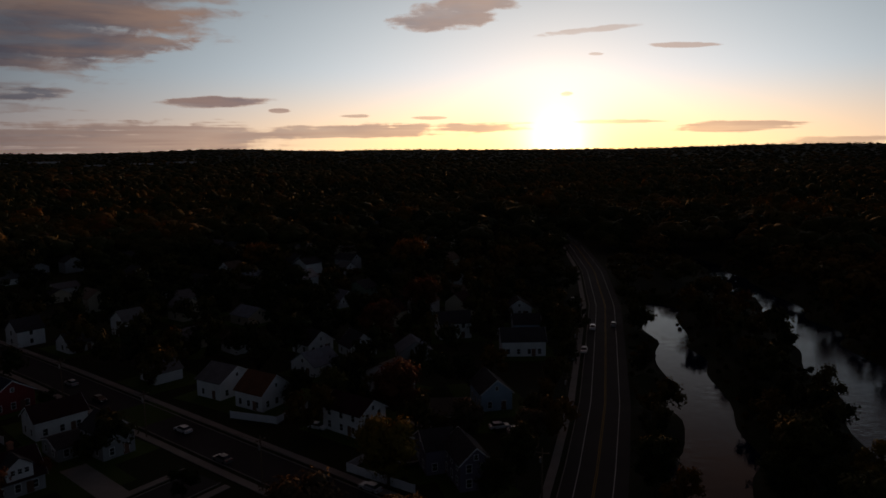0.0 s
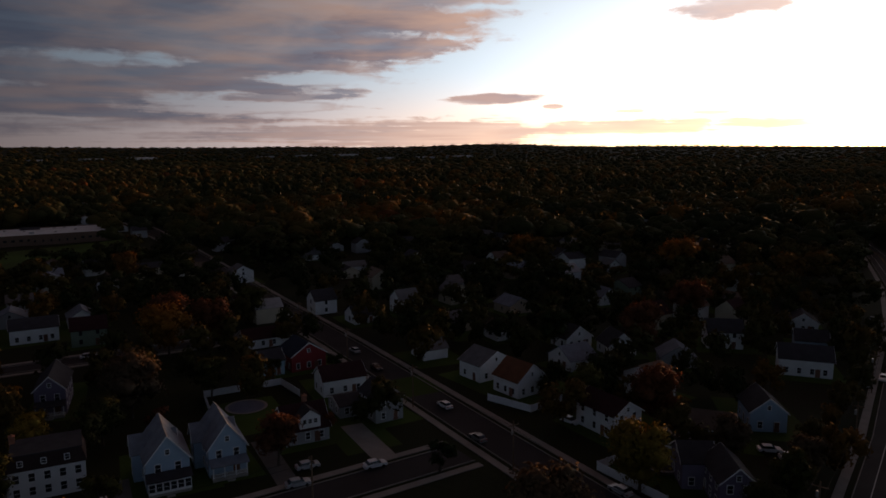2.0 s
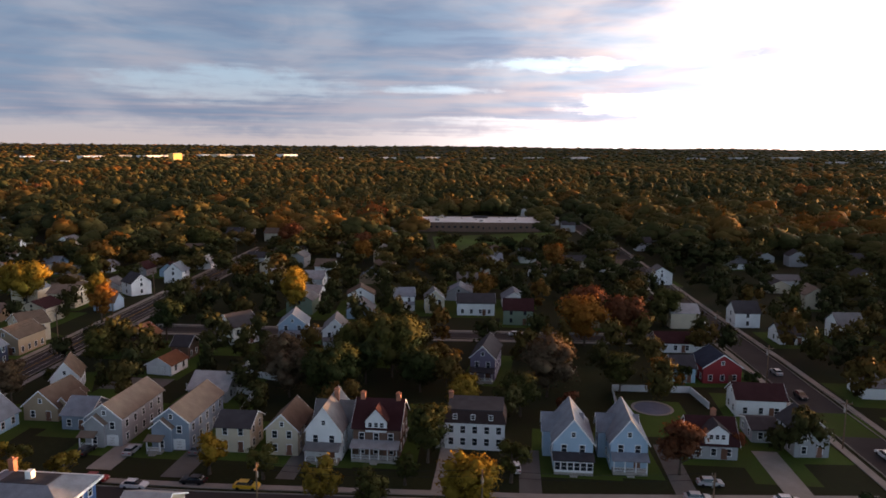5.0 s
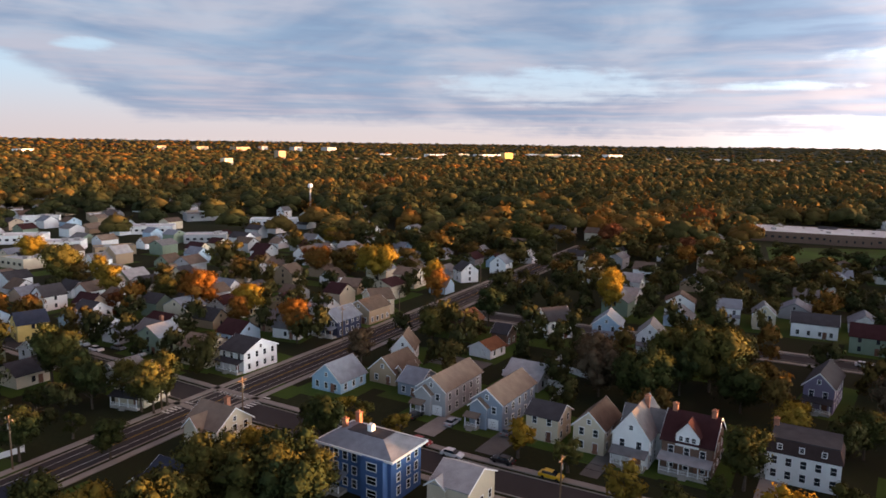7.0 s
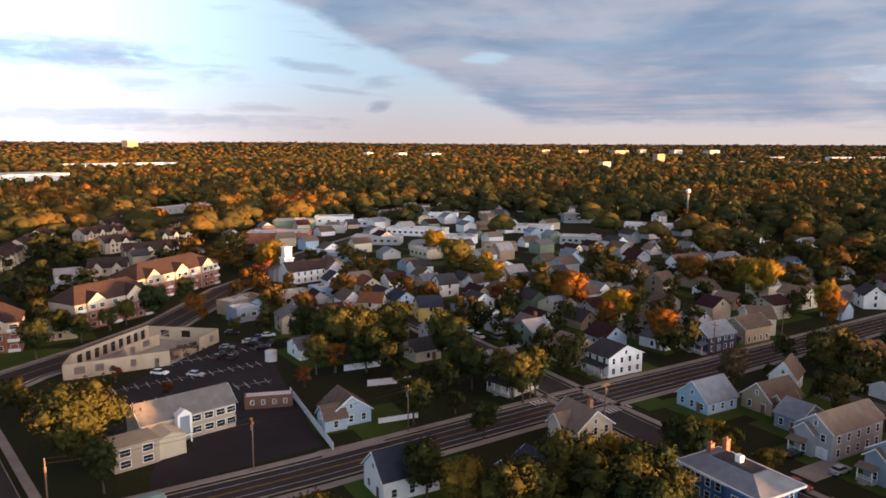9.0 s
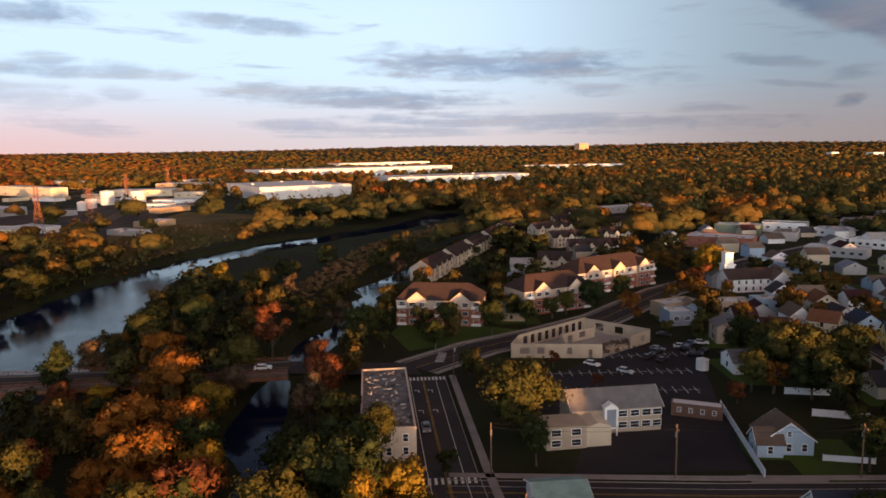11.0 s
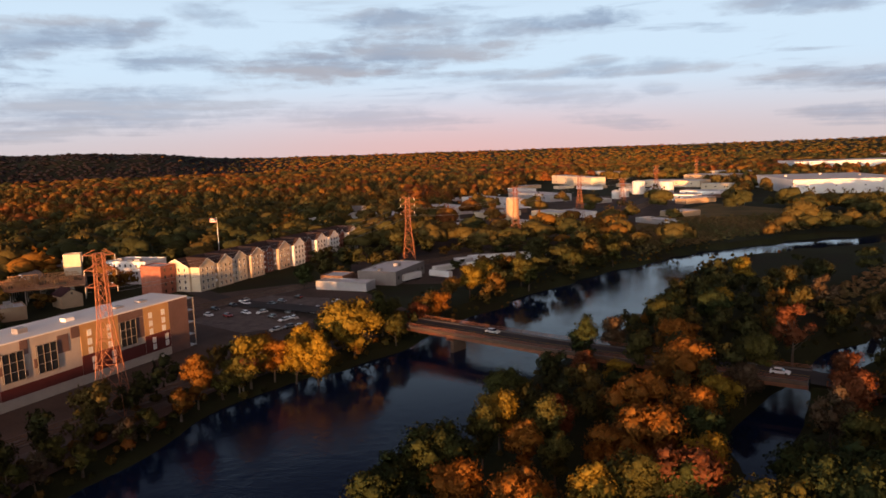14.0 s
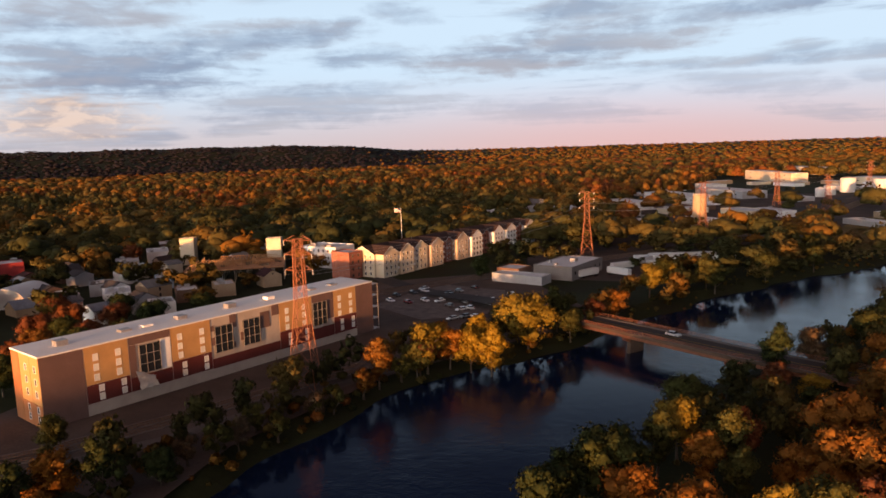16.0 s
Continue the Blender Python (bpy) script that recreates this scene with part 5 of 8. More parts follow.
# ---------------- large buildings ----------------
def flat_building(name, x, y, yaw, w, d, h, wall, label, category, roof=None, parapet=0.5, rows=1, cols=0, units=0, group="", win="win"):
    ob = thing(name, pose(x, y, float(max(height(x, y), 0)), 0, 0, yaw), label, category, group)
    OCC.append((x, y, max(w, d) / 2 + 2))
    near = math.hypot(x, y) < 260
    if math.hypot(x, y) > 700:
        rows, cols, units = min(rows, 2), min(cols, 4) if math.hypot(x, y) < 1300 else 0, min(units, 3)
    bm = bmesh.new()
    box(bm, -w / 2, w / 2, -d / 2, d / 2, -0.5, h)
    part("wall", bm, wall, ob)
    bm = bmesh.new()
    t = 0.35
    for a in () if math.hypot(x, y) > 600 else ((-w / 2 - 0.05, w / 2 + 0.05, -d / 2 - 0.05, -d / 2 + t), (-w / 2 - 0.05, w / 2 + 0.05, d / 2 - t, d / 2 + 0.05), (-w / 2 - 0.05, -w / 2 + t, -d / 2 + t, d / 2 - t), (w / 2 - t, w / 2 + 0.05, -d / 2 + t, d / 2 - t)):
        box(bm, *a, h, h + parapet)
    if bm.verts:
        part("parapet", bm, wall, ob)
    bm = bmesh.new()
    box(bm, -w / 2 + t, w / 2 - t, -d / 2 + t, d / 2 - t, h, h + 0.08)
    part("roof", bm, roof or M_flat_roof, ob)
    for r in range(rows if cols else 0):
        for c in range(cols):
            px = ((c + 0.5) / cols - 0.5) * (w - 1)
            add_window(ob, pose(px, -d / 2, (r + 0.55) * h / rows), win, near)
    gg = random.Random(int(abs(x * 7 + y)))
    for u in range(units):
        ux, uy, s = gg.uniform(-0.42, 0.42) * w, gg.uniform(-0.35, 0.35) * d, gg.uniform(0.7, 1.8)
        bm = bmesh.new()
        box(bm, ux - s, ux + s, uy - s * 0.7, uy + s * 0.7, h + 0.08, h + 0.08 + s * 0.9)
        part("rooftop_unit", bm, M_galv, ob)
    return ob


flat_building("school", -456, 275, 62, 96, 46, 6.2, PAINTS["brown"], "long low brown school with pale flat roof", "school", rows=1, cols=22, units=10, win="wide")
flat_building("school_wing", -434, 282, 62, 28, 16, 5.0, PAINTS["brown"], "low school wing with flat roof", "school", rows=1, cols=6, units=3)
ob = thing("office_building", pose(-104.1, -114.8, 0, 0, 0, 159), "two-storey beige office with grey gabled roof and front wing", "office")
OCC.append((-104.1, -114.8, 12)), OCC.append((-92, -111, 8))
volume(ob, 0, 0, 20, 8.6, 5.6, 3.0, "x", PAINTS["beige"], ROOFS["grey"])
for z in (1.7, 4.2):
    for px in (1.3, 4.0, 6.6, 9.0):
        add_window(ob, pose(px, -4.3, z), "wide")
    for py in (-2, 2):
        add_window(ob, pose(10, py, z, 0, 0, 90))
bm = bmesh.new()
box(bm, -17.4, -9.0, -10.8, -4.0, -0.3, 4.6), box(bm, -17.6, -8.8, -11.0, -4.0, 4.6, 4.9)
part("wing_wall", bm, PAINTS["beige"], ob)
bm = bmesh.new()
prism(bm, [(-9.0, -0.3), (-3.6, -0.3), (-3.6, 4.2), (-6.3, 5.0), (-9.0, 4.2)], -10.4, -4.35)
part("entry_wall", fixed(bm), PAINTS["cream"], ob, "plain cream entrance wing")
for z in (1.4, 3.6):
    for px in (-15.4, -11.2):
        add_window(ob, pose(px, -10.8, z), "wide")
bm = bmesh.new()
prism(bm, [(-3.4, 1.6), (-0.4, 1.6), (-0.4, 6.2), (-1.9, 7.2), (-3.4, 6.2)], -6.0, -3.9)
box(bm, -0.7, -0.45, -5.9, -5.6, -0.2, 1.7), box(bm, -3.3, -3.05, -5.9, -5.6, -0.2, 1.7)
part("bay", fixed(bm), M_trim, ob, "white gabled entrance bay")
bm = bmesh.new()
box(bm, -2.9, -0.9, -6.1, -5.95, 2.0, 5.9)
part("bay_panel", bm, PAINTS["grey_blue"], ob, "blue-grey bay front")
ob = flat_building("warehouse_block", -59.5, -135, 67, 37, 10.5, 8.6, PAINTS["stucco"], "old cream stucco block with debris-strewn roof", "building", roof=M_debris, rows=3, cols=10)
gg = random.Random(3)
for i in range(110):
    bm = bmesh.new()
    px, py, s = gg.uniform(-17, 17), gg.uniform(-4.4, 4.4), gg.uniform(0.15, 0.6)
    box(bm, -s, s, -s * gg.uniform(0.15, 0.8), s * 0.4, 0, gg.uniform(0.06, 0.35), pose(px, py, 8.68, 0, 0, gg.uniform(0, 180)))
    part("debris", bm, M_concrete if gg.random() < 0.55 else M_debris, ob)
for i in range(3):
    for z in (1.8, 4.4, 7.0):
        add_window(ob, pose(18.5, -3.2 + i * 3.2, z, 0, 0, 90))
h = lot(-66.5, -92.0, 66, 9.0, 9.0, 4.0, 1.6, "white", "green", "y", note="by the crossroads")
# burnt-out ring building behind a red tree
def holed_wall(parent, p, q, hh, holes, thick=0.4):
    """A free-standing wall from p to q with open window holes (from, to, sill, head)."""
    ln, ang = math.hypot(q[0] - p[0], q[1] - p[1]), math.degrees(math.atan2(q[1] - p[1], q[0] - p[0]))
    bm = bmesh.new()
    at = 0.0
    for a, b, lo, hi in holes:
        box(bm, at, a, -thick / 2, thick / 2, -0.4, hh)
        if lo > 0:
            box(bm, a, b, -thick / 2, thick / 2, -0.4, lo)
        box(bm, a, b, -thick / 2, thick / 2, hi, hh)
        at = b
    box(bm, at, ln, -thick / 2, thick / 2, -0.4, hh)
    part("wall", bm, PAINTS["beige"], parent).matrix_basis = pose(p[0], p[1], 0, 0, 0, ang)


ruin = thing("ruined_building", pose(0, 0, 0), "roofless beige building shell with open windows and rubble", "ruin")
for c in ((-124, -165, 9), (-140, -166, 14), (-154, -166, 12)):
    OCC.append(c)
A_, B_, C_, D_, E_ = (-114.6, -168.2), (-136.6, -153.9), (-160.5, -159.1), (-153.0, -181.0), (-121.5, -174.5)
holed_wall(ruin, A_, B_, 4.2, [(2.5, 5.2, 1.2, 3.2), (7.5, 9.6, 1.2, 3.2), (16.0, 17.6, 1.2, 3.2), (22.3, 23.4, 0, 2.6)])
holed_wall(ruin, A_, E_, 4.2, [(2.0, 4.0, 1.0, 3.2)])
holed_wall(ruin, E_, D_, 4.4, [(2 + i * 3.3, 4.1 + i * 3.3, 0.6, 3.5) for i in range(9)])
holed_wall(ruin, D_, C_, 4.2, [(4, 7, 1, 3.2), (11, 14, 1, 3.2)])
holed_wall(ruin, (-160.5, -159.1), (-150.5, -156.9), 4.0, [(3, 5, 1, 3)])
holed_wall(ruin, (-128, -159.5), (-135, -171), 3.6, [(4, 7, 0, 2.6)])
holed_wall(ruin, (-135, -171), (-150, -173), 3.4, [(3, 5, 0, 2.4), (8, 11, 1, 2.8)])
bm = bmesh.new()
bm.faces.new([bm.verts.new((x, y, 0.09)) for x, y in (A_, B_, C_, D_, E_)])
part("floor_slab", fixed(bm), M_concrete, ruin, "dusty concrete floor slab")
gg = random.Random(8)
for i in range(60):
    bm = bmesh.new()
    t = gg.random()
    px, py, s = -137 - 17 * t + gg.uniform(-2, 2), -157 - 3 * t + gg.uniform(-4, 2), gg.uniform(0.4, 1.5)
    box(bm, -s, s, -s * 0.6, s * 0.6, -0.3, s * gg.uniform(0.4, 1.1), pose(px, py, 0.05, gg.uniform(-25, 25), gg.uniform(-25, 25), gg.uniform(0, 180)))
    part("rubble", bm, M_bridge if i % 3 else PAINTS["tan"], ruin)


def gabled_block(x, y, yaw, w, d, eave, rise, label, lower, gables=2, storeys=3, group="brick apartments"):
    """Apartment house: hipped roof, brick lower walls, pale top storey, white cross gables."""
    ob = thing("apartment_building", pose(x, y, 0, 0, 0, yaw), label, "apartments", group)
    OCC.append((x, y, max(w, d) / 2 + 2))
    volume(ob, 0, 0, w, d, eave, rise, "x", PAINTS["stucco"], ROOFS["plum"], hip=0.35)
    bm = bmesh.new()
    box(bm, -w / 2 - 0.06, w / 2 + 0.06, -d / 2 - 0.06, d / 2 + 0.06, -0.3, eave * 0.62)
    part("brick_base", bm, lower, ob, "red brick lower storeys")
    for i in range(gables):
        gx = ((i + 0.5) / gables - 0.5) * w
        bm = bmesh.new()
        prism(bm, ring_of(w / gables * 0.46, eave + 0.1, rise * 0.62), -d / 2 - 1.0, -d / 2 + 4)
        bmesh.ops.translate(bm, verts=bm.verts, vec=(gx, 0, 0))
        part("gable", fixed(bm), PAINTS["stucco"], ob)
        bm = bmesh.new()
        gw, k = w / gables * 0.46, rise * 0.62 / (w / gables * 0.23)
        for s in (-1, 1):
            prism(bm, [(gx + s * (gw / 2 + 0.4), eave - 0.4 * k + 0.15), (gx, eave + rise * 0.62 + 0.15), (gx, eave + rise * 0.62 + 0.3), (gx + s * (gw / 2 + 0.4), eave - 0.4 * k + 0.3)], -d / 2 - 1.4, -d / 2 + 5)
        part("gable_roof", fixed(bm), ROOFS["plum"], ob)
        bm = bmesh.new()
        box(bm, gx - gw / 2 - 0.03, gx + gw / 2 + 0.03, -d / 2 - 1.05, -d / 2 - 0.9, 0, eave * 0.66)
        part("brick_front", bm, lower, ob)
        for s in range(storeys):
            for o in (-gw * 0.25, gw * 0.25):
                add_window(ob, pose(gx + o, -d / 2 - 1.06, 1.5 + s * eave / storeys), "wide")
    for i in range(gables + 1):
        gx = (i / gables - 0.5) * (w - 4)
        for s in range(storeys):
            add_window(ob, pose(gx, -d / 2, 1.5 + s * eave / storeys), "wide")
            bm = bmesh.new()
            box(bm, gx - 1.6, gx + 1.6, -d / 2 - 1.1, -d / 2, s * eave / storeys + 0.1, s * eave / storeys + 0.3)
            box(bm, gx - 1.6, gx + 1.6, -d / 2 - 1.1, -d / 2 - 1.02, s * eave / storeys + 0.3, s * eave / storeys + 1.1)
            part("balcony", bm, M_trim, ob)
    return ob


gabled_block(*at_front(-115, -213, 143, 14), 143, 30, 14, 9.0, 4.6, "three-storey brick apartment house with white gables", M_brick)
gabled_block(*at_front(-163, -208, 178, 14), 178, 30, 14, 9.0, 4.6, "three-storey brick apartment house with white gables", M_brick)
gabled_block(*at_front(-209, -226, 184, 15), 184, 46, 15, 9.5, 4.6, "long brick apartment house with three white gables", M_brick, 3)
for fx, fy, yw, n in ((-163, -297, 224, 4), (-191, -324, 224, 4), (-220, -352, 224, 4), (-250, -381, 224, 4), (-279, -409, 224, 3), (-334, -449, 187, 4), (-378, -455, 187, 4), (-276, -340, 173, 3), (-309, -336, 173, 3), (-212, -274, 136, 2),
                      (-358, -384, 162, 3), (-392, -374, 162, 3), (-300, -385, 180, 4), (-342, -418, 180, 4), (-258, -300, 150, 3)):
    x, y = at_front(fx, fy, yw, 11)
    ob = thing("townhouse_row", pose(x, y, 0, 0, 0, yw), "row of pale townhouses with dark brown roofs and small gables", "townhouses", "townhouse rows")
    OCC.append((x, y, n * 3.6))
    volume(ob, 0, 0, n * 8.0, 11, 6.2, 3.6, "x", PAINTS["stucco"], ROOFS["plum"], boards=False)
    for i in range(n):
        gx = (i - (n - 1) / 2) * 8.0
        volume(ob, gx, -4.6, 3.8, 3.6, 6.3, 2.2, "y", PAINTS["cream"], ROOFS["plum"], boards=False)
        for z in (1.7, 4.6):
            add_window(ob, pose(gx, -6.4, z), "win", False)
            add_window(ob, pose(gx + 3.0, -5.5, z), "win", False)
    for z in (1.7, 4.6):
        for o in (-2.4, 2.4):
            add_window(ob, pose(n * 4.0, o, z, 0, 0, 90), "win", False), add_window(ob, pose(-n * 4.0, o, z, 0, 0, -90), "win", False)
flat_building("long_building", -460, -494, 180, 66, 14, 6.0, PAINTS["grey"], "long low grey building with flat roof", "building", rows=1, cols=10, units=3)

# church with a square white steeple
ob = thing("church", pose(-255.3, -196.2, 0, 0, 0, 158), "white church with brown roof and square steeple", "church")
OCC.append((-255.3, -196.2, 14)), OCC.append((-243, -190, 8))
volume(ob, 0, 0, 25, 10, 5.6, 3.6, "x", PAINTS["white"], ROOFS["plum"])
volume(ob, 9.5, -3.5, 8, 8, 5.2, 3.4, "y", PAINTS["white"], ROOFS["brown"])
bm = bmesh.new()
box(bm, -11.2, -6.8, 1.0, 5.4, 0, 10.5), box(bm, -11.6, -6.4, 0.6, 5.8, 10.5, 11.0), box(bm, -10.7, -7.3, 1.5, 4.9, 11.0, 15.6), box(bm, -11.0, -7.0, 1.2, 5.2, 15.6, 15.9)
part("steeple", bm, PAINTS["white"], ob)
windows_on(ob, 0, 0, 26, 10, 6.5, sides="f")
flat_building("shop_block", -352, -292.5, 120.5, 39, 22, 6.0, M_brick, "brick shop block with white flat roof", "shops", units=4)
flat_building("shop_block", -405, -322, 120.5, 28, 18, 7.0, PAINTS["green"], "pale green shop block with flat roof", "shops", units=3)
for x, y, yw, wd, dp, wl in ((-196, -182, 175, 16, 8, "tan"), (-214, -172, 150, 12, 9, "beige"), (-228, -168, 150, 10, 8, "pale_blue"), (-186, -172, 160, 9, 8, "grey_blue"), (-308, -215, 103, 22, 16, "pale_blue"), (-450, -284, 105, 22, 16, "white"), (-372, -232, 110, 30, 14, "grey"), (-340, -180, 60, 18, 12, "cream"), (-420, -230, 100, 40, 16, "white"), (-470, -170, 100, 36, 16, "white"), (-520, -90, 95, 44, 14, "white"),
                             (-500, -30, 95, 30, 14, "cream"), (-430, -120, 100, 24, 14, "grey"), (-395, -190, 100, 26, 14, "white")):
    flat_building("shop", x, y, yw, wd, dp, 4.6, PAINTS[wl], f"low {COLOUR_WORDS.get(wl, wl)} shop building with flat roof", "shop", rows=1, cols=max(2, int(wd / 4)), units=2, win="wide")

gg = random.Random(41)
for k in range(46):
    px, py = gg.uniform(-600, -320), gg.uniform(-320, -70)
    if free(px, py, 11) and road_gap(px, py) > 14 and 98 < math.degrees(math.atan2(-px, py)) % 360 < 131:
        flat_building("shop", px, py, 120 + gg.choice((0, 90, -12)), gg.uniform(12, 30), gg.uniform(9, 16), gg.uniform(3.6, 6.5), PAINTS[gg.choice(("white", "cream", "grey", "grey", "beige", "tan", "dull"))], "low pale flat-roofed shop building in a busy strip", "shop", roof=M_gravel_roof if k % 3 else M_flat_roof, cols=4, units=1, group="shops on the strip", win="wide")

# distribution warehouses and far blocks
for x, y, yw, wd, dp, hh in ((-282, -947, 183, 122, 150, 16), (-627, -1572, 181, 472, 120, 18), (-592, -1043, 173, 248, 90, 16), (-937, -2115, 184, 323, 90, 17), (-1210, -1495, 164, 280, 60, 12)):
    flat_building("warehouse", x, y, yw, wd, dp, hh, M_metal_white, "huge white flat-roofed distribution warehouse", "warehouse", rows=1, cols=min(14, int(wd / 14)), units=8, group="warehouses", win="wide")
for x, y, yw, wd, dp, hh, wl in ((20, -1180, 116, 150, 24, 14, "cream"), (-30, -1420, 120, 100, 30, 12, "cream"), (100, -780, 128, 110, 30, 8, "white"), (140, -700, 128, 60, 26, 7, "white"), (60, -860, 128, 90, 30, 8, "grey"), (29, -590, 133, 34, 20, 9, "cream"), (60, -560, 133, 26, 16, 5, "white"),
                                 (-120, -1080, 150, 90, 40, 9, "cream"), (-170, -980, 150, 50, 24, 8, "cream"), (-130, -880, 155, 46, 26, 6, "white"), (-100, -820, 155, 36, 22, 6, "white"), (-190, -1180, 150, 80, 40, 12, "tan"), (-240, -1300, 140, 70, 40, 12, "cream"), (-60, -1700, 120, 120, 30, 14, "cream"),
                                 (215, -560, 120, 50, 24, 8, "white"), (180, -620, 120, 40, 22, 7, "grey"),
                                 (-2480, 350, 82, 44, 24, 30, "yellow"), (-2190, -380, 95, 32, 24, 32, "tan"), (-1590, -392, 100, 26, 16, 22, "cream"), (-2900, 120, 88, 330, 60, 12, "white"), (-2340, -160, 92, 200, 60, 12, "cream"), (-3000, 420, 82, 260, 60, 12, "cream"), (-2500, 130, 86, 120, 40, 12, "cream"),
                                 (-2550, -3050, 140, 80, 40, 34, "tan"), (-1900, -1900, 135, 200, 60, 16, "cream"), (-2600, -1500, 125, 160, 60, 20, "white"), (-3200, -900, 105, 220, 60, 26, "tan"), (-3300, -500, 100, 160, 60, 30, "grey"),
                                 (-1540, 2700, 30, 320, 80, 16, "grey"), (-1000, 2300, 25, 240, 80, 14, "grey"), (-2100, 2600, 40, 340, 80, 16, "grey"), (-2500, 1800, 55, 300, 80, 16, "grey"), (-2700, 1200, 65, 260, 80, 16, "grey"), (-800, 1750, 25, 160, 60, 12, "grey"), (-1250, 1800, 35, 200, 60, 12, "grey"), (-420, 1500, 12, 120, 50, 10, "grey"),
                                 (600, 1900, -18, 180, 60, 16, "grey"), (420, 1700, -14, 120, 60, 12, "grey"), (-3000, 700, 78, 220, 70, 16, "white")):
    a = radians(yw)
    far = math.hypot(x, y) > 1500
    for k in (-1, 0, 1) if far and wd > 100 else (0,):
        s = 1.0 if not far else (0.28 + 0.07 * k if wd > 100 else 0.8)
        flat_building("far_block", x + math.cos(a) * k * wd * 0.36, y + math.sin(a) * k * wd * 0.36 + 90 * k * (s < 0.5), yw + (40 if far and x < -1500 else 0), wd * s, dp * min(1, s * 2), (hh if wd < 100 else max(hh * 0.62, 9.5 + 1.5 * k) if x < -2000 and y < 900 else 6.5 + k) if far else hh, PAINTS[wl], f"distant {wl} commercial building with flat roof", "building", rows=max(1, int(hh / 5)), cols=min(12, max(3, int(wd / 12))), group="distant blocks", win="wide")
gg = random.Random(17)
for i in range(72):
    px, py = gg.uniform(-150, 150), gg.uniform(-1130, -520)
    lane = -14 - (py + 640) * -0.24 if py > -640 else -30 + (py + 640) * 0.26
    if abs(px - lane - 5) < 32 or px < lane - 70 - 0.2 * (-520 - py) * 0 and py > -780 or not free(px, py, 14):
        continue
    wd, dp = gg.uniform(16, 44), gg.uniform(10, 20)
    flat_building("workshop", px, py, 128 + gg.choice((0, 90)), wd, dp, gg.uniform(3.4, 5.4), PAINTS[gg.choice(("white", "cream", "grey", "tan", "brown"))], "low pale flat-roofed industrial building by the tracks", "building", units=1, group="industrial sheds")
ob = thing("water_tower", pose(-607, -81, 0), "white ball water tower on a stem", "water tower")
bm = bmesh.new()
bmesh.ops.create_uvsphere(bm, u_segments=16, v_segments=10, radius=2.0, matrix=pose(0, 0, 23.4))
part("tank", bm, M_trim, ob)
bm = bmesh.new()
tube(bm, (0, 0, -0.5), (0, 0, 22), 0.9, 0.6, 10)
part("stem", bm, M_galv, ob)

# ---------------- long brick and panel building by the tracks ----------------
P_TAN, P_DKRED, P_BRICK, P_GREY, P_PLUM = (material("panel_" + k, c, 0.7, 0.12, 0.3, 5.0, 0.01, lines=(2, 1.6, 0.6)) for k, c in
                                          (("tan", (0.46, 0.27, 0.12)), ("maroon", (0.115, 0.032, 0.03)), ("brick", (0.36, 0.15, 0.07)), ("grey", (0.42, 0.37, 0.33)), ("plum", (0.145, 0.092, 0.085))))
LW, LD, LH = 108, 15.5, 17.0
ob = thing("apartment_building", pose(148.6, -155.2, 0, 0, 0, -103.2), "long four-storey new apartment building clad in tan, maroon and grey panels", "apartments")
for t in range(-50, 51, 10):
    q = pose(148.6, -155.2, 0, 0, 0, -103.2) @ Vector((t, 0, 0))
    OCC.append((q.x, q.y, 9))
bm = bmesh.new()
box(bm, -LW / 2, LW / 2, -LD / 2, LD / 2, -0.5, LH)
part("wall", bm, P_GREY, ob, "grey base walls")
bm = bmesh.new()
box(bm, -LW / 2 - 0.2, LW / 2 + 0.2, -LD / 2 - 0.2, LD / 2 + 0.2, LH, LH + 0.35)
part("roof", bm, material("new_membrane", (0.80, 0.79, 0.78), 0.7, 0.08, 0.1, 2.0, 0.01), ob, "white membrane roof")


def clad(x0, x1, z0, z1, mat, proud=0.12, end=False):
    bm = bmesh.new()
    if end:
        box(bm, -LW / 2 - proud, -LW / 2 + 0.1, x0, x1, z0, z1)
    else:
        box(bm, x0, x1, -LD / 2 - proud, -LD / 2 + 0.1, z0, z1)
    part("panel", bm, mat, ob)


for x0, x1, z0, z1, mt in ((-54, -44, 0, 17, P_PLUM), (-43.8, -33, 7.6, 17, P_TAN), (-43.8, -33, 3.0, 7.5, P_DKRED), (-32.8, -21.5, 3.0, 6.6, P_DKRED), (-32.8, -21.5, 15.0, 17, P_PLUM), (-32.8, -31.0, 6.7, 14.9, P_PLUM), (-21.3, -9.5, 7.9, 17, P_TAN), (-21.3, -9.5, 3.0, 7.8, P_DKRED),
                           (-9.3, 14, 2.8, 5.6, P_DKRED), (-3.2, -1.0, 13.2, 17, P_PLUM), (-9.3, -7.6, 9.4, 11.6, P_PLUM), (-9.3, -8.2, 13.4, 15.0, P_PLUM), (7.2, 10.6, 10.8, 15.6, P_PLUM), (11.4, 14, 13.8, 17, P_PLUM), (0.2, 1.2, 8.8, 11.2, P_PLUM), (-3.0, -1.6, 7.4, 9.0, P_PLUM),
                           (14.2, 26.8, 8.2, 17, P_TAN), (14.2, 26.8, 2.7, 8.1, P_DKRED), (27, 36, 14.6, 17, P_PLUM), (33.2, 36, 8.4, 14.5, P_PLUM), (27, 36, 2.6, 6.2, P_DKRED), (36.2, 46, 8.2, 17, P_TAN), (36.2, 46, 2.6, 8.1, P_DKRED), (46.2, 54, 0, 17, P_PLUM)):
    clad(x0, x1, z0, z1, mt)
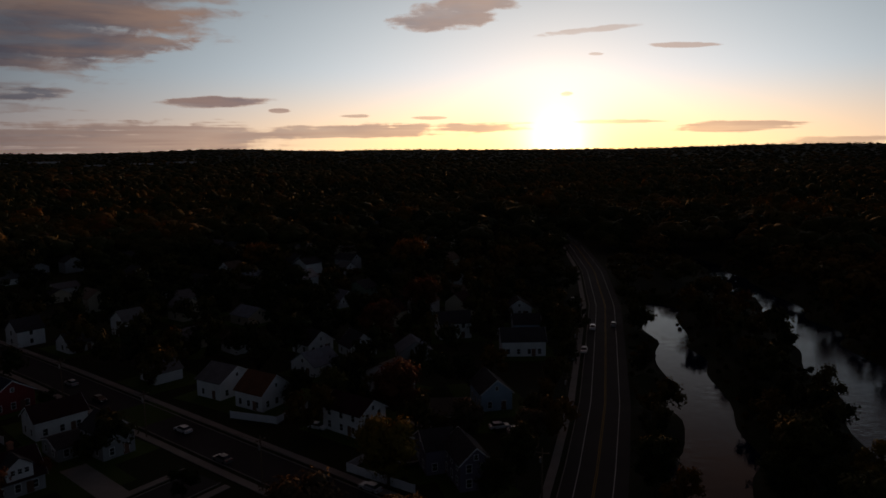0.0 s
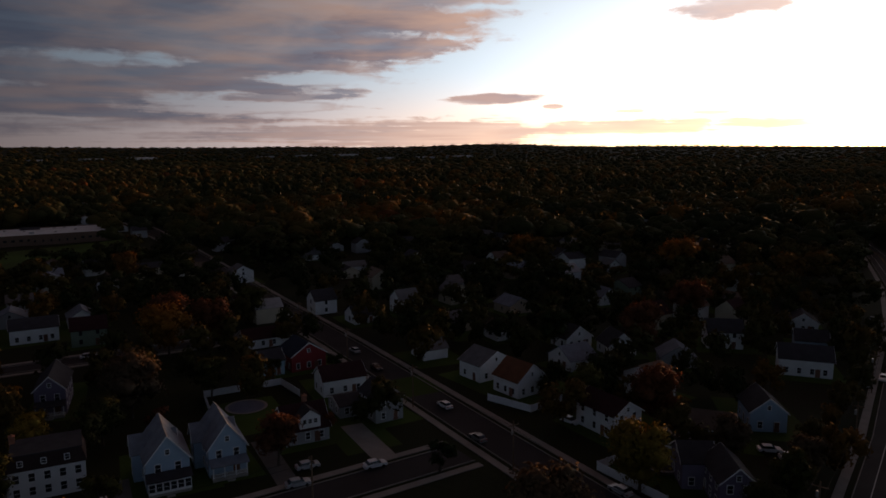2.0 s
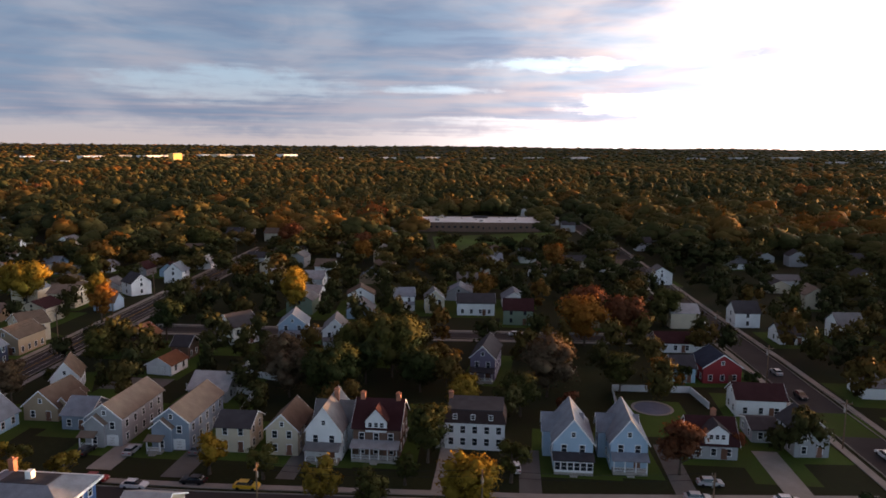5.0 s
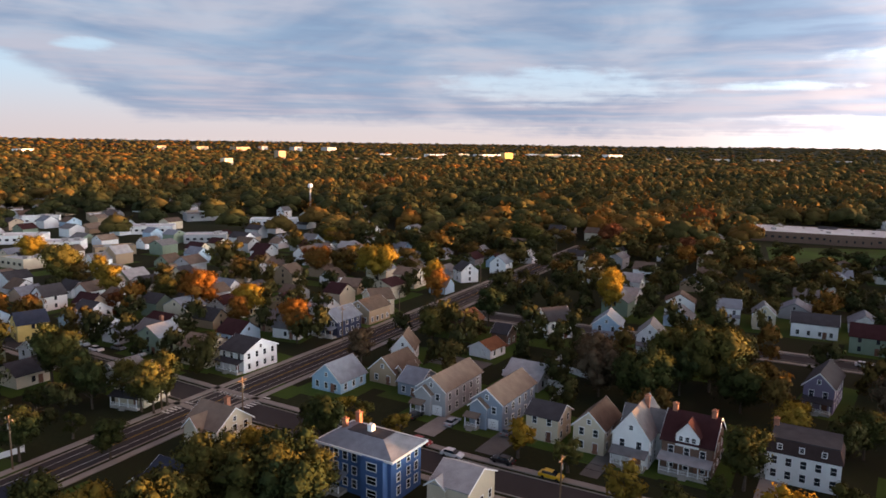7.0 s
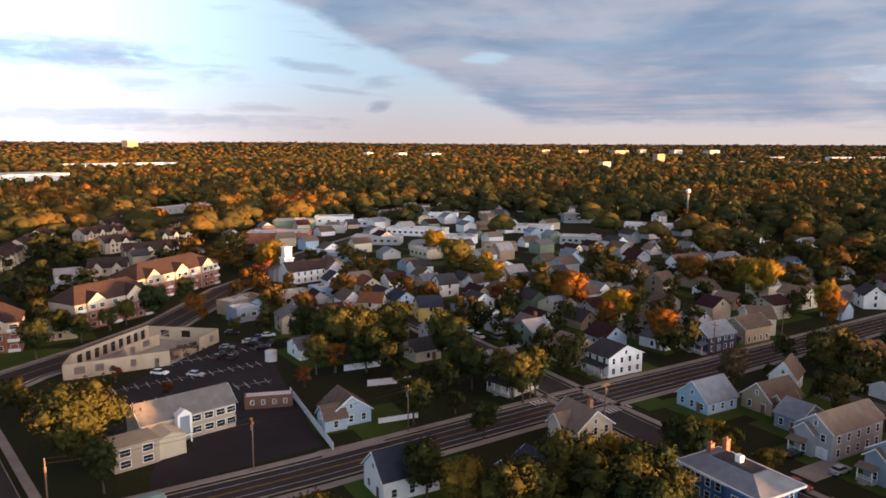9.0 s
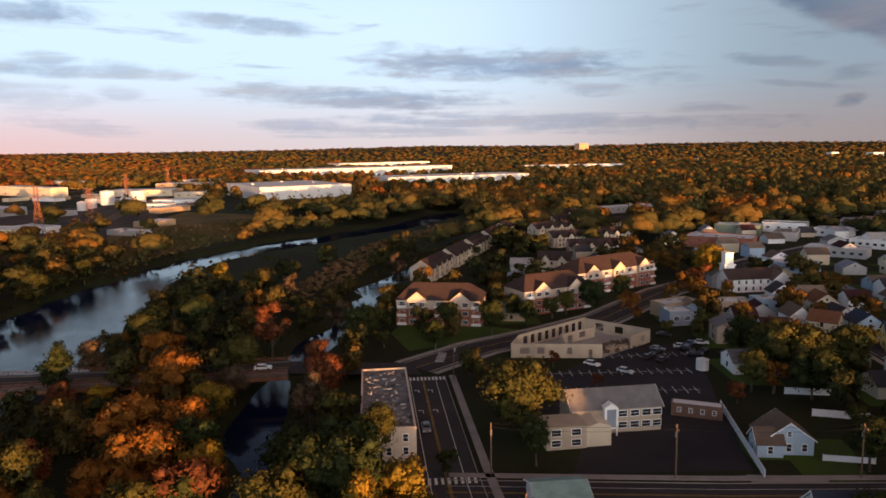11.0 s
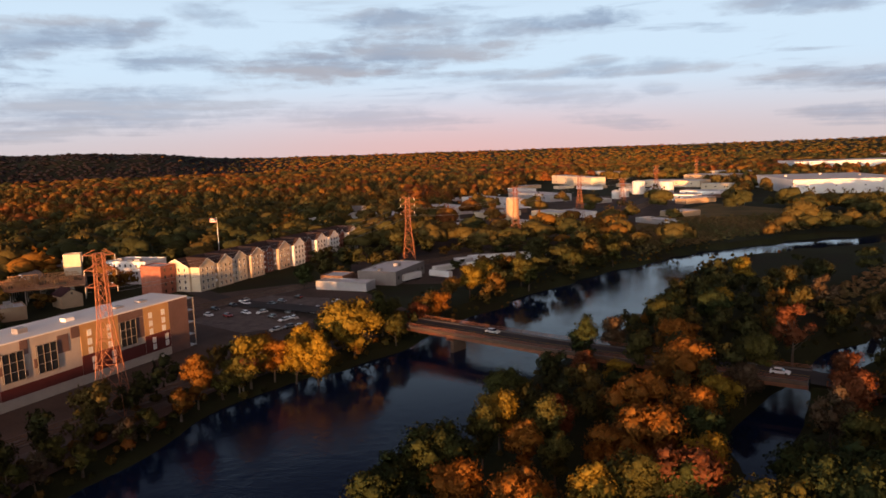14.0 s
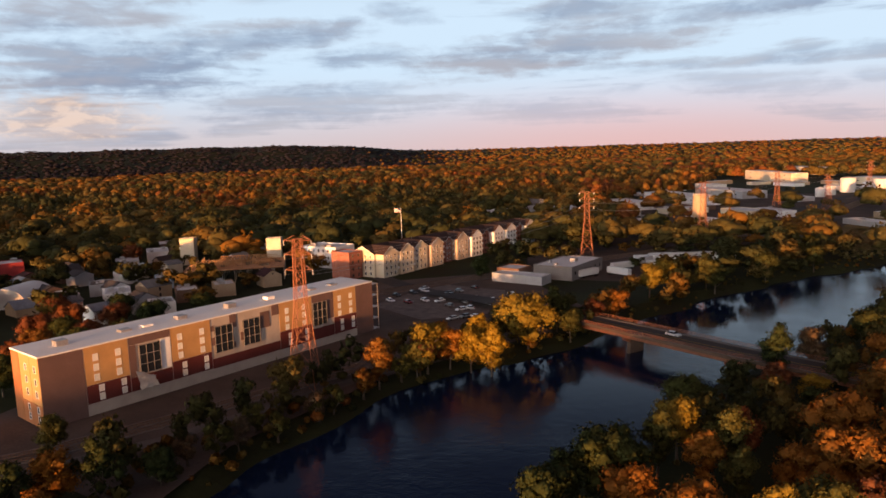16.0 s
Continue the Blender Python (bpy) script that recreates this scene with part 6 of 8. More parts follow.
for y0, y1, z0, z1, mt in ((-7.7, -3, 5.5, 17, P_TAN), (-2.8, 3, 5.5, 17, P_TAN), (-7.7, 3, 0, 5.4, P_BRICK), (3.2, 7.7, 0, 17, P_BRICK)):
    clad(y0, y1, z0, z1, mt, end=True)
for x in (-41.2, -35.6, -18.8, -12.2, 17.0, 23.6, 38.6, 43.6):
    for z in (9.2, 11.7, 14.2):
        add_window(ob, pose(x, -LD / 2 - 0.13, z), "pale_win")
    for z in (4.2, 6.3):
        add_window(ob, pose(x + 0.9, -LD / 2 - 0.13, z), "pale_win")
bm = bmesh.new()
gg = random.Random(2)
sheet_v = [[bm.verts.new((-31.5 + i * 0.95 + gg.uniform(-0.2, 0.2), -LD / 2 - 0.4 - (6 - j) * 0.22 - gg.uniform(0, 0.5), 3.6 + j * 0.75 * (1 - 0.09 * i) + gg.uniform(-0.2, 0.2))) for i in range(6)] for j in range(7)]
for j in range(6):
    for i in range(5):
        bm.faces.new((sheet_v[j][i], sheet_v[j][i + 1], sheet_v[j + 1][i + 1], sheet_v[j + 1][i]))
bmesh.ops.solidify(bm, geom=bm.faces[:], thickness=0.04)
part("plastic_sheet", fixed(bm), M_pale_matt, ob, "loose white plastic sheeting")
for y in (-5.6, -0.5):
    for z in (2, 4.2, 8, 11, 14):
        add_window(ob, pose(-LW / 2 - 0.13, y, z, 0, 0, -90))
for cx in (-27.4, -5.4, 3.9, 30.0):
    bm = bmesh.new()
    box(bm, cx - 2.8, cx + 2.8, -LD / 2 - 0.35, -LD / 2, 7.0, 14.6)
    part("stair_glazing", bm, M_glass, ob, "dark stairwell glazing")
    bm = bmesh.new()
    for i in range(4):
        box(bm, cx - 2.85 + i * 1.87, cx - 2.74 + i * 1.87, -LD / 2 - 0.46, -LD / 2 - 0.3, 7.0, 14.6)
    for i in range(4):
        box(bm, cx - 2.85, cx + 2.87, -LD / 2 - 0.46, -LD / 2 - 0.3, 7.0 + i * 2.5, 7.11 + i * 2.5)
    part("glazing_frame", bm, M_galv, ob)
clad(-24.4, -21.6, 6.8, 14.9, M_trim, 0.15)
for cx in (-46, -30, -24, -14, 2, 16, 33, 42):
    bm = bmesh.new()
    box(bm, cx - 1.4, cx + 1.4, -2, 0.5, LH + 0.35, LH + 0.35 + 0.5 + (cx % 3) * 0.4)
    part("rooftop_unit", bm, M_galv if cx % 4 else M_trim, ob)
bm = bmesh.new()
for z in (0.3, 4, 8, 12, 16):
    box(bm, LW / 2, LW / 2 + 3.0, -LD / 2, 3, z, z + 0.25)
for x, y in ((LW / 2 + 2.8, -LD / 2 + 0.1), (LW / 2 + 2.8, 2.8), (LW / 2 + 2.8, -2)):
    box(bm, x, x + 0.2, y, y + 0.2, 0, 16.2)
part("balcony_frame", bm, M_galv, ob, "open steel stair frame")

# row of gabled cream apartments beyond the tracks
for i in range(4):
    q = Vector((181, -314)) + Vector((math.cos(radians(-101)), math.sin(radians(-101)))) * (i * 38)
    ob = thing("apartment_building", pose(q.x, q.y, 0, 0, 0, -101), "cream four-storey apartment block with paired gables and dark roof", "apartments", "gabled apartments by the tracks")
    OCC.append((q.x, q.y, 14)), OCC.append((q.x - 3, q.y - 16, 12)), OCC.append((q.x + 3, q.y + 16, 12))
    skin = PAINTS[("cream", "stucco", "white", "white")[i]]
    volume(ob, 0, 5, 37.4, 15, 11.6, 3.6, "x", skin, ROOFS["plum"])
    for k, gx in enumerate((-12.2, 0.6, 12.6)):
        red = i > 0 and k == 1
        y0 = 0.4 if red else -1.6 + 0.8 * (k == 2)
        volume(ob, gx, y0, 6.0 if red else 10.6, 12, 11.8, 2.2 if red else 3.4, "y", M_brick if red else skin, ROOFS["plum"])
        for z in (1.8, 4.7, 7.6, 10.2):
            for o in (-1.2, 1.2) if red else (-3.2, 0.0, 3.2):
                add_window(ob, pose(gx + o, y0 - 6, z), "win", i < 2)
        bm = bmesh.new()
        for z in (3.0, 5.9, 8.8):
            box(bm, gx + 5.4, gx + 7.6, y0 - 5.2, y0 - 3.8, z, z + 0.2), box(bm, gx + 5.4, gx + 7.6, y0 - 5.2, y0 - 5.1, z + 0.2, z + 1.1)
        if k < 2:
            part("balcony", bm, M_trim, ob)
    for z in (1.8, 4.7, 7.6, 10.2) if i == 0 else ():
        for o in (-5, -1.6, 1.6, 5):
            add_window(ob, pose(-18.7, 5 + o, z, 0, 0, -90), "win")
ob = flat_building("apartment_tower", 196, -292, -101, 9, 12, 13, M_brick, "brick end block with white balconies", "apartments", rows=4, cols=2)

# flag on a tall pole behind the gabled apartments
ob = thing("flagpole", pose(221, -393, 0, 0, 0, 25), "tall white flagpole flying a striped red and white flag", "flagpole")
bm = bmesh.new()
tube(bm, (0, 0, -0.5), (0, 0, 26), 0.22, 0.10, 8)
part("pole", bm, M_trim, ob)
for name, first, mt in (("red_stripes", 0, PAINTS["red"]), ("white_stripes", 1, M_trim)):
    bm = bmesh.new()
    for i in range(first, 13, 2):
        for k in range(4):
            x0, x1, y0 = 0.15 + k, 1.15 + k, 0.25 * math.sin(k * 1.3)
            box(bm, x0, x1, y0, y0 + 0.05, 25.6 - (i + 1) * 0.2, 25.6 - i * 0.2)
    part(name, bm, mt, ob)
bm = bmesh.new()
box(bm, 0.15, 1.8, -0.08, 0.34, 25.6 - 7 * 0.2, 25.62)
part("canton", bm, PAINTS["navy"], ob)

# stair towers and timber frame under construction
for x, y in ((312, -303), (260, -316)):
    flat_building("stair_tower", x, y, 30, 8, 7, 15, PAINTS["cream"], "bare block stair tower on a building site", "stair tower", rows=4, cols=1, group="stair towers")
M_stud = material("stud_timber", (0.40, 0.22, 0.11), 0.9, 0.3, 0.5, 6.0, 0.01)
ob = thing("building_frame", pose(253, -277, 0, 0, 0, 37), "timber-topped concrete frame under construction", "construction")
OCC.append((253, -277, 27))
bm = bmesh.new()
box(bm, -24, 24, -16, 16, 6.2, 6.8)
part("deck", bm, material("raw_timber", (0.42, 0.22, 0.12), 0.9, 0.35, 0.3, 3.0, 0.03), ob, "raw timber deck")
for i in range(9):
    for j in range(5):
        bm = bmesh.new()
        box(bm, -24 + i * 5.9, -23.6 + i * 5.9, -16 + j * 7.8, -15.6 + j * 7.8, -0.3, 6.2)
        part("column", bm, M_concrete, ob)
gg = random.Random(5)
for i in range(40):
    bm = bmesh.new()
    px, py = gg.uniform(-23, 22), gg.uniform(-15, 15)
    box(bm, px, px + gg.uniform(0.8, 3), py, py + gg.uniform(0.3, 1.2), 6.8, 7.1 + gg.random() * 0.9)
    part("timber_stack", bm, M_wood, ob)
for i in range(34):
    bm = bmesh.new()
    long, n = i % 2, 12
    px, py = gg.uniform(-22, 8 if long else 22), gg.uniform(-14, 14 if long else 4)
    for k in range(n):
        u = k * 1.1
        box(bm, *((px + u, px + u + 0.18, py, py + 0.25) if long else (px, px + 0.25, py + u * 0.8, py + u * 0.8 + 0.18)), 6.8, 9.3)
    box(bm, *((px, px + 12.3, py, py + 0.25) if long else (px, px + 0.25, py, py + 9.9)), 9.3, 9.5)
    part("stud_wall", bm, M_stud, ob, "raw timber stud wall")
flat_building("office", 228, -322, 175, 24, 16, 11, PAINTS["white"], "white balconied office building", "office", rows=3, cols=7, units=3)
for x, y, yw, wd, dp, hh, wl in ((300, -248, -30, 14, 9, 5, "white"), (256, -207, -40, 16, 10, 6, "white"), (224, -201, -35, 12, 9, 5, "white"), (306, -262, -30, 12, 9, 5, "cream"), (279, -200, -30, 14, 8, 5, "white"), (380, -241, -30, 16, 12, 8, "red"), (286, -223, -40, 14, 10, 5, "grey"), (228, -240, -40, 12, 9, 5, "tan"), (270, -245, -40, 12, 8, 5, "pale_blue"), (235, -225, -40, 12, 9, 5, "brown"),
                                 (330, -275, -40, 16, 12, 6, "grey"), (345, -310, -40, 20, 12, 6, "white"), (370, -340, -40, 20, 12, 6, "brown"), (300, -345, -30, 24, 14, 6, "grey")):
    flat_building("workshop", x, y, yw, wd, dp, hh, PAINTS[wl], f"small {COLOUR_WORDS.get(wl, wl)} flat-roofed building in a crowded block", "building", roof=M_gravel_roof if wd % 4 else M_flat_roof, rows=2, cols=4, units=2)
gg = random.Random(31)
for i in range(60):
    px, py = gg.uniform(212, 350), gg.uniform(-345, -185)
    if free(px, py, 5.5) and len(OCC) < 2000 and math.hypot(px - 180, py + 300) > 25 and i < 56:
        lot(px, py, gg.choice((-103, -13, 77, 150)), gg.uniform(8, 12), gg.uniform(8, 11), gg.choice((3.2, 5.4, 5.6)), gg.uniform(1.6, 3.0), gg.choice(("grey", "tan", "white", "brown", "cream", "dull")), gg.choice(("dark", "grey", "maroon", "plum", "slate")), gg.choice("xy"), detail=False, sides="fr", note="in a crowded block")
ob = thing("storage_dome", pose(300, -193, 0, 0, 0, 20), "large white fabric storage dome", "dome")
OCC.append((300, -193, 12))
bm = bmesh.new()
prism(bm, [(11 * math.cos(t), max(0, 9 * math.sin(t))) for t in [math.pi * i / 14 for i in range(15)]], -10, 10)
part("cover", fixed(bm), M_metal_white, ob)
h = flat_building("workshop", 95, -332, -100, 34, 20, 6.0, PAINTS["dull"], "grey industrial shed with pale roof", "shed", rows=1, cols=6, units=3)
flat_building("workshop", 118, -318, -100, 12, 12, 4.5, PAINTS["brown"], "low brown industrial shed", "shed")
flat_building("workshop", 110, -306, 170, 26, 9, 3.5, PAINTS["grey"], "low grey trailer shed", "shed")
lot(211, -651, -100, 22, 18, 7, 5, "white", "grey", "y", detail=False)


def trailer(x, y, yaw, ln=13.0, col=None, stands="parked in the yard"):
    ob = thing("semi_trailer", pose(x, y, 0.02, 0, 0, yaw), f"white box semi-trailer {stands}", "trailer", "trailers")
    bm = bmesh.new()
    box(bm, -ln / 2, ln / 2, -1.25, 1.25, 1.1, 3.9)
    bmesh.ops.bevel(bm, geom=bm.edges[:], offset=0.06, segments=1)
    part("cargo_box", bm, M_metal_white, ob)
    for px in (-ln / 2 + 1.4, -ln / 2 + 2.6):
        for s in (-1, 1):
            bm = bmesh.new()
            tube(bm, (px, s * 0.85, 0.5), (px, s * 1.22, 0.5), 0.5, 0.5, 10)
            part("wheel", bm, M_black, ob)
    bm = bmesh.new()
    box(bm, -ln / 2, ln / 2, -0.5, 0.5, 0.8, 1.1), box(bm, ln / 2 - 3, ln / 2 - 2.8, -0.9, 0.9, 0.0, 1.1)
    part("chassis", bm, M_black, ob)


for x, y, yw in ((84, -326, 64), (71, -333, 150), (73, -350, 52), (57, -357, 148), (66, -368, 70), (50, -366, 30), (60, -385, 30), (48, -390, 25), (42, -380, 20), (36, -396, 20), (56, -378, 25), (30, -388, 10), (66, -376, 30)):
    trailer(x, y, yw)
ob = thing("silo", pose(57, -535, 0), "tall tan concrete silo tower", "silo")
bm = bmesh.new()
tube(bm, (0, 0, -0.5), (0, 0, 24), 4.8, 4.8, 20)
part("shaft", bm, PAINTS["tan"], ob)
bm = bmesh.new()
tube(bm, (0, 0, 24), (0, 0, 25.2), 5.0, 4.6, 20)
part("cap", bm, M_concrete, ob)
for x, y, r, hh in ((-60, -925, 8, 16), (-78, -905, 6, 12), (-40, -880, 6, 10), (-30, -850, 5, 9), (-95, -940, 9, 14)):
    ob = thing("storage_tank", pose(x, y, 0), "white cylindrical storage tank", "tank", "storage tanks")
    bm = bmesh.new()
    tube(bm, (0, 0, -0.3), (0, 0, hh), r, r, 18), tube(bm, (0, 0, hh), (0, 0, hh + 1.5), r, 0.5, 18)
    part("shell", bm, M_metal_white, ob)


# ---------------- pylons, bridge, tracks ----------------
def beam(bm, p, q, t):
    tube(bm, p, q, t, t, 4)


def pylon(x, y, hh, yaw, base=3.6):
    ob = thing("lattice_pylon", pose(x, y, float(height(x, y)), 0, 0, yaw), "tall rust-brown steel lattice power pylon", "pylon", "pylons along the tracks")
    levels = [0, 0.18, 0.34, 0.48, 0.6, 0.7, 0.79, 0.87, 0.94, 1.0]
    half = [base * (1 - 0.62 * min(1, t / 0.6)) if t < 0.6 else base * 0.38 * (1 - 0.25 * (t - 0.6) / 0.4) for t in levels]
    bm = bmesh.new()
    for (a, ha), (b, hb) in zip(zip(levels, half), zip(levels[1:], half[1:])):
        ca = [(s * ha, t * ha, a * hh) for s, t in ((-1, -1), (1, -1), (1, 1), (-1, 1))]
        cb = [(s * hb, t * hb, b * hh) for s, t in ((-1, -1), (1, -1), (1, 1), (-1, 1))]
        for i in range(4):
            j = (i + 1) % 4
            beam(bm, ca[i], cb[i], 0.11), beam(bm, ca[i], cb[j], 0.06), beam(bm, ca[j], cb[i], 0.06), beam(bm, cb[i], cb[j], 0.06)
    part("tower", bm, M_steel, ob)
    for z in (0.80, 0.90, 0.99):
        for s in (-1, 1):
            bm = bmesh.new()
            tip = (s * 3.6, 0, z * hh)
            for t in (-1, 1):
                beam(bm, (s * base * 0.3, t * base * 0.28, z * hh), tip, 0.09), beam(bm, (s * base * 0.3, t * base * 0.28, z * hh + 1.2), tip, 0.07)
            part("crossarm", bm, M_steel, ob)
            bm = bmesh.new()
            tube(bm, tip, (tip[0], 0, tip[2] - 1.3), 0.12, 0.12, 6)
            part("insulator", bm, M_galv, ob)
    return ob


PYL = ((113, -146, 40), (93, -359, 38), (45, -439, 38), (8, -581, 38), (-70, -800, 38), (-150, -1080, 38), (-30, -690, 30))
for x, y, hh in PYL:
    pylon(x, y, hh, 20)
for (x0, y0, h0), (x1, y1, h1) in zip(PYL[:4], PYL[1:5]):
    for s in (-3.6, 3.6):
        for f in (0.80, 0.90):
            cu = bpy.data.curves.new("power_line", "CURVE")
            cu.dimensions, cu.bevel_depth = "3D", 0.03
            sp = cu.splines.new("POLY")
            sp.points.add(12)
            for i in range(13):
                t = i / 12
                sp.points[i].co = (x0 + (x1 - x0) * t + s * 0.94, y0 + (y1 - y0) * t + s * 0.34, (h0 + (h1 - h0) * t) * f - 1.3 - 7 * t * (1 - t) * 4 * 0.5, 1)
            cu.materials.append(M_galv)
            tagged(new("power_line", cu), "thin sagging power cable between pylons", "cable", "power lines")

# river bridge: deck, girders, parapets and piers
BR = [(-52, -181), (-18, -193.5), (11.5, -205), (64, -232), (84, -242)]
ob = thing("bridge", pose(0, 0, 0), "steel girder road bridge with open railings over the river", "bridge")
bm = bmesh.new()
slab_line(bm, BR, -5.5, 5.5, 3.2, 4.0)
part("deck", fixed(bm), M_asphalt, ob, "asphalt deck")
for s in (-1, 1):
    bm = bmesh.new()
    slab_line(bm, BR, *sorted((s * 5.5, s * 5.8)), 3.35, 4.15)
    part("fascia", fixed(bm), M_bridge, ob, "stained concrete edge beam")
    for z in (4.45, 4.8, 5.15):
        bm = bmesh.new()
        slab_line(bm, BR, *sorted((s * 5.6, s * 5.7)), z, z + 0.1)
        part("rail", fixed(bm), M_steel, ob)
    pl = along(BR, 4.4)
    for p, q in zip(pl, pl[1:]):
        d = (q - p).normalized()
        bm = bmesh.new()
        box(bm, p.x - d.y * s * 5.65 - 0.1, p.x - d.y * s * 5.65 + 0.1, p.y + d.x * s * 5.65 - 0.1, p.y + d.x * s * 5.65 + 0.1, 4.0, 5.3)
        part("rail_post", bm, M_bridge, ob)
    bm = bmesh.new()
    slab_line(bm, BR, *sorted((s * 4.2, s * 4.7)), 2.0, 3.2)
    part("girder", fixed(bm), M_steel, ob, "rusty steel girder")
    bm = bmesh.new()
    slab_line(bm, BR, *sorted((s * 4.4, s * 5.4)), 4.0, 4.16)
    part("walkway", fixed(bm), M_drive, ob)
bm = bmesh.new()
ribbon(bm, BR, -0.2, -0.08, 4.015), ribbon(bm, BR, 0.08, 0.2, 4.015)
part("centre_line", fixed(bm), M_yellow_line, ob)
for x, y in ((11.5, -205), (42, -220.5)):
    m = pose(x, y, 0, 0, 0, 60)
    bm = bmesh.new()
    ring = [(-3.4, -0.7), (3.4, -0.7), (4.0, 0), (3.4, 0.7), (-3.4, 0.7), (-4.0, 0)]
    lo, hi = [bm.verts.new(m @ Vector((a, b, -5.5))) for a, b in ring], [bm.verts.new(m @ Vector((a * 0.86, b * 0.86, 1.6))) for a, b in ring]
    for i in range(6):
        bm.faces.new((lo[i], lo[(i + 1) % 6], hi[(i + 1) % 6], hi[i]))
    bm.faces.new(hi)
    part("pier", fixed(bm), M_bridge, ob, "tapered stone pier")
    bm = bmesh.new()
    prism(bm, [(-3.2, 0.6), (3.2, 0.6), (5.4, 1.5), (5.4, 2.0), (-5.4, 2.0), (-5.4, 1.5)], -0.6, 0.6)
    bmesh.ops.transform(bm, matrix=m, verts=bm.verts)
    part("pier_cap", fixed(bm), M_steel, ob, "rust-brown hammerhead cap")
bm = bmesh.new()
ribbon(bm, [(-86, -173), (-70, -176.5), (-52, -181)], -5.5, 5.5, 0.07, [0, 1.9, 3.93])
tagged(new("road", mesh("road", fixed(bm), M_asphalt)), "asphalt ramp up to the bridge", "road", kind="structure")
bm = bmesh.new()
slab_line(bm, [(-64, -178), (-52, -181)], -6.5, 6.5, -2, 3.2)
tagged(new("embankment", mesh("embankment", fixed(bm), M_ground)), "earth bank under the bridge approach", "embankment", kind="structure")
bm = bmesh.new()
ribbon(bm, [(84, -242), (110, -256), (150, -275), (240, -340)], -5.0, 5.0, 0.08, [3.93, 2.0, 0, 0])
tagged(new("road", mesh("road", fixed(bm), M_asphalt)), "asphalt road leaving the bridge", "road", kind="structure")


def track(pts, gauge=1.435):
    ob = thing("railway_track", pose(0, 0, 0), "rusty railway track on gravel ballast", "railway", "tracks")
    bm = bmesh.new()
    slab_line(bm, pts, -1.9, 1.9, 0.0, 0.25)
    part("ballast_bed", fixed(bm), M_ballast, ob)
    for s in (-1, 1):
        bm = bmesh.new()
        slab_line(bm, pts, s * gauge / 2 - 0.06, s * gauge / 2 + 0.06, 0.30, 0.46)
        part("rail", fixed(bm), M_rust_rail, ob)
    bm = bmesh.new()
    pl = along(pts, 0.9)
    for p, q in zip(pl, pl[1:]):
        d = (q - p).normalized()
        box(bm, -0.12, 0.12, -1.25, 1.25, 0.2, 0.34, pose(p.x, p.y, 0, 0, 0, math.degrees(math.atan2(d.y, d.x))))
    sl = part("sleeper_bed", bm, M_wood, ob)
    tagged(sl, "weathered timber sleepers", kind="stuff")


for o in (0, 4.4):
    track([(165 - o * 0.9, -60), (143 - o * 0.9, -92), (131 - o * 0.9, -118), (109 - o * 0.9, -175), (92 - o, -222), (80 - o, -238)])
for o in (0, 4.5, 9):
    track([(190 + o, -190), (163 + o, -248), (137 + o, -297), (36 + o, -462), (-30 + o, -640), (-82 + o, -840), (-160 + o, -1100)])
bm = bmesh.new()
ribbon(bm, [(150, -58), (138, -80), (122, -108), (109, -145), (100, -171), (90, -198), (84, -214)], -2.2, 2.2, 0.05)
tagged(new("service_road", mesh("service_road", fixed(bm), M_gravel_road)), "pale gravel service road beside the tracks", "road", kind="structure")
bm = bmesh.new()
ribbon(bm, [(-95, -1000), (-40, -800), (20, -600), (70, -470), (120, -380)], -5, 5, 0.06)
tagged(new("road", mesh("road", fixed(bm), M_asphalt)), "wide industrial road beside the tracks", "road", kind="structure")


# ---------------- fences, pools, poles, cars ----------------
def fence(pts, hh=1.8):
    ob = thing("fence", pose(0, 0, 0), "white vinyl privacy fence around a yard", "fence", "white fences")
    for a, b in zip(pts, pts[1:]):
        a, b = Vector(a), Vector(b)
        ln, ang = (b - a).length, math.degrees(math.atan2(b.y - a.y, b.x - a.x))
        k = max(1, round(ln / 2.4))
        for i in range(k):
            bm = bmesh.new()
            box(bm, i * ln / k + 0.06, (i + 1) * ln / k - 0.06, -0.03, 0.03, 0.08, hh - 0.1), box(bm, i * ln / k + 0.06, (i + 1) * ln / k - 0.06, -0.05, 0.05, hh - 0.16, hh - 0.04)
            part("fence_panel", bm, M_white_fence, ob).matrix_basis = pose(a.x, a.y, 0, 0, 0, ang)
        for i in range(k + 1):
            bm = bmesh.new()
            box(bm, i * ln / k - 0.07, i * ln / k + 0.07, -0.07, 0.07, -0.2, hh + 0.1)
            part("post", bm, M_white_fence, ob).matrix_basis = pose(a.x, a.y, 0, 0, 0, ang)


fence(((-19.8, 118.5), (-34.2, 126.2), (-27.2, 140.0), (-25.5, 159.5), (-15.9, 158.6)))
fence(((-27.2, 140.0), (-16.0, 139.3)))
fence(((-104, 100), (-130.1, 119.8), (-120.0, 136.1), (-110, 131.5)))
fence(((-97, 117.5), (-104, 123.5)))
fence(((-178.9, 25.5), (-167.9, 39.6), (-156.2, 33.6)))
fence(((-172, 50), (-186, 40), (-200, 49)))
fence(((-111.0, -80.8), (-133.3, -109.4)))
fence(((-154, -107.6), (-162.3, -101.1)))
fence(((-146.5, -95.3), (-154.4, -87.1)))
fence(((-127, -80), (-134, -74)), 1.3)
fence(((-68, 150.5), (-56, 148), (-52, 158)))
fence(((-52, 185), (-36, 175)))
fence(((-142, 170), (-150, 158)))
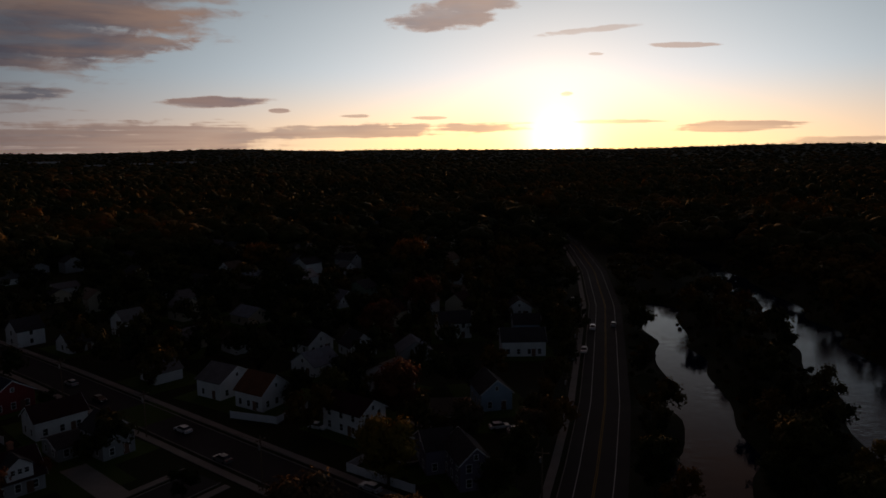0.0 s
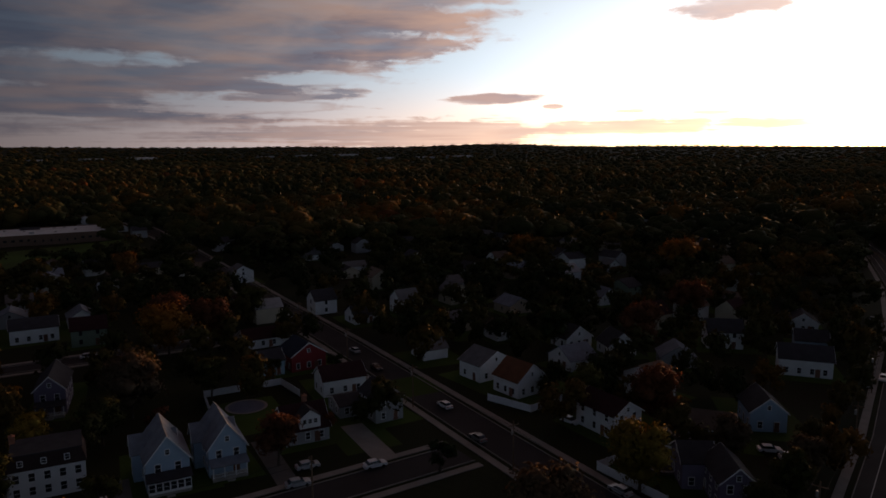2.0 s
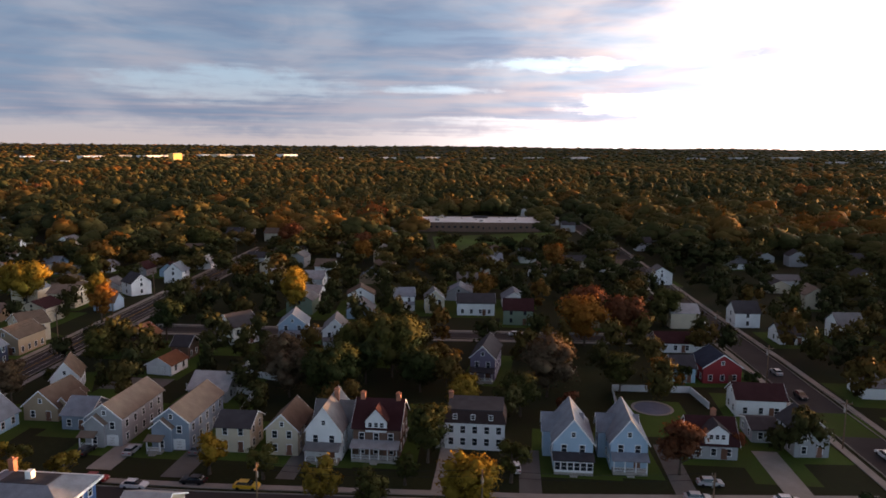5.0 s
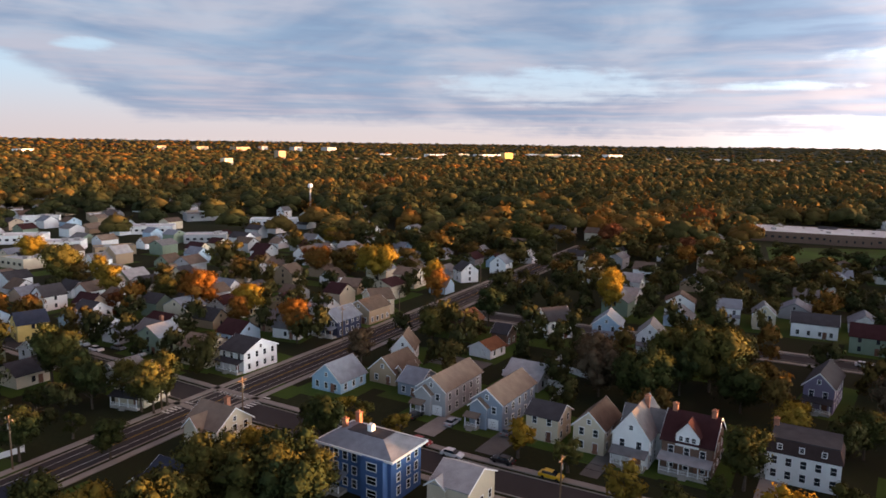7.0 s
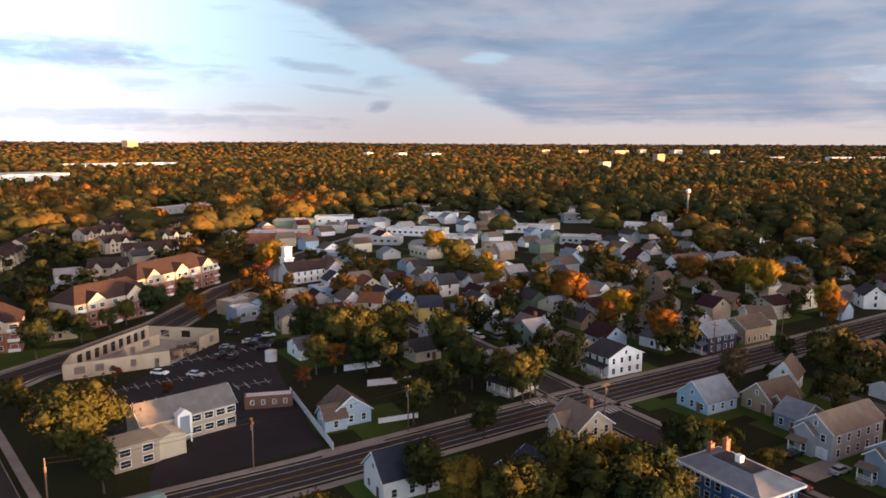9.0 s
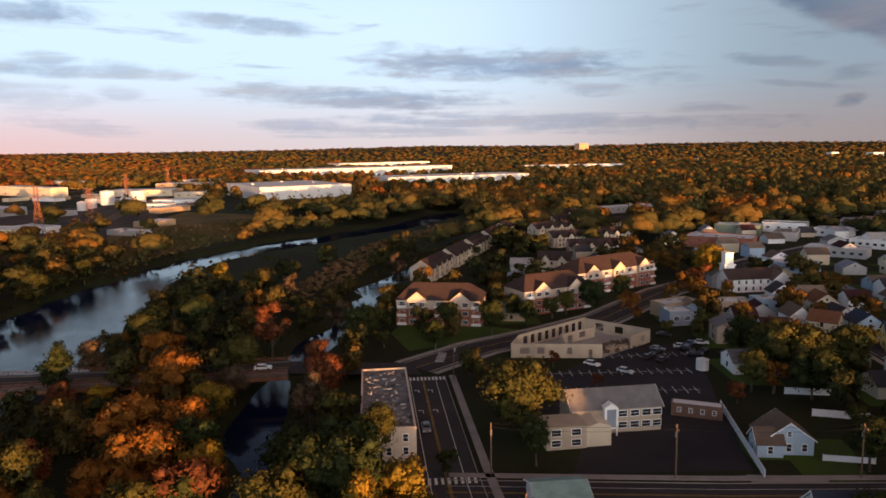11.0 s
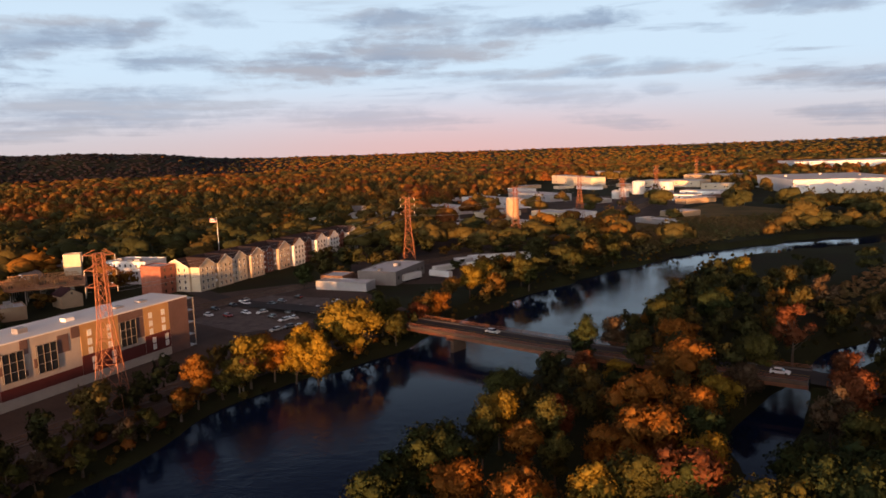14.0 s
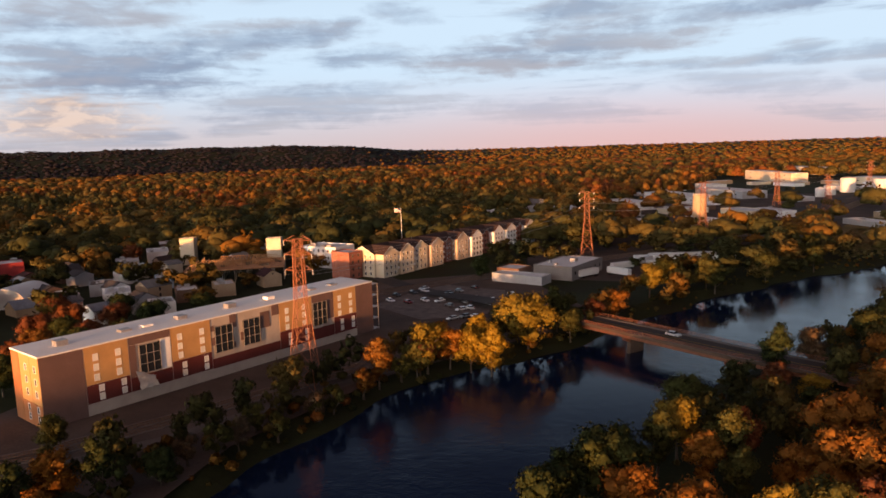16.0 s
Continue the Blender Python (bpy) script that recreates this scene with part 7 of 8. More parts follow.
for x, y, r, above in ((-116.5, 120.0, 4.2, False), (-23.5, 133.0, 3.4, True), (-22.0, 151.0, 3.4, True)):
    ob = thing("swimming_pool", pose(x, y, 0), "covered round garden pool with pale rim", "pool", "pools")
    bm = bmesh.new()
    tube(bm, (0, 0, 0.0), (0, 0, 0.9 if above else 0.14), r, r, 20)
    part("cover", bm, M_pool if not above else M_dirt, ob)
    bm = bmesh.new()
    for i in range(20):
        t0, t1 = 2 * math.pi * i / 20, 2 * math.pi * (i + 1) / 20
        h0 = 0.95 if above else 0.16
        q = [(r + e) * Vector((math.cos(t), math.sin(t), 0)) + Vector((0, 0, h0)) for e, t in ((0, t0), (0.7, t0), (0.7, t1), (0, t1))]
        bm.faces.new([bm.verts.new(c) for c in q])
    part("rim", fixed(bm), M_walk, ob)
# garden grass round the houses
bm = bmesh.new()
for i, (x, y, yaw, wd, dp) in enumerate(GARDENS):
    if math.hypot(x, y) > 420 or x > 60:
        continue
    m = pose(x, y, 0.006 + 0.0003 * (i % 60), 0, 0, yaw)
    u, v0, v1 = wd / 2 + 1.5 + (x * 3.1) % 3, dp / 2 + 3.0 + (y * 1.7) % 2, dp / 2 + 5 + (x * 1.9 + y) % 6
    ring = [(m @ Vector(c)) for c in ((-u, -v0, 0), (u + 1, -v0, 0), (u, v1, 0), (-u + 1, v1 + 1, 0))]
    if all(road_gap(c.x, c.y) > 4.6 and water_gap(c.x, c.y) > 16 for c in ring):
        bm.faces.new([bm.verts.new(c) for c in ring])
tagged(new("garden_grass", mesh("garden_grass", fixed(bm), M_grass)), "patchy green grass in the house gardens", "grass", kind="stuff")
# lawns and driveways
for i, (x, y, yw, wd, dp) in enumerate(((-112, 116, F, 16, 22), (-108, 88, F, 12, 18), (-140, 45, F, 20, 16), (-150, 26, F, 10, 12), (-124, -76, F, 14, 12), (-23, 140, 70, 30, 10), (-210, 45, F, 20, 14), (-185, 10, F, 12, 16), (-168, -30, F, 10, 8), (-82, 118, F, 12, 14), (-135, 70, F, 14, 18), (-90, 150, F, 14, 14))):
    m = pose(x, y, 0, 0, 0, yw)
    sheet("lawn", [(m @ Vector((a * wd / 2, b * dp / 2, 0)))[:2] for a, b in ((-1, -1), (1, -1), (1, 1), (-1, 1))], M_grass, 0.016 + 0.0015 * i, "short green garden lawn", "lawn")
for i, (x, y, yw, ln, wd) in enumerate(((-112, 62.5, F + 90, 20, 4), (-102.5, 75, F + 90, 20, 4), (-91, 100.5, F + 90, 22, 4), (-80, 117, F + 90, 20, 5), (-128.5, 38.5, F + 90, 18, 3.5), (-137, 19.5, F + 90, 14, 5), (-146, 7, F + 90, 12, 5), (-150, 20, F + 90, 14, 6), (-190, 15, F, 16, 9), (-114, -78, F + 90, 14, 4))):
    m = pose(x, y, 0, 0, 0, yw)
    sheet("driveway", [(m @ Vector((a * ln / 2, b * wd / 2, 0)))[:2] for a, b in ((-1, -1), (1, -1), (1, 1), (-1, 1))], M_drive if i % 3 else M_walk, 0.036 + 0.0011 * i, "worn paved driveway beside a house", "driveway")


def pole(x, y, yaw, hh=10.5):
    ob = thing("utility_pole", pose(x, y, 0, 0, 0, yaw), "weathered wooden utility pole with crossarm", "utility pole", "utility poles")
    bm = bmesh.new()
    tube(bm, (0, 0, -0.5), (0, 0, hh), 0.17, 0.12, 7)
    part("shaft", bm, M_wood, ob)
    bm = bmesh.new()
    box(bm, -1.2, 1.2, -0.06, 0.06, hh - 0.9, hh - 0.75)
    part("crossarm", bm, M_wood, ob)
    for s in (-1.05, 0, 1.05):
        bm = bmesh.new()
        tube(bm, (s, 0, hh - 0.75), (s, 0, hh - 0.5), 0.05, 0.04, 6)
        part("insulator", bm, M_galv, ob)
    bm = bmesh.new()
    tube(bm, (0.3, 0.0, hh - 2.6), (0.3, 0.0, hh - 1.6), 0.22, 0.22, 8)
    part("transformer", bm, M_galv, ob)


def cable(p, q, sag=0.7):
    cu = bpy.data.curves.new("overhead_cable", "CURVE")
    cu.dimensions, cu.bevel_depth = "3D", 0.025
    sp = cu.splines.new("POLY")
    sp.points.add(8)
    for i in range(9):
        t = i / 8
        v = Vector(p).lerp(Vector(q), t)
        sp.points[i].co = (v.x, v.y, v.z - sag * 4 * t * (1 - t), 1)
    cu.materials.append(M_black)
    tagged(new("overhead_cable", cu), "thin black overhead cable between poles", "cable", "overhead cables")


for line, side, start, step in ((MAINRD, 6.6, 8, 34), (FRONT, -6.0, 10, 36), (SIDEST, 6.5, 12, 40), (HWY, 8.2, 4, 42)):
    prev = None
    dist, nxt = 0.0, start
    for a, b in zip(line, line[1:]):
        a, b = Vector(a), Vector(b)
        ln = (b - a).length
        d = (b - a) / ln
        nrm = Vector((-d.y, d.x))
        while nxt < dist + ln and nxt < 430:
            p = a + d * (nxt - dist) + nrm * side
            if water_gap(p.x, p.y) > 3 and free(p.x, p.y, 0.3):
                pole(p.x, p.y, math.degrees(math.atan2(d.y, d.x)) + 90)
                if prev is not None and (prev - p).length < step * 1.6:
                    for s in (-1.05, 1.05):
                        o = nrm * s
                        cable((prev.x + o.x, prev.y + o.y, 10.0), (p.x + o.x, p.y + o.y, 10.0))
                prev = p
            nxt += step
        dist += ln

CARP = {k: material("car_paint_" + k, c, 0.3, 0.05, 1.0, 20.0, 0.0, 0.1, spec=0.6) for k, c in {"white": (0.75, 0.76, 0.78), "silver": (0.45, 0.46, 0.48), "black": (0.02, 0.02, 0.024), "red": (0.30, 0.02, 0.02), "yellow": (0.70, 0.42, 0.02), "blue": (0.05, 0.09, 0.2), "grey": (0.16, 0.165, 0.17)}.items()}
CAR_BASE = {}
M_lamp_red, M_lamp_clear = material("tail_lamp", (0.35, 0.02, 0.02), 0.3, 0.1, 1.0, 10.0, 0.0), material("head_lamp", (0.7, 0.7, 0.68), 0.2, 0.1, 1.0, 10.0, 0.0)


def car(x, y, yaw, col="white", z=0.07, where="parked at the kerb"):
    m = pose(x, y, z, 0, 0, yaw)
    if (col, where) in CAR_BASE:
        return copy_thing(CAR_BASE[col, where], m)
    ob = thing("car", m, f"{col} car {where}", "car", "cars")
    bm = bmesh.new()
    ring = [(-2.3, 0.35), (2.25, 0.35), (2.3, 0.7), (2.05, 0.88), (1.1, 0.98), (-1.75, 1.0), (-2.25, 0.92)]
    prism(bm, ring, -0.9, 0.9)
    bmesh.ops.bevel(fixed(bm), geom=bm.edges[:], offset=0.07, segments=2)
    part("body", bm, CARP[col], ob)
    bm = bmesh.new()
    lo, hi = [(-1.8, -0.82), (1.15, -0.82), (1.15, 0.82), (-1.8, 0.82)], [(-1.35, -0.62), (0.35, -0.62), (0.35, 0.62), (-1.35, 0.62)]
    a, b = [bm.verts.new((*p, 0.97)) for p in lo], [bm.verts.new((*p, 1.46)) for p in hi]
    for i in range(4):
        bm.faces.new((a[i], a[(i + 1) % 4], b[(i + 1) % 4], b[i]))
    bm.faces.new(b)
    part("cabin_glass", fixed(bm), M_car_glass, ob)
    bm = bmesh.new()
    box(bm, -1.38, 0.38, -0.64, 0.64, 1.45, 1.51)
    part("roof", bm, CARP[col], ob)
    for px in (-1.4, 1.4):
        for s in (-1, 1):
            bm = bmesh.new()
            tube(bm, (px, s * 0.7, 0.32), (px, s * 0.92, 0.32), 0.32, 0.32, 12)
            wh = part("tyre", bm, M_black, ob)
    for s in (-0.62, 0.62):
        bm = bmesh.new()
        box(bm, 2.2, 2.3, s - 0.2, s + 0.2, 0.62, 0.76)
        part("headlight", bm, M_lamp_clear, ob)
        bm = bmesh.new()
        box(bm, -2.31, -2.22, s - 0.2, s + 0.2, 0.7, 0.86)
        part("tail_light", bm, M_lamp_red, ob)
    CAR_BASE[col, where] = ob
    return ob


car(-130.0, 9.0, F, "white"), car(-120.5, 26.5, F, "yellow"), car(-127.0, 18.5, F + 180, "black"), car(-136, 3, F, "red"), car(-104.5, 73.2, F + 92, "white", where="in a driveway"), car(-80, 94.5, F, "silver"), car(-72, 107.5, F, "white"), car(-83, 101, F, "silver")
car(-129.5, 61.5, F + 90, "silver", where="in a driveway"), car(-92.5, 130, 60, "white", where="in a driveway"), car(-133.5, 45.5, F + 90, "white", where="in a driveway"), car(-146, 10, 146, "silver", where="in a driveway"), car(-140.5, 21.5, 146, "grey", where="in a driveway"), car(-150, 2, 146, "black", where="in a driveway")
for x, y, yw, c in ((-75, 141.5, 150, "white"), (-46, 146, -20, "white"), (-120, 169, 150, "silver"), (-28, 119, 150, "silver"), (-6, 150, 20, "white"), (-2, 148, 20, "silver"), (13, 205, 82, "silver"), (17, 212, 262, "white"), (22, 240, 262, "white"), (29.5, 245, 82, "silver"), (18, 285, 82, "grey"), (-60, 128, 150, "grey"), (-105, 158, 330, "black"),
                    (-165, 193, 150, "white"), (-185, 128, 60, "white"), (-193, 122, 150, "grey"), (-240, 8, 150, "silver"), (-282, 32, 150, "grey"), (-68, -133, 67, "grey"), (-190, -67, 58, "silver"), (-197, -75, 58, "white"), (-203, -83, 58, "grey")):
    car(x, y, yw, c, 0.08, "on the street")
for i in range(34):
    px, py = g.uniform(-172, -128), g.uniform(-168, -140)
    if free(px, py, 2.5) and i < 30:
        OCC.append((px, py, 1.6))
        car(px, py, g.choice((20, 105, 200)), g.choice(("white", "silver", "black", "grey", "blue", "red")), 0.04, "in the car park")
for i in range(26):
    px, py = g.uniform(100, 150), g.uniform(-285, -228)
    if free(px, py, 2.5):
        OCC.append((px, py, 1.6))
        car(px, py, g.choice((60, 150, 330)), g.choice(("white", "silver", "black", "grey", "red", "white")), 0.07, "in the gravel yard")
car(-45.5, -182.2, 160, "white", 4.03, "on the bridge"), car(30, -216, 153, "silver", 4.03, "on the bridge")

for k, (x, y) in enumerate(((-169.1, -161.6), (-163.7, -149.3), (-155.6, -151.0), (-172.0, -149.1), (-182.5, -169.8), (-160.4, -141.2), (-146.3, -141.5))):
    if free(x, y, 1.5):
        car(x, y, 120 + 15 * (k % 2), ("black", "silver", "grey", "white", "red", "black", "blue")[k], 0.05, "in the car park")
for x, y in ((-207.1, -94.9), (-201.7, -88.7), (-213.0, -100.5)):
    if free(x, y, 1.5):
        car(x, y, 58, "white", 0.05, "in a driveway")
ob = flat_building("site_trailer", -124.7, -108.8, 129.5, 11, 3.2, 2.9, PAINTS["brown"], "long low brown site trailer beside the car park", "trailer", parapet=0.1, cols=4, win="small")
ob = thing("water_tank", pose(-152.6, -131.6, 0), "squat white tank beside the car park", "tank")
bm = bmesh.new()
tube(bm, (0, 0, -0.2), (0, 0, 2.9), 1.7, 1.7, 16), tube(bm, (0, 0, 2.9), (0, 0, 3.4), 1.75, 0.3, 16)
part("shell", bm, M_metal_white, ob)

# ---------------- planted trees ----------------
for x, y, shape, hue in ((-171.8, -162.2, 'small', 'olive'), (-183.3, -166.5, 'small', 'green'), (-167.9, -131.2, 'round', 'green'), (-148.6, -112.8, 'round', 'olive'), (-161.1, -116.8, 'round', 'green'), (-167.2, -111.6, 'broad', 'olive'), (-173.9, -105.4, 'broad', 'olive'), (-172.9, -87.1, 'tall', 'green'), (-155.6, -82.4, 'small', 'green'), (-154.8, -59.2, 'round', 'olive'), (-172.0, -69.5, 'small', 'green'), (-139.4, -78.2, 'small', 'green'), (-140.1, -67.6, 'small', 'olive')):
    if road_gap(x, y) > 6 and free(x, y, 0.5):
        tree(x, y, shape, hue, 1.0)
tree(92.5, -185.4, "round", "orange", 1.0, "by the river")
tree(86.7, -164.7, "small", "olive", 1.4, "by the river")
tree(79.3, -180.5, "round", "orange", 1.1, "by the river")
tree(60.4, -219.0, "round", "olive", 1.0, "by the river")
tree(71.7, -189.8, "round", "olive", 1.1, "by the river")
tree(57.2, -236.2, "round", "rust", 0.9, "by the river")
tree(106.1, -118.1, "small", "olive", 1.3, "by the river")
tree(104.5, -104.2, "small", "olive", 1.4, "by the river")
tree(99.6, -132.4, "small", "brown", 1.3, "by the river")
tree(96.7, -137.7, "small", "olive", 1.3, "by the river")
tree(107.0, -98.9, "small", "brown", 1.2, "by the river")
tree(93.4, -149.4, "small", "orange", 1.4, "by the river")
tree(89.1, -156.8, "tall", "orange", 1.1, "by the river")
tree(92.2, -171.2, "round", "rust", 1.0, "by the river")
tree(83.1, -173.6, "round", "yellow", 1.3, "by the river")
tree(76.2, -169.2, "round", "olive", 1.0, "by the river")
tree(79.3, -190.0, "tall", "yellow", 1.25, "by the river")
tree(80.0, -202.1, "round", "olive", 1.2, "by the river")
tree(69.6, -204.4, "broad", "yellow", 1.6, "by the river")
tree(65.6, -182.5, "round", "yellow", 1.2, "by the river")
tree(58.8, -181.7, "tall", "yellow", 1.3, "by the river")
tree(68.6, -224.7, "tall", "olive", 1.3, "by the river")
tree(54.4, -249.5, "round", "orange", 1.1, "by the river")
tree(49.2, -287.8, "round", "yellow", 1.2, "by the river")
tree(45.6, -307.5, "broad", "yellow", 1.0, "by the river")
tree(57.0, -282.4, "round", "orange", 0.8, "by the river")
tree(30.6, -315.3, "round", "olive", 1.0, "by the river")
tree(12.9, -313.2, "round", "olive", 1.0, "by the river")
tree(-1.7, -343.2, "broad", "olive", 1.0, "by the river")
tree(-10.1, -427.6, "round", "yellow", 0.8, "by the river")
tree(-19.7, -377.7, "round", "olive", 1.0, "by the river")
tree(27.7, -113.2, "broad", "green", 1.0, "by the river")
tree(21.4, -107.8, "round", "orange", 1.0, "by the river")
tree(12.7, -125.7, "tall", "orange", 0.9, "by the river")
tree(6.1, -139.9, "tall", "rust", 0.8, "by the river")
tree(18.1, -154.5, "broad", "green", 0.9, "by the river")
tree(2.0, -191.5, "tall", "green", 1.05, "by the river")
tree(1.7, -177.2, "ragged", "rust", 0.8, "by the river")
tree(-9.3, -149.3, "broad", "orange", 1.0, "by the river")
tree(-6.3, -177.7, "round", "yellow", 0.7, "by the river")
tree(-13.0, -137.1, "round", "orange", 1.0, "by the river")
tree(-17.4, -177.6, "round", "orange", 0.8, "by the river")
tree(-24.6, -237.2, "broad", "green", 1.0, "by the river")
tree(129.8, -304.7, "broad", "green", 0.9, "by the river")
tree(96.8, -119.1, "small", "olive", 1.2, "by the river")
tree(136.9, -91.1, "round", "olive", 0.8, "by the river")
tree(221.6, -145.9, "broad", "rust", 1.0, "by the river")
tree(336.5, -284.7, "broad", "rust", 1.0, "by the river")
tree(241.4, -437.0, "round", "orange", 1.0, "by the river")
tree(72.9, -491.3, "round", "yellow", 1.0, "by the river")
tree(87.0, -132.3, "small", "olive", 1.0, "by the river")
tree(103.1, -109.3, "ragged", "brown", 0.7, "by the river")
tree(227.5, -199.5, "small", "olive", 1.0, "by the river")
tree(-39.6, -240.8, "broad", "green", 1.0, "by the river")
tree(-27.6, -212.0, "round", "orange", 0.8, "by the river")
tree(-9.7, -129.9, "broad", "orange", 1.0, "by the river")
tree(26.3, -118.7, "broad", "green", 1.0, "by the river")
tree(-57.2, -208.8, "ragged", "rust", 1.2, "by the river")
tree(-59.6, -178.5, "round", "rust", 0.9, "by the river")
tree(-81.5, -205.5, "round", "green", 1.0)
tree(-40.3, -175.5, "round", "brown", 0.8, "by the river")
tree(-34.1, -118.9, "broad", "green", 1.0, "by the river")
tree(-47.7, -132.9, "round", "olive", 1.0, "by the river")
tree(-37.0, -108.8, "broad", "green", 1.0, "by the river")
tree(-83.1, -117.4, "broad", "olive", 1.4)
tree(-98.5, -134.5, "round", "orange", 0.9)
tree(-62.1, -311.2, "round", "yellow", 1.0)
tree(-293.1, -462.7, "round", "orange", 1.0)
tree(-6.1, -165.7, "round", "green", 0.7, "by the river")
tree(1.8, -181.3, "round", "rust", 0.7, "by the river")
tree(-22.4, -228.1, "broad", "olive", 1.0, "by the river")
tree(-6.7, -208.1, "round", "brown", 0.9, "by the river")
tree(-34.4, -156.5, "round", "green", 0.8, "by the river")
tree(-14.3, -116.2, "broad", "rust", 1.0, "by the river")
tree(-22.6, -113.4, "round", "green", 1.0, "by the river")
tree(-7.1, -112.5, "round", "olive", 1.0, "by the river")
tree(18.3, -138.0, "round", "yellow", 1.0, "by the river")
tree(-27.2, -104.8, "broad", "olive", 1.0, "by the river")
tree(-45.0, -142.8, "ragged", "brown", 1.0, "by the river")
tree(-87.0, -197.1, "small", "green", 1.0)
tree(-118.7, -215.2, "small", "olive", 1.2)
tree(-40.0, -103.9, "broad", "green", 1.0, "by the river")
tree(-113.2, -202.9, "round", "green", 0.8)
tree(-122.6, -191.0, "round", "green", 0.9)
tree(-174.7, -202.4, "broad", "green", 0.8)
tree(-154.7, -200.7, "small", "green", 1.4)
tree(-193.3, -207.1, "round", "green", 0.8)
tree(-162.2, -202.1, "round", "olive", 0.7)
tree(-140.0, -204.1, "round", "green", 0.8)
tree(-98.8, -185.7, "round", "green", 0.8)
tree(-23.0, -178.4, "broad", "orange", 1.0, "by the river")
tree(-44.1, -253.6, "round", "yellow", 0.9, "by the river")
tree(-23.6, -207.9, "round", "orange", 1.0, "by the river")
tree(-54.6, -159.6, "round", "rust", 1.0, "by the river")
tree(-86.9, -209.4, "broad", "green", 0.8)
tree(-43.0, -116.7, "broad", "green", 1.0, "by the river")
tree(-51.2, -121.1, "round", "olive", 1.0, "by the river")
tree(-252.1, -212.8, "broad", "yellow", 1.1)
tree(-163.0, -117.1, "broad", "olive", 1.1)
tree(-156.1, -101.8, "broad", "green", 1.0)
tree(-119.5, -154.8, "small", "rust", 0.8)
tree(-118.2, -135.1, "small", "rust", 0.7)
tree(-130.0, -72.8, "round", "green", 1.0)
tree(-130.0, -56.1, "round", "green", 0.8)
tree(-79.9, -219.3, "ragged", "brown", 1.0)
tree(-42.9, -191.9, "round", "olive", 1.0, "by the river")
tree(-29.8, -161.3, "round", "yellow", 1.0, "by the river")
tree(-20.8, -146.0, "round", "orange", 1.0, "by the river")
tree(-19.9, -126.2, "round", "yellow", 1.0, "by the river")
tree(-122.4, -231.3, "small", "green", 1.0)
tree(-60.9, -110.9, "small", "green", 1.0)
tree(-136.3, -299.1, "ragged", "brown", 1.0)
tree(-80.2, -264.9, "ragged", "brown", 1.0)
tree(-156.5, -70.6, "round", "green", 1.0)
tree(-173.1, -84.0, "round", "olive", 1.0)
tree(-141.4, -211.1, "round", "green", 0.6)
tree(-140.6, -196.1, "round", "green", 0.7)
tree(-148.0, -85.8, "small", "olive", 1.0)
tree(-158.0, -54.5, "tall", "olive", 1.0)
tree(-99.3, -38.0, "broad", "olive", 1.0)
tree(-99.6, -46.7, "round", "yellow", 1.0)
tree(-104.0, -33.4, "round", "olive", 0.9)
tree(-106.0, -23.9, "broad", "olive", 1.15)
tree(-133.3, -16.2, "round", "green", 1.0)
tree(-139.6, -9.9, "small", "yellow", 1.2)
tree(-135.5, -1.8, "small", "yellow", 1.3)
tree(-152.1, -109.3, "small", "orange", 1.5)
tree(-256.1, -218.3, "broad", "yellow", 1.1)
tree(-294.6, -140.6, "broad", "olive", 1.2)
tree(-270.6, -111.9, "round", "yellow", 1.0)
tree(-261.5, -74.4, "round", "orange", 1.0)
tree(-228.4, -54.2, "round", "orange", 0.8)
tree(-323.9, -40.3, "broad", "orange", 0.9)
tree(-306.2, -12.3, "broad", "yellow", 1.1)
tree(-408.8, -42.8, "round", "yellow", 1.0)
tree(-243.5, 72.7, "tall", "yellow", 1.1)
tree(-129.4, 21.7, "small", "yellow", 1.4)
tree(-122.9, 30.1, "small", "olive", 1.3)
tree(-210.1, -32.9, "round", "orange", 0.8)
tree(-139.0, -109.3, "small", "rust", 1.0)
tree(-166.6, -78.2, "round", "green", 1.0)
tree(-159.8, -64.6, "round", "olive", 1.0)
tree(-206.9, 7.7, "round", "olive", 0.9)
tree(-187.6, -12.3, "round", "brown", 1.0)
tree(-201.8, -59.4, "small", "green", 1.0)
tree(-110.7, -15.3, "round", "olive", 1.0)
tree(-102.8, -17.7, "broad", "green", 1.0)
tree(-101.9, -54.7, "round", "olive", 1.0)
tree(-356.7, 9.1, "round", "olive", 1.0)
tree(-229.8, 27.5, "round", "green", 1.0)
tree(-409.8, 67.9, "broad", "olive", 1.0)
tree(-153.2, -55.9, "tall", "olive", 1.0)
tree(-159.1, -75.5, "tall", "olive", 0.9)
tree(-346.9, -178.5, "broad", "yellow", 1.0)
tree(-169.2, 78.5, "broad", "olive", 1.25)
tree(-163.4, 66.9, "round", "green", 1.0)
tree(-173.4, 47.9, "broad", "brown", 1.0)
tree(-264.1, 79.4, "tall", "yellow", 1.0)
tree(-129.3, 75.8, "round", "yellow", 1.0)
tree(-283.4, -120.5, "tall", "yellow", 1.0)
tree(-244.5, -72.0, "broad", "orange", 1.0)
tree(-238.4, -53.3, "round", "yellow", 1.0)
tree(-256.9, -87.6, "round", "olive", 1.0)
tree(-317.3, -40.2, "round", "orange", 1.1)
tree(-311.7, -14.7, "broad", "yellow", 1.15)
tree(-340.3, 11.3, "round", "olive", 1.0)
tree(-262.7, 10.9, "tall", "orange", 1.0)
tree(-398.5, 117.0, "broad", "rust", 1.1)
tree(-336.0, 136.9, "round", "orange", 1.0)
tree(-402.0, 71.9, "broad", "olive", 1.0)
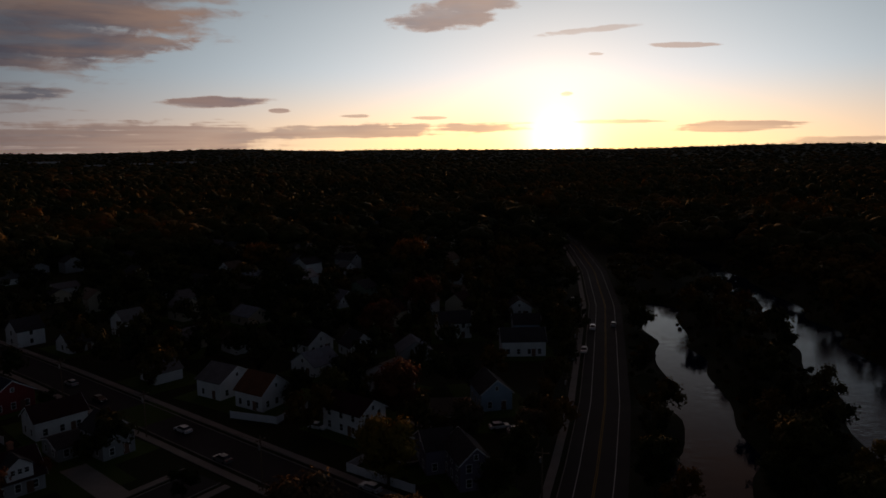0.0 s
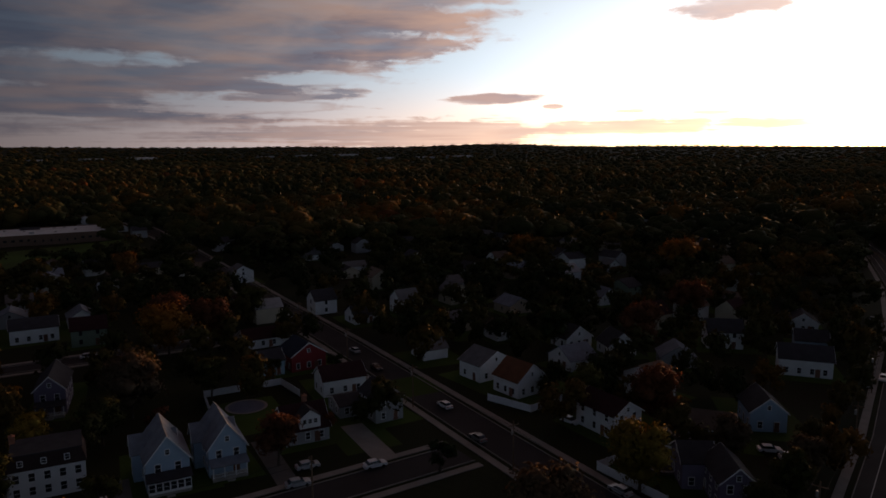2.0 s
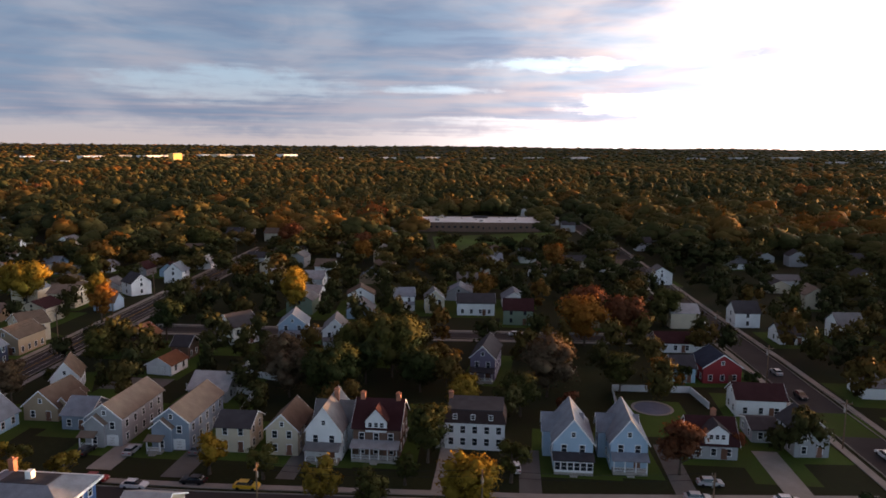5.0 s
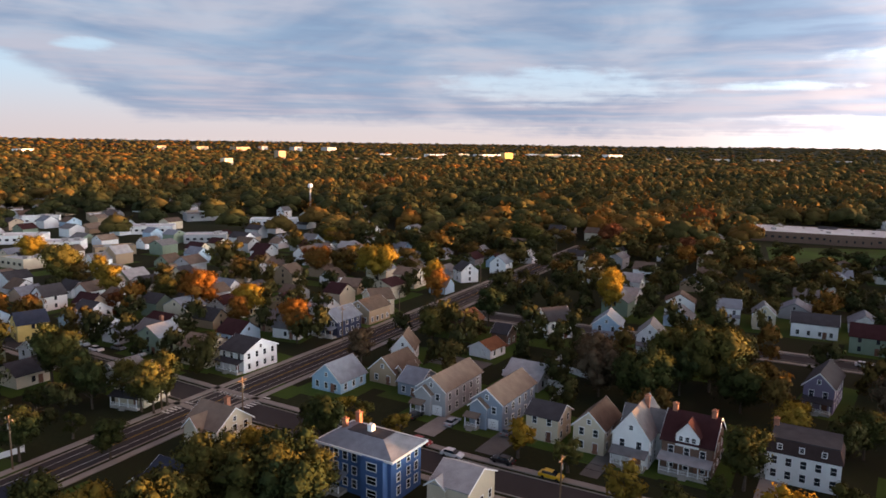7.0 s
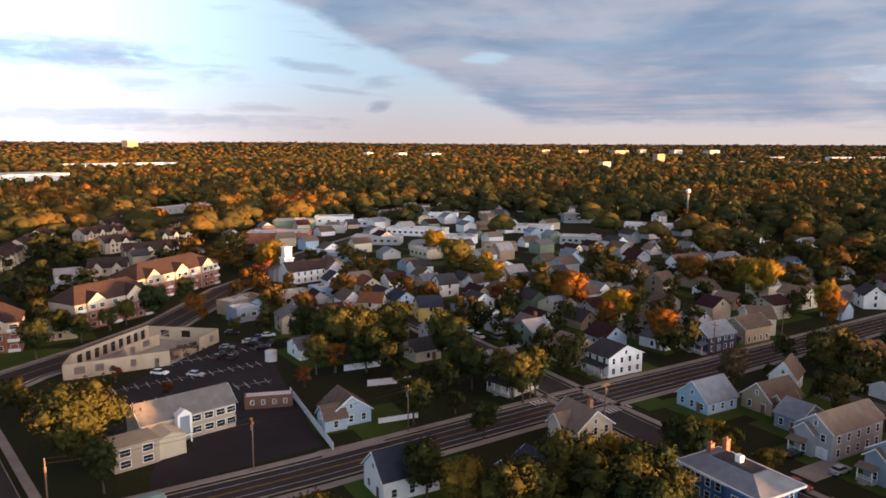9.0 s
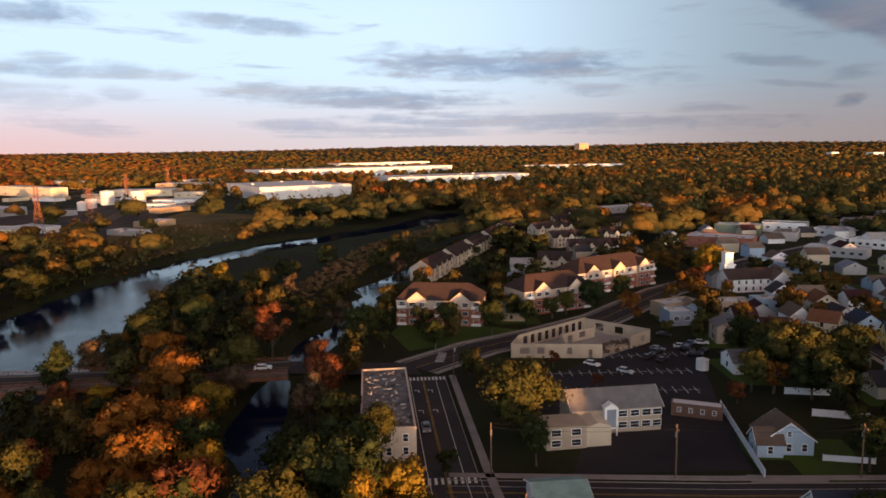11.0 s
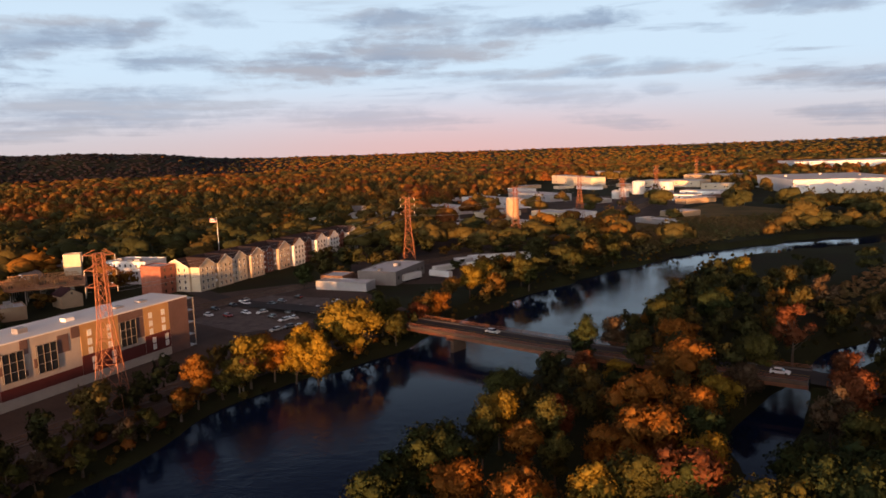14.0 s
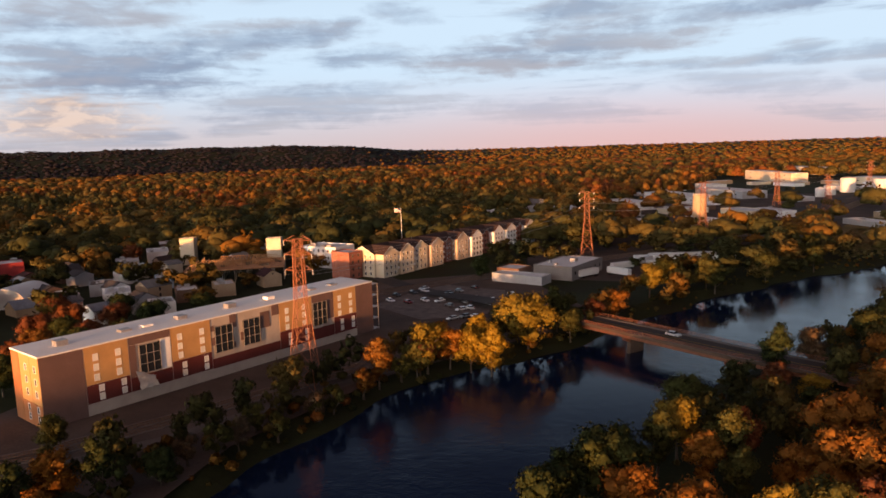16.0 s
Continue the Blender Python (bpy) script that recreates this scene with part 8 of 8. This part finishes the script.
tree(-157.4, 57.1, "broad", "green", 1.0)
tree(-195.9, -3.0, "small", "olive", 1.0)
tree(-111.6, -31.5, "broad", "olive", 1.0)
tree(-117.1, -26.2, "round", "yellow", 1.0)
tree(-113.4, -18.9, "broad", "green", 1.0)
tree(-192.4, -74.1, "small", "green", 1.3)
tree(-165.4, 75.2, "broad", "olive", 1.3)
tree(-176.9, 68.5, "broad", "olive", 1.0)
tree(-134.2, 102.6, "broad", "brown", 1.2)
tree(-166.1, 140.6, "broad", "orange", 1.1)
tree(-162.2, 154.4, "broad", "rust", 1.0)
tree(-127.8, 120.1, "round", "olive", 1.0)
tree(-119.6, 98.0, "small", "rust", 1.2)
tree(-134.6, 79.8, "round", "yellow", 0.8)
tree(-107.5, 35.7, "small", "yellow", 1.6)
tree(-101.6, 41.7, "small", "olive", 1.5)
tree(-94.3, 57.0, "broad", "yellow", 0.9)
tree(-100.8, 69.6, "small", "olive", 1.4)
tree(-162.8, 46.7, "broad", "brown", 1.0)
tree(-253.0, 74.9, "tall", "yellow", 1.1)
tree(-270.6, 208.5, "round", "orange", 1.1)
tree(-319.6, 347.8, "broad", "yellow", 1.0)
tree(-171.8, 181.1, "round", "olive", 1.1)
tree(-113.9, 151.8, "small", "green", 1.0)
tree(-155.6, 53.1, "broad", "green", 1.0)
tree(-151.6, 76.7, "broad", "green", 1.0)
tree(-126.6, 89.5, "round", "olive", 1.0)
tree(-145.7, -13.3, "small", "yellow", 1.3)
tree(-147.0, -9.5, "small", "olive", 1.0)
tree(-140.4, -18.4, "small", "olive", 1.5)
tree(-217.2, -34.6, "round", "orange", 1.0)
tree(-345.5, 10.5, "round", "olive", 1.0)
tree(-446.0, 143.9, "broad", "rust", 1.0)
tree(-280.3, 10.2, "tall", "yellow", 1.0)
tree(-90.2, 115.8, "small", "rust", 1.0)
tree(-340.6, 297.0, "round", "olive", 1.0)
tree(-317.5, 212.9, "round", "green", 1.0)
tree(-352.2, 178.2, "round", "green", 1.0)
tree(-338.5, 458.2, "broad", "rust", 1.0)
tree(-182.6, 153.4, "broad", "rust", 1.0)
tree(-137.1, 343.1, "broad", "orange", 1.0)
tree(-58.9, 342.3, "broad", "orange", 1.3)
tree(-67.8, 197.0, "round", "green", 1.0)
tree(-60.1, 111.6, "small", "green", 1.2)
tree(-125.1, 139.0, "small", "green", 1.0)
tree(-46.1, 211.3, "broad", "rust", 1.0)
tree(-38.9, 251.2, "broad", "rust", 1.0)
tree(-363.9, 148.5, "round", "rust", 1.0)
tree(-45.5, 155.4, "round", "olive", 1.0)
tree(-29.4, 153.4, "broad", "rust", 1.0)
for x, y, hue in ((186, -112, "green"), (196, -124, "rust"), (206, -136, "orange"), (214, -152, "green"), (200, -148, "rust"), (192, -138, "green"), (186, -152, "olive"), (214, -170, "rust"), (204, -178, "green"), (232, -166, "rust"), (226, -184, "green"), (240, -186, "olive"), (252, -176, "rust"), (196, -196, "green")):
    if free(x, y, 1.0):
        tree(x, y, "broad", hue, 0.95, "behind the apartments")



def wob(x, y):
    return 1.6 * math.sin(x * 0.21 + 1.3 * math.sin(y * 0.13)) + 1.4 * math.sin(y * 0.17 + 1.1 * math.sin(x * 0.11))


def wet(x, y):
    return water_gap(x, y) + wob(x, y) < 3.2


def hides(x, y, top, houses=True, near=-2.0):
    """Whether a tree this tall would stand between the river, a street or a house and the open air above the crossroads."""
    for hgt in (0.35 * top, 0.7 * top, top):
        k = 61.0 / (61.0 - hgt)
        px, py = x * k, y * k
        if gap_at(px, py, MAIN) < near or (gap_at(px, py, SIDE) < -1.0 and abs(py) > 90):
            return True
        if houses and (px * px + py * py < 36000 and road_gap(px, py) < 5.5 or not free_near(px, py, -1.5)):
            return True
    return False


CELLS = {}
for a, b, c in OCC:
    for i in range(int((a - c) // 25), int((a + c) // 25) + 1):
        for j in range(int((b - c) // 25), int((b + c) // 25) + 1):
            CELLS.setdefault((i, j), []).append((a, b, c))


def free_near(x, y, r):
    return all((x - a) ** 2 + (y - b) ** 2 > max(0.5, r + c) ** 2 for a, b, c in CELLS.get((int(x // 25), int(y // 25)), ()))


def clear_of(x, y, r=3.0):
    return free(x, y, r) and road_gap(x, y) > 8.5 and not wet(x, y)


def inside(x, y, ring):
    hit = False
    for (ax, ay), (bx, by) in zip(ring, ring[1:] + ring[:1]):
        if (ay > y) != (by > y) and x < ax + (y - ay) * (bx - ax) / (by - ay):
            hit = not hit
    return hit


def density(x, y):
    if inside(x, y, ISLE_MARSH) or inside(x, y, BANK_MARSH):
        return 0.04
    if -390 < x < -165 and -880 < y < -740:
        return 0.06
    side, main = gap_at(x, y, SIDE), gap_at(x, y, MAIN)
    gap = min(side, main)
    if x > 60 and -330 < y < -60 and main > 17:
        return 0.02 if x < 215 else (0.42 if x < 335 and y < -175 else 0.55)
    if -170 < x < 110 and -1250 < y < -500 and main > 14:
        return 0.10
    if 35 < x < 105 and -400 < y < -310 and main > 16:
        return 0.05
    if -60 < x < 125 and y < 430 and (gap < 17 or (-205 < y and x > np.interp(-y, ISLE_Y, ISLE_X))):
        return 0.97
    if -480 < y < -200 and -190 < x < 10 and side < 60:
        return 0.7
    if any((x - a) ** 2 + (y - b) ** 2 < c * c for a, b, c in YARDS):
        return 0.06
    if x < -60 and x * x + y * y < 200 * 200:
        return 0.36
    if -600 < x < -300 and -330 < y < -60:
        return 0.30
    if -60 < x < 130 and -900 < y < -330:
        return 0.5
    return 0.60


ISLE_Y, ISLE_X = [-290, -128, -10, 122, 176], [52, 37, 14, -25, -45]
HUES = ["green", "olive", "olive", "yellow", "olive", "rust", "brown", "olive", "green", "orange"]
count = len(PLANTED)
spots = []
for i in range(-38, 27):
    for j in range(-42, 46):
        x, y = i * 7.6 + g.uniform(-2.8, 2.8), j * 7.6 + g.uniform(-2.8, 2.8)
        r = math.hypot(x, y)
        azd = math.degrees(math.atan2(-x, y)) % 360
        if r < 55 or r > 300 or 246 < azd < 320 or g.random() > density(x, y) * 0.95:
            continue
        if min((x - a) ** 2 + (y - b) ** 2 for a, b in PLANTED[-900:]) < 44 or not clear_of(x, y, 2.4):
            continue
        if hides(x, y, 10.0, g.random() < (0.85 if r < 190 else 0.5)):
            continue
        PLANTED.append((x, y))
        spots.append((r, x, y))
GROVE = []
for k, (r, x, y) in enumerate(sorted(spots)):
    river = water_gap(x, y) < 22
    shape = g.choice(("round", "broad", "tall", "ragged", "round") if river else ("round", "round", "small", "broad", "tall"))
    hue, size = g.choice(HUES if not river else ["green", "olive", "yellow", "olive", "rust", "orange", "orange", "green", "orange", "yellow"]), g.uniform(0.75, 1.15)
    if count < 300 and r > 92:
        tree(x, y, shape, hue, size, "by the river" if river else "among houses")
        PLANTED.pop()
        count += 1
    else:
        GROVE.append((x, y, size))


# ---------------- woods farther off ----------------
def blob(seed, rings=4, sides=7):
    g2 = np.random.default_rng(seed)
    v = [(0, 0, 1.0)]
    for i in range(1, rings):
        t = math.pi * 0.62 * i / (rings - 1)
        for s in range(sides):
            a = 2 * math.pi * (s + 0.5 * (i % 2)) / sides
            k = 0.78 + 0.42 * g2.random()
            v.append((math.sin(t) * math.cos(a) * k, math.sin(t) * math.sin(a) * k, math.cos(t) * (0.85 + 0.3 * g2.random())))
    t = []
    for s in range(sides):
        t.append((0, 1 + s, 1 + (s + 1) % sides))
    for i in range(rings - 2):
        a, b = 1 + i * sides, 1 + (i + 1) * sides
        for s in range(sides):
            n2 = (s + 1) % sides
            t += [(a + s, b + s, b + n2), (a + s, b + n2, a + n2)]
    v = np.array(v)
    nrm = v.copy()
    v[:, 2] = v[:, 2] * 0.55 + 0.45
    return facing(v, np.array(t), nrm)


def leafy(seed, leaves, leaf, clumps=8, core=0.66):
    v, t, nrm, s = crown_arrays(seed, 1.0, 1.55, clumps, leaves, leaf, core)
    v[:, 2] += 0.05
    return v, t, nrm


def lumpy(seed, lumps, leaves, leaf, rings=4, sides=6):
    """A crown of rounded lumps heaped over one another, with loose leaf sprays round the outline."""
    g2 = np.random.default_rng(seed)
    V, T, N, n0 = [], [], [], 0
    for i in range(lumps):
        v, t, nrm = blob(seed * 7 + i, rings, sides)
        a, q = 2.4 * i + g2.random(), (0.0 if i == 0 else 0.40 + 0.22 * g2.random())
        r = 0.62 if i == 0 else 0.36 + 0.18 * g2.random()
        v = v * np.array([r, r, r * 1.1]) + np.array([math.cos(a) * q, math.sin(a) * q, 0.42 if i == 0 else 0.12 + 0.42 * g2.random()])
        V.append(v), T.append(t + n0), N.append(nrm)
        n0 += len(v)
    if leaves:
        v, t, nrm, s = crown_arrays(seed, 1.0, 1.35, 7, leaves, leaf, 0.01)
        V.append(v[:leaves * 3]), T.append(t[:leaves] + n0), N.append(nrm[:leaves * 3])
    return np.concatenate(V), np.concatenate(T), np.concatenate(N)


def woods(name, pts, sizes, kinds, hue, label, mat=M_woods):
    V, T, A, N = [], [], [], []
    n0 = 0
    pts = np.array(pts)
    pts[:, 2] += height(pts[:, 0], pts[:, 1])
    for (x, y, z), s, k, c in zip(pts, sizes, kinds, hue):
        v, t, nrm = k
        a = (x * 1.7 + y * 2.3) % 6.283
        ca, sa = math.cos(a), math.sin(a)
        q = np.empty_like(v)
        q[:, 0], q[:, 1], q[:, 2] = (v[:, 0] * ca - v[:, 1] * sa) * s[0] + x, (v[:, 0] * sa + v[:, 1] * ca) * s[0] + y, v[:, 2] * s[1] + z
        nq = nrm.copy()
        nq[:, 0], nq[:, 1] = nrm[:, 0] * ca - nrm[:, 1] * sa, nrm[:, 0] * sa + nrm[:, 1] * ca
        V.append(q), T.append(t + n0), A.append(np.full(len(t), c)), N.append(nq)
        n0 += len(v)
    me = arrays(name, np.concatenate(V), np.concatenate(T), mat, np.concatenate(A), True, np.concatenate(N))
    return tagged(new(name, me), label, "trees", kind="stuff")


LEAFY = [leafy(90 + i, 420, 0.105, 10) for i in range(5)]
LEAFY1 = [lumpy(190 + i, 9, 90, 0.10) for i in range(5)]
LUMPS = [lumpy(290 + i, 6, 14, 0.14, 3, 5) for i in range(6)]
LEAFY2 = [leafy(60 + i, 44, 0.30, 1) for i in range(5)]
CONES = [blob(40 + i, 2, 5) for i in range(6)]
BLOBS_S = [blob(140 + i, 3, 6) for i in range(6)]
g3 = np.random.default_rng(21)


def hue_at(x, y, k):
    # autumn hues, pushed orange to the south: low-sun glow put into the colour
    base = 0.30 + 0.29 * min(1, max(0, -(y + 420) / 400)) * min(1, max(0.3, (x + 900) / 700)) + 0.14 * math.sin(x * 0.012 + 1.3 * math.sin(y * 0.009)) + 0.11 * math.sin(y * 0.021 + x * 0.005)
    return float(np.clip(base + k, 0.02, 0.985))


GRID = {}
for a, b, c in OCC:
    for i in range(int((a - c - 4) // 25), int((a + c + 4) // 25) + 1):
        for j in range(int((b - c - 4) // 25), int((b + c + 4) // 25) + 1):
            GRID.setdefault((i, j), []).append((a, b, c))


def open_spot(x, y, r):
    return all((x - a) ** 2 + (y - b) ** 2 > (r + c) ** 2 for a, b, c in GRID.get((int(x // 25), int(y // 25)), ()))


def seen(x, y):
    return not 246 < math.degrees(math.atan2(-x, y)) % 360 < 318


LEAFYM = [leafy(75 + i, 400, 0.105, 9) for i in range(5)]
LEAFY0 = [leafy(30 + i, 880, 0.075, 12) for i in range(5)]
woods("grove", [(x, y, 0.6) for x, y, s in GROVE], [(5.6 * s, 6.4 * s) for x, y, s in GROVE], [(LEAFY0 if 92 < math.hypot(x, y) < 185 else LEAFYM)[i % 5] for i, (x, y, s) in enumerate(GROVE)], [hue_at(x, y, g3.normal(0, 0.22)) for x, y, s in GROVE], "mixed autumn trees filling the gaps")
# low scrub along the banks
pts, sz, kd, hu = [], [], [], []
for i in range(-75, 38):
    for j in range(-130, 100):
        x, y = i * 4.0 + g3.uniform(-1.7, 1.7), j * 4.0 + g3.uniform(-1.7, 1.7)
        r = math.hypot(x, y)
        if r < 50 or r > 460 or not seen(x, y):
            continue
        q = water_gap(x, y) + wob(x, y)
        slope = x > 80 and -215 < y < -62 and x < np.interp(-y, (58, 80, 108, 145, 171, 198, 214), (150, 138, 122, 109, 100, 90, 84)) - 3.2
        if q < 0.8 or q > (40 if slope else 13) or g3.random() > (0.9 if slope else 0.62) or road_gap(x, y) < 7 or not open_spot(x, y, 0.5):
            continue
        if (x < 60 or q < 2.5) and hides(x, y, 2.6, False):
            continue
        s = g3.uniform(0.9, 2.1) * (1.5 if x > 60 and y < -60 else 1.0)
        pts.append((x, y, -0.4)), sz.append((s, s * g3.uniform(0.7, 1.2))), kd.append(LEAFY2[g3.integers(0, 5)]), hu.append(float(np.clip(0.4 + g3.normal(0, 0.22), 0.02, 0.98)))
woods("riverside_scrub", pts, sz, kd, hu, "low tangled scrub along the river banks")
pts, sz, kd, hu = [], [], [], []
for ring, lo in ((ISLE_MARSH, 0.70), (BANK_MARSH, 0.35)):
    ax, bx, ay, by = min(p[0] for p in ring), max(p[0] for p in ring), min(p[1] for p in ring), max(p[1] for p in ring)
    for i in range(int((bx - ax) / 3.6)):
        for j in range(int((by - ay) / 3.6)):
            x, y = ax + i * 3.6 + g3.uniform(-1.8, 1.8), ay + j * 3.6 + g3.uniform(-1.8, 1.8)
            if inside(x, y, ring) and not wet(x, y):
                s = g3.uniform(1.8, 3.0)
                pts.append((x, y, -0.4)), sz.append((s, s * g3.uniform(0.45, 0.8))), kd.append(LEAFY2[g3.integers(0, 5)]), hu.append(float(np.clip(lo + 0.22 * math.sin(x * 0.06 + y * 0.03) + g3.normal(0, 0.08), 0.02, 0.98)))
woods("marsh_reeds", pts, sz, kd, hu, "dry brown reeds covering the river marsh", M_reed)
for r0, r1, step, keep, kinds, size, name in ((300, 430, 13.5, 0.84, LEAFY, 8.6, "near_woods"), (430, 820, 16.0, 0.88, LEAFY1, 10.2, "middle_woods")):
    pts, sz, kd, hu = [], [], [], []
    k = int(r1 / step) + 1
    for i in range(-k, k):
        for j in range(-k, k):
            x, y = i * step + g3.uniform(-3.5, 3.5), j * step + g3.uniform(-3.5, 3.5)
            r = math.hypot(x, y)
            if r < r0 or r >= r1 or not seen(x, y):
                continue
            d = density(x, y)
            lim = keep if d > 0.4 else d
            if g3.random() > lim or not open_spot(x, y, 2.5) or wet(x, y) or road_gap(x, y) < 7.5:
                continue
            if hides(x, y, 13.0, g3.random() < (0.75 if x < -100 else 0.4), 3.0):
                continue
            s = size * g3.choice((0.62, 0.8, 0.95, 1.1, 1.3))
            pts.append((x, y, 0.8)), sz.append((s, s * (g3.uniform(0.66, 0.9) if r0 < 400 else g3.uniform(0.95, 1.3)))), kd.append(kinds[g3.integers(0, 5)]), hu.append(hue_at(x, y, g3.normal(0, 0.17)))
    woods(name, pts, sz, kd, hu, "dense autumn trees between the houses")
pts, sz, kd, hu = [], [], [], []
r = 820.0
while r < 4700:
    stepr, stepa = 21.0 * r / 820, 15.0 * math.sqrt(r / 820)
    nn = int(2 * math.pi * r / stepa)
    for i in range(nn):
        a = 2 * math.pi * (i + g3.uniform(0, 0.9)) / nn
        rr = r + g3.uniform(-0.5, 0.5) * stepr
        x, y = -math.sin(a) * rr, math.cos(a) * rr
        if not seen(x, y) or g3.random() > 0.86 or not open_spot(x, y, 6) or (rr < 1260 and density(x, y) < 0.2):
            continue
        s = 0.52 * stepa * g3.uniform(0.7, 1.35)
        hgt = g3.uniform(12, 19) * (1.0 if r < 2400 else max(0.45, 1.0 - (r - 2400) / 3200))
        pts.append((x, y, -1.0)), sz.append((s, hgt)), kd.append((LUMPS if r < 1500 else BLOBS_S if r < 2600 else CONES)[g3.integers(0, 6)]), hu.append(hue_at(x, y, g3.normal(0, 0.16)))
    r += stepr * 0.95
# trees on the ridge get the foliage with shade painted in
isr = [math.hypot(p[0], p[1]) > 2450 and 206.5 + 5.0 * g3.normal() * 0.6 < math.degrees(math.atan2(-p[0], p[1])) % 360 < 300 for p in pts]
for name, want, lab, mt in (("far_woods", False, "autumn forest reaching to the horizon", M_woods), ("ridge_woods", True, "woods on the long ridge, shade painted into the dark colour", M_ridge)):
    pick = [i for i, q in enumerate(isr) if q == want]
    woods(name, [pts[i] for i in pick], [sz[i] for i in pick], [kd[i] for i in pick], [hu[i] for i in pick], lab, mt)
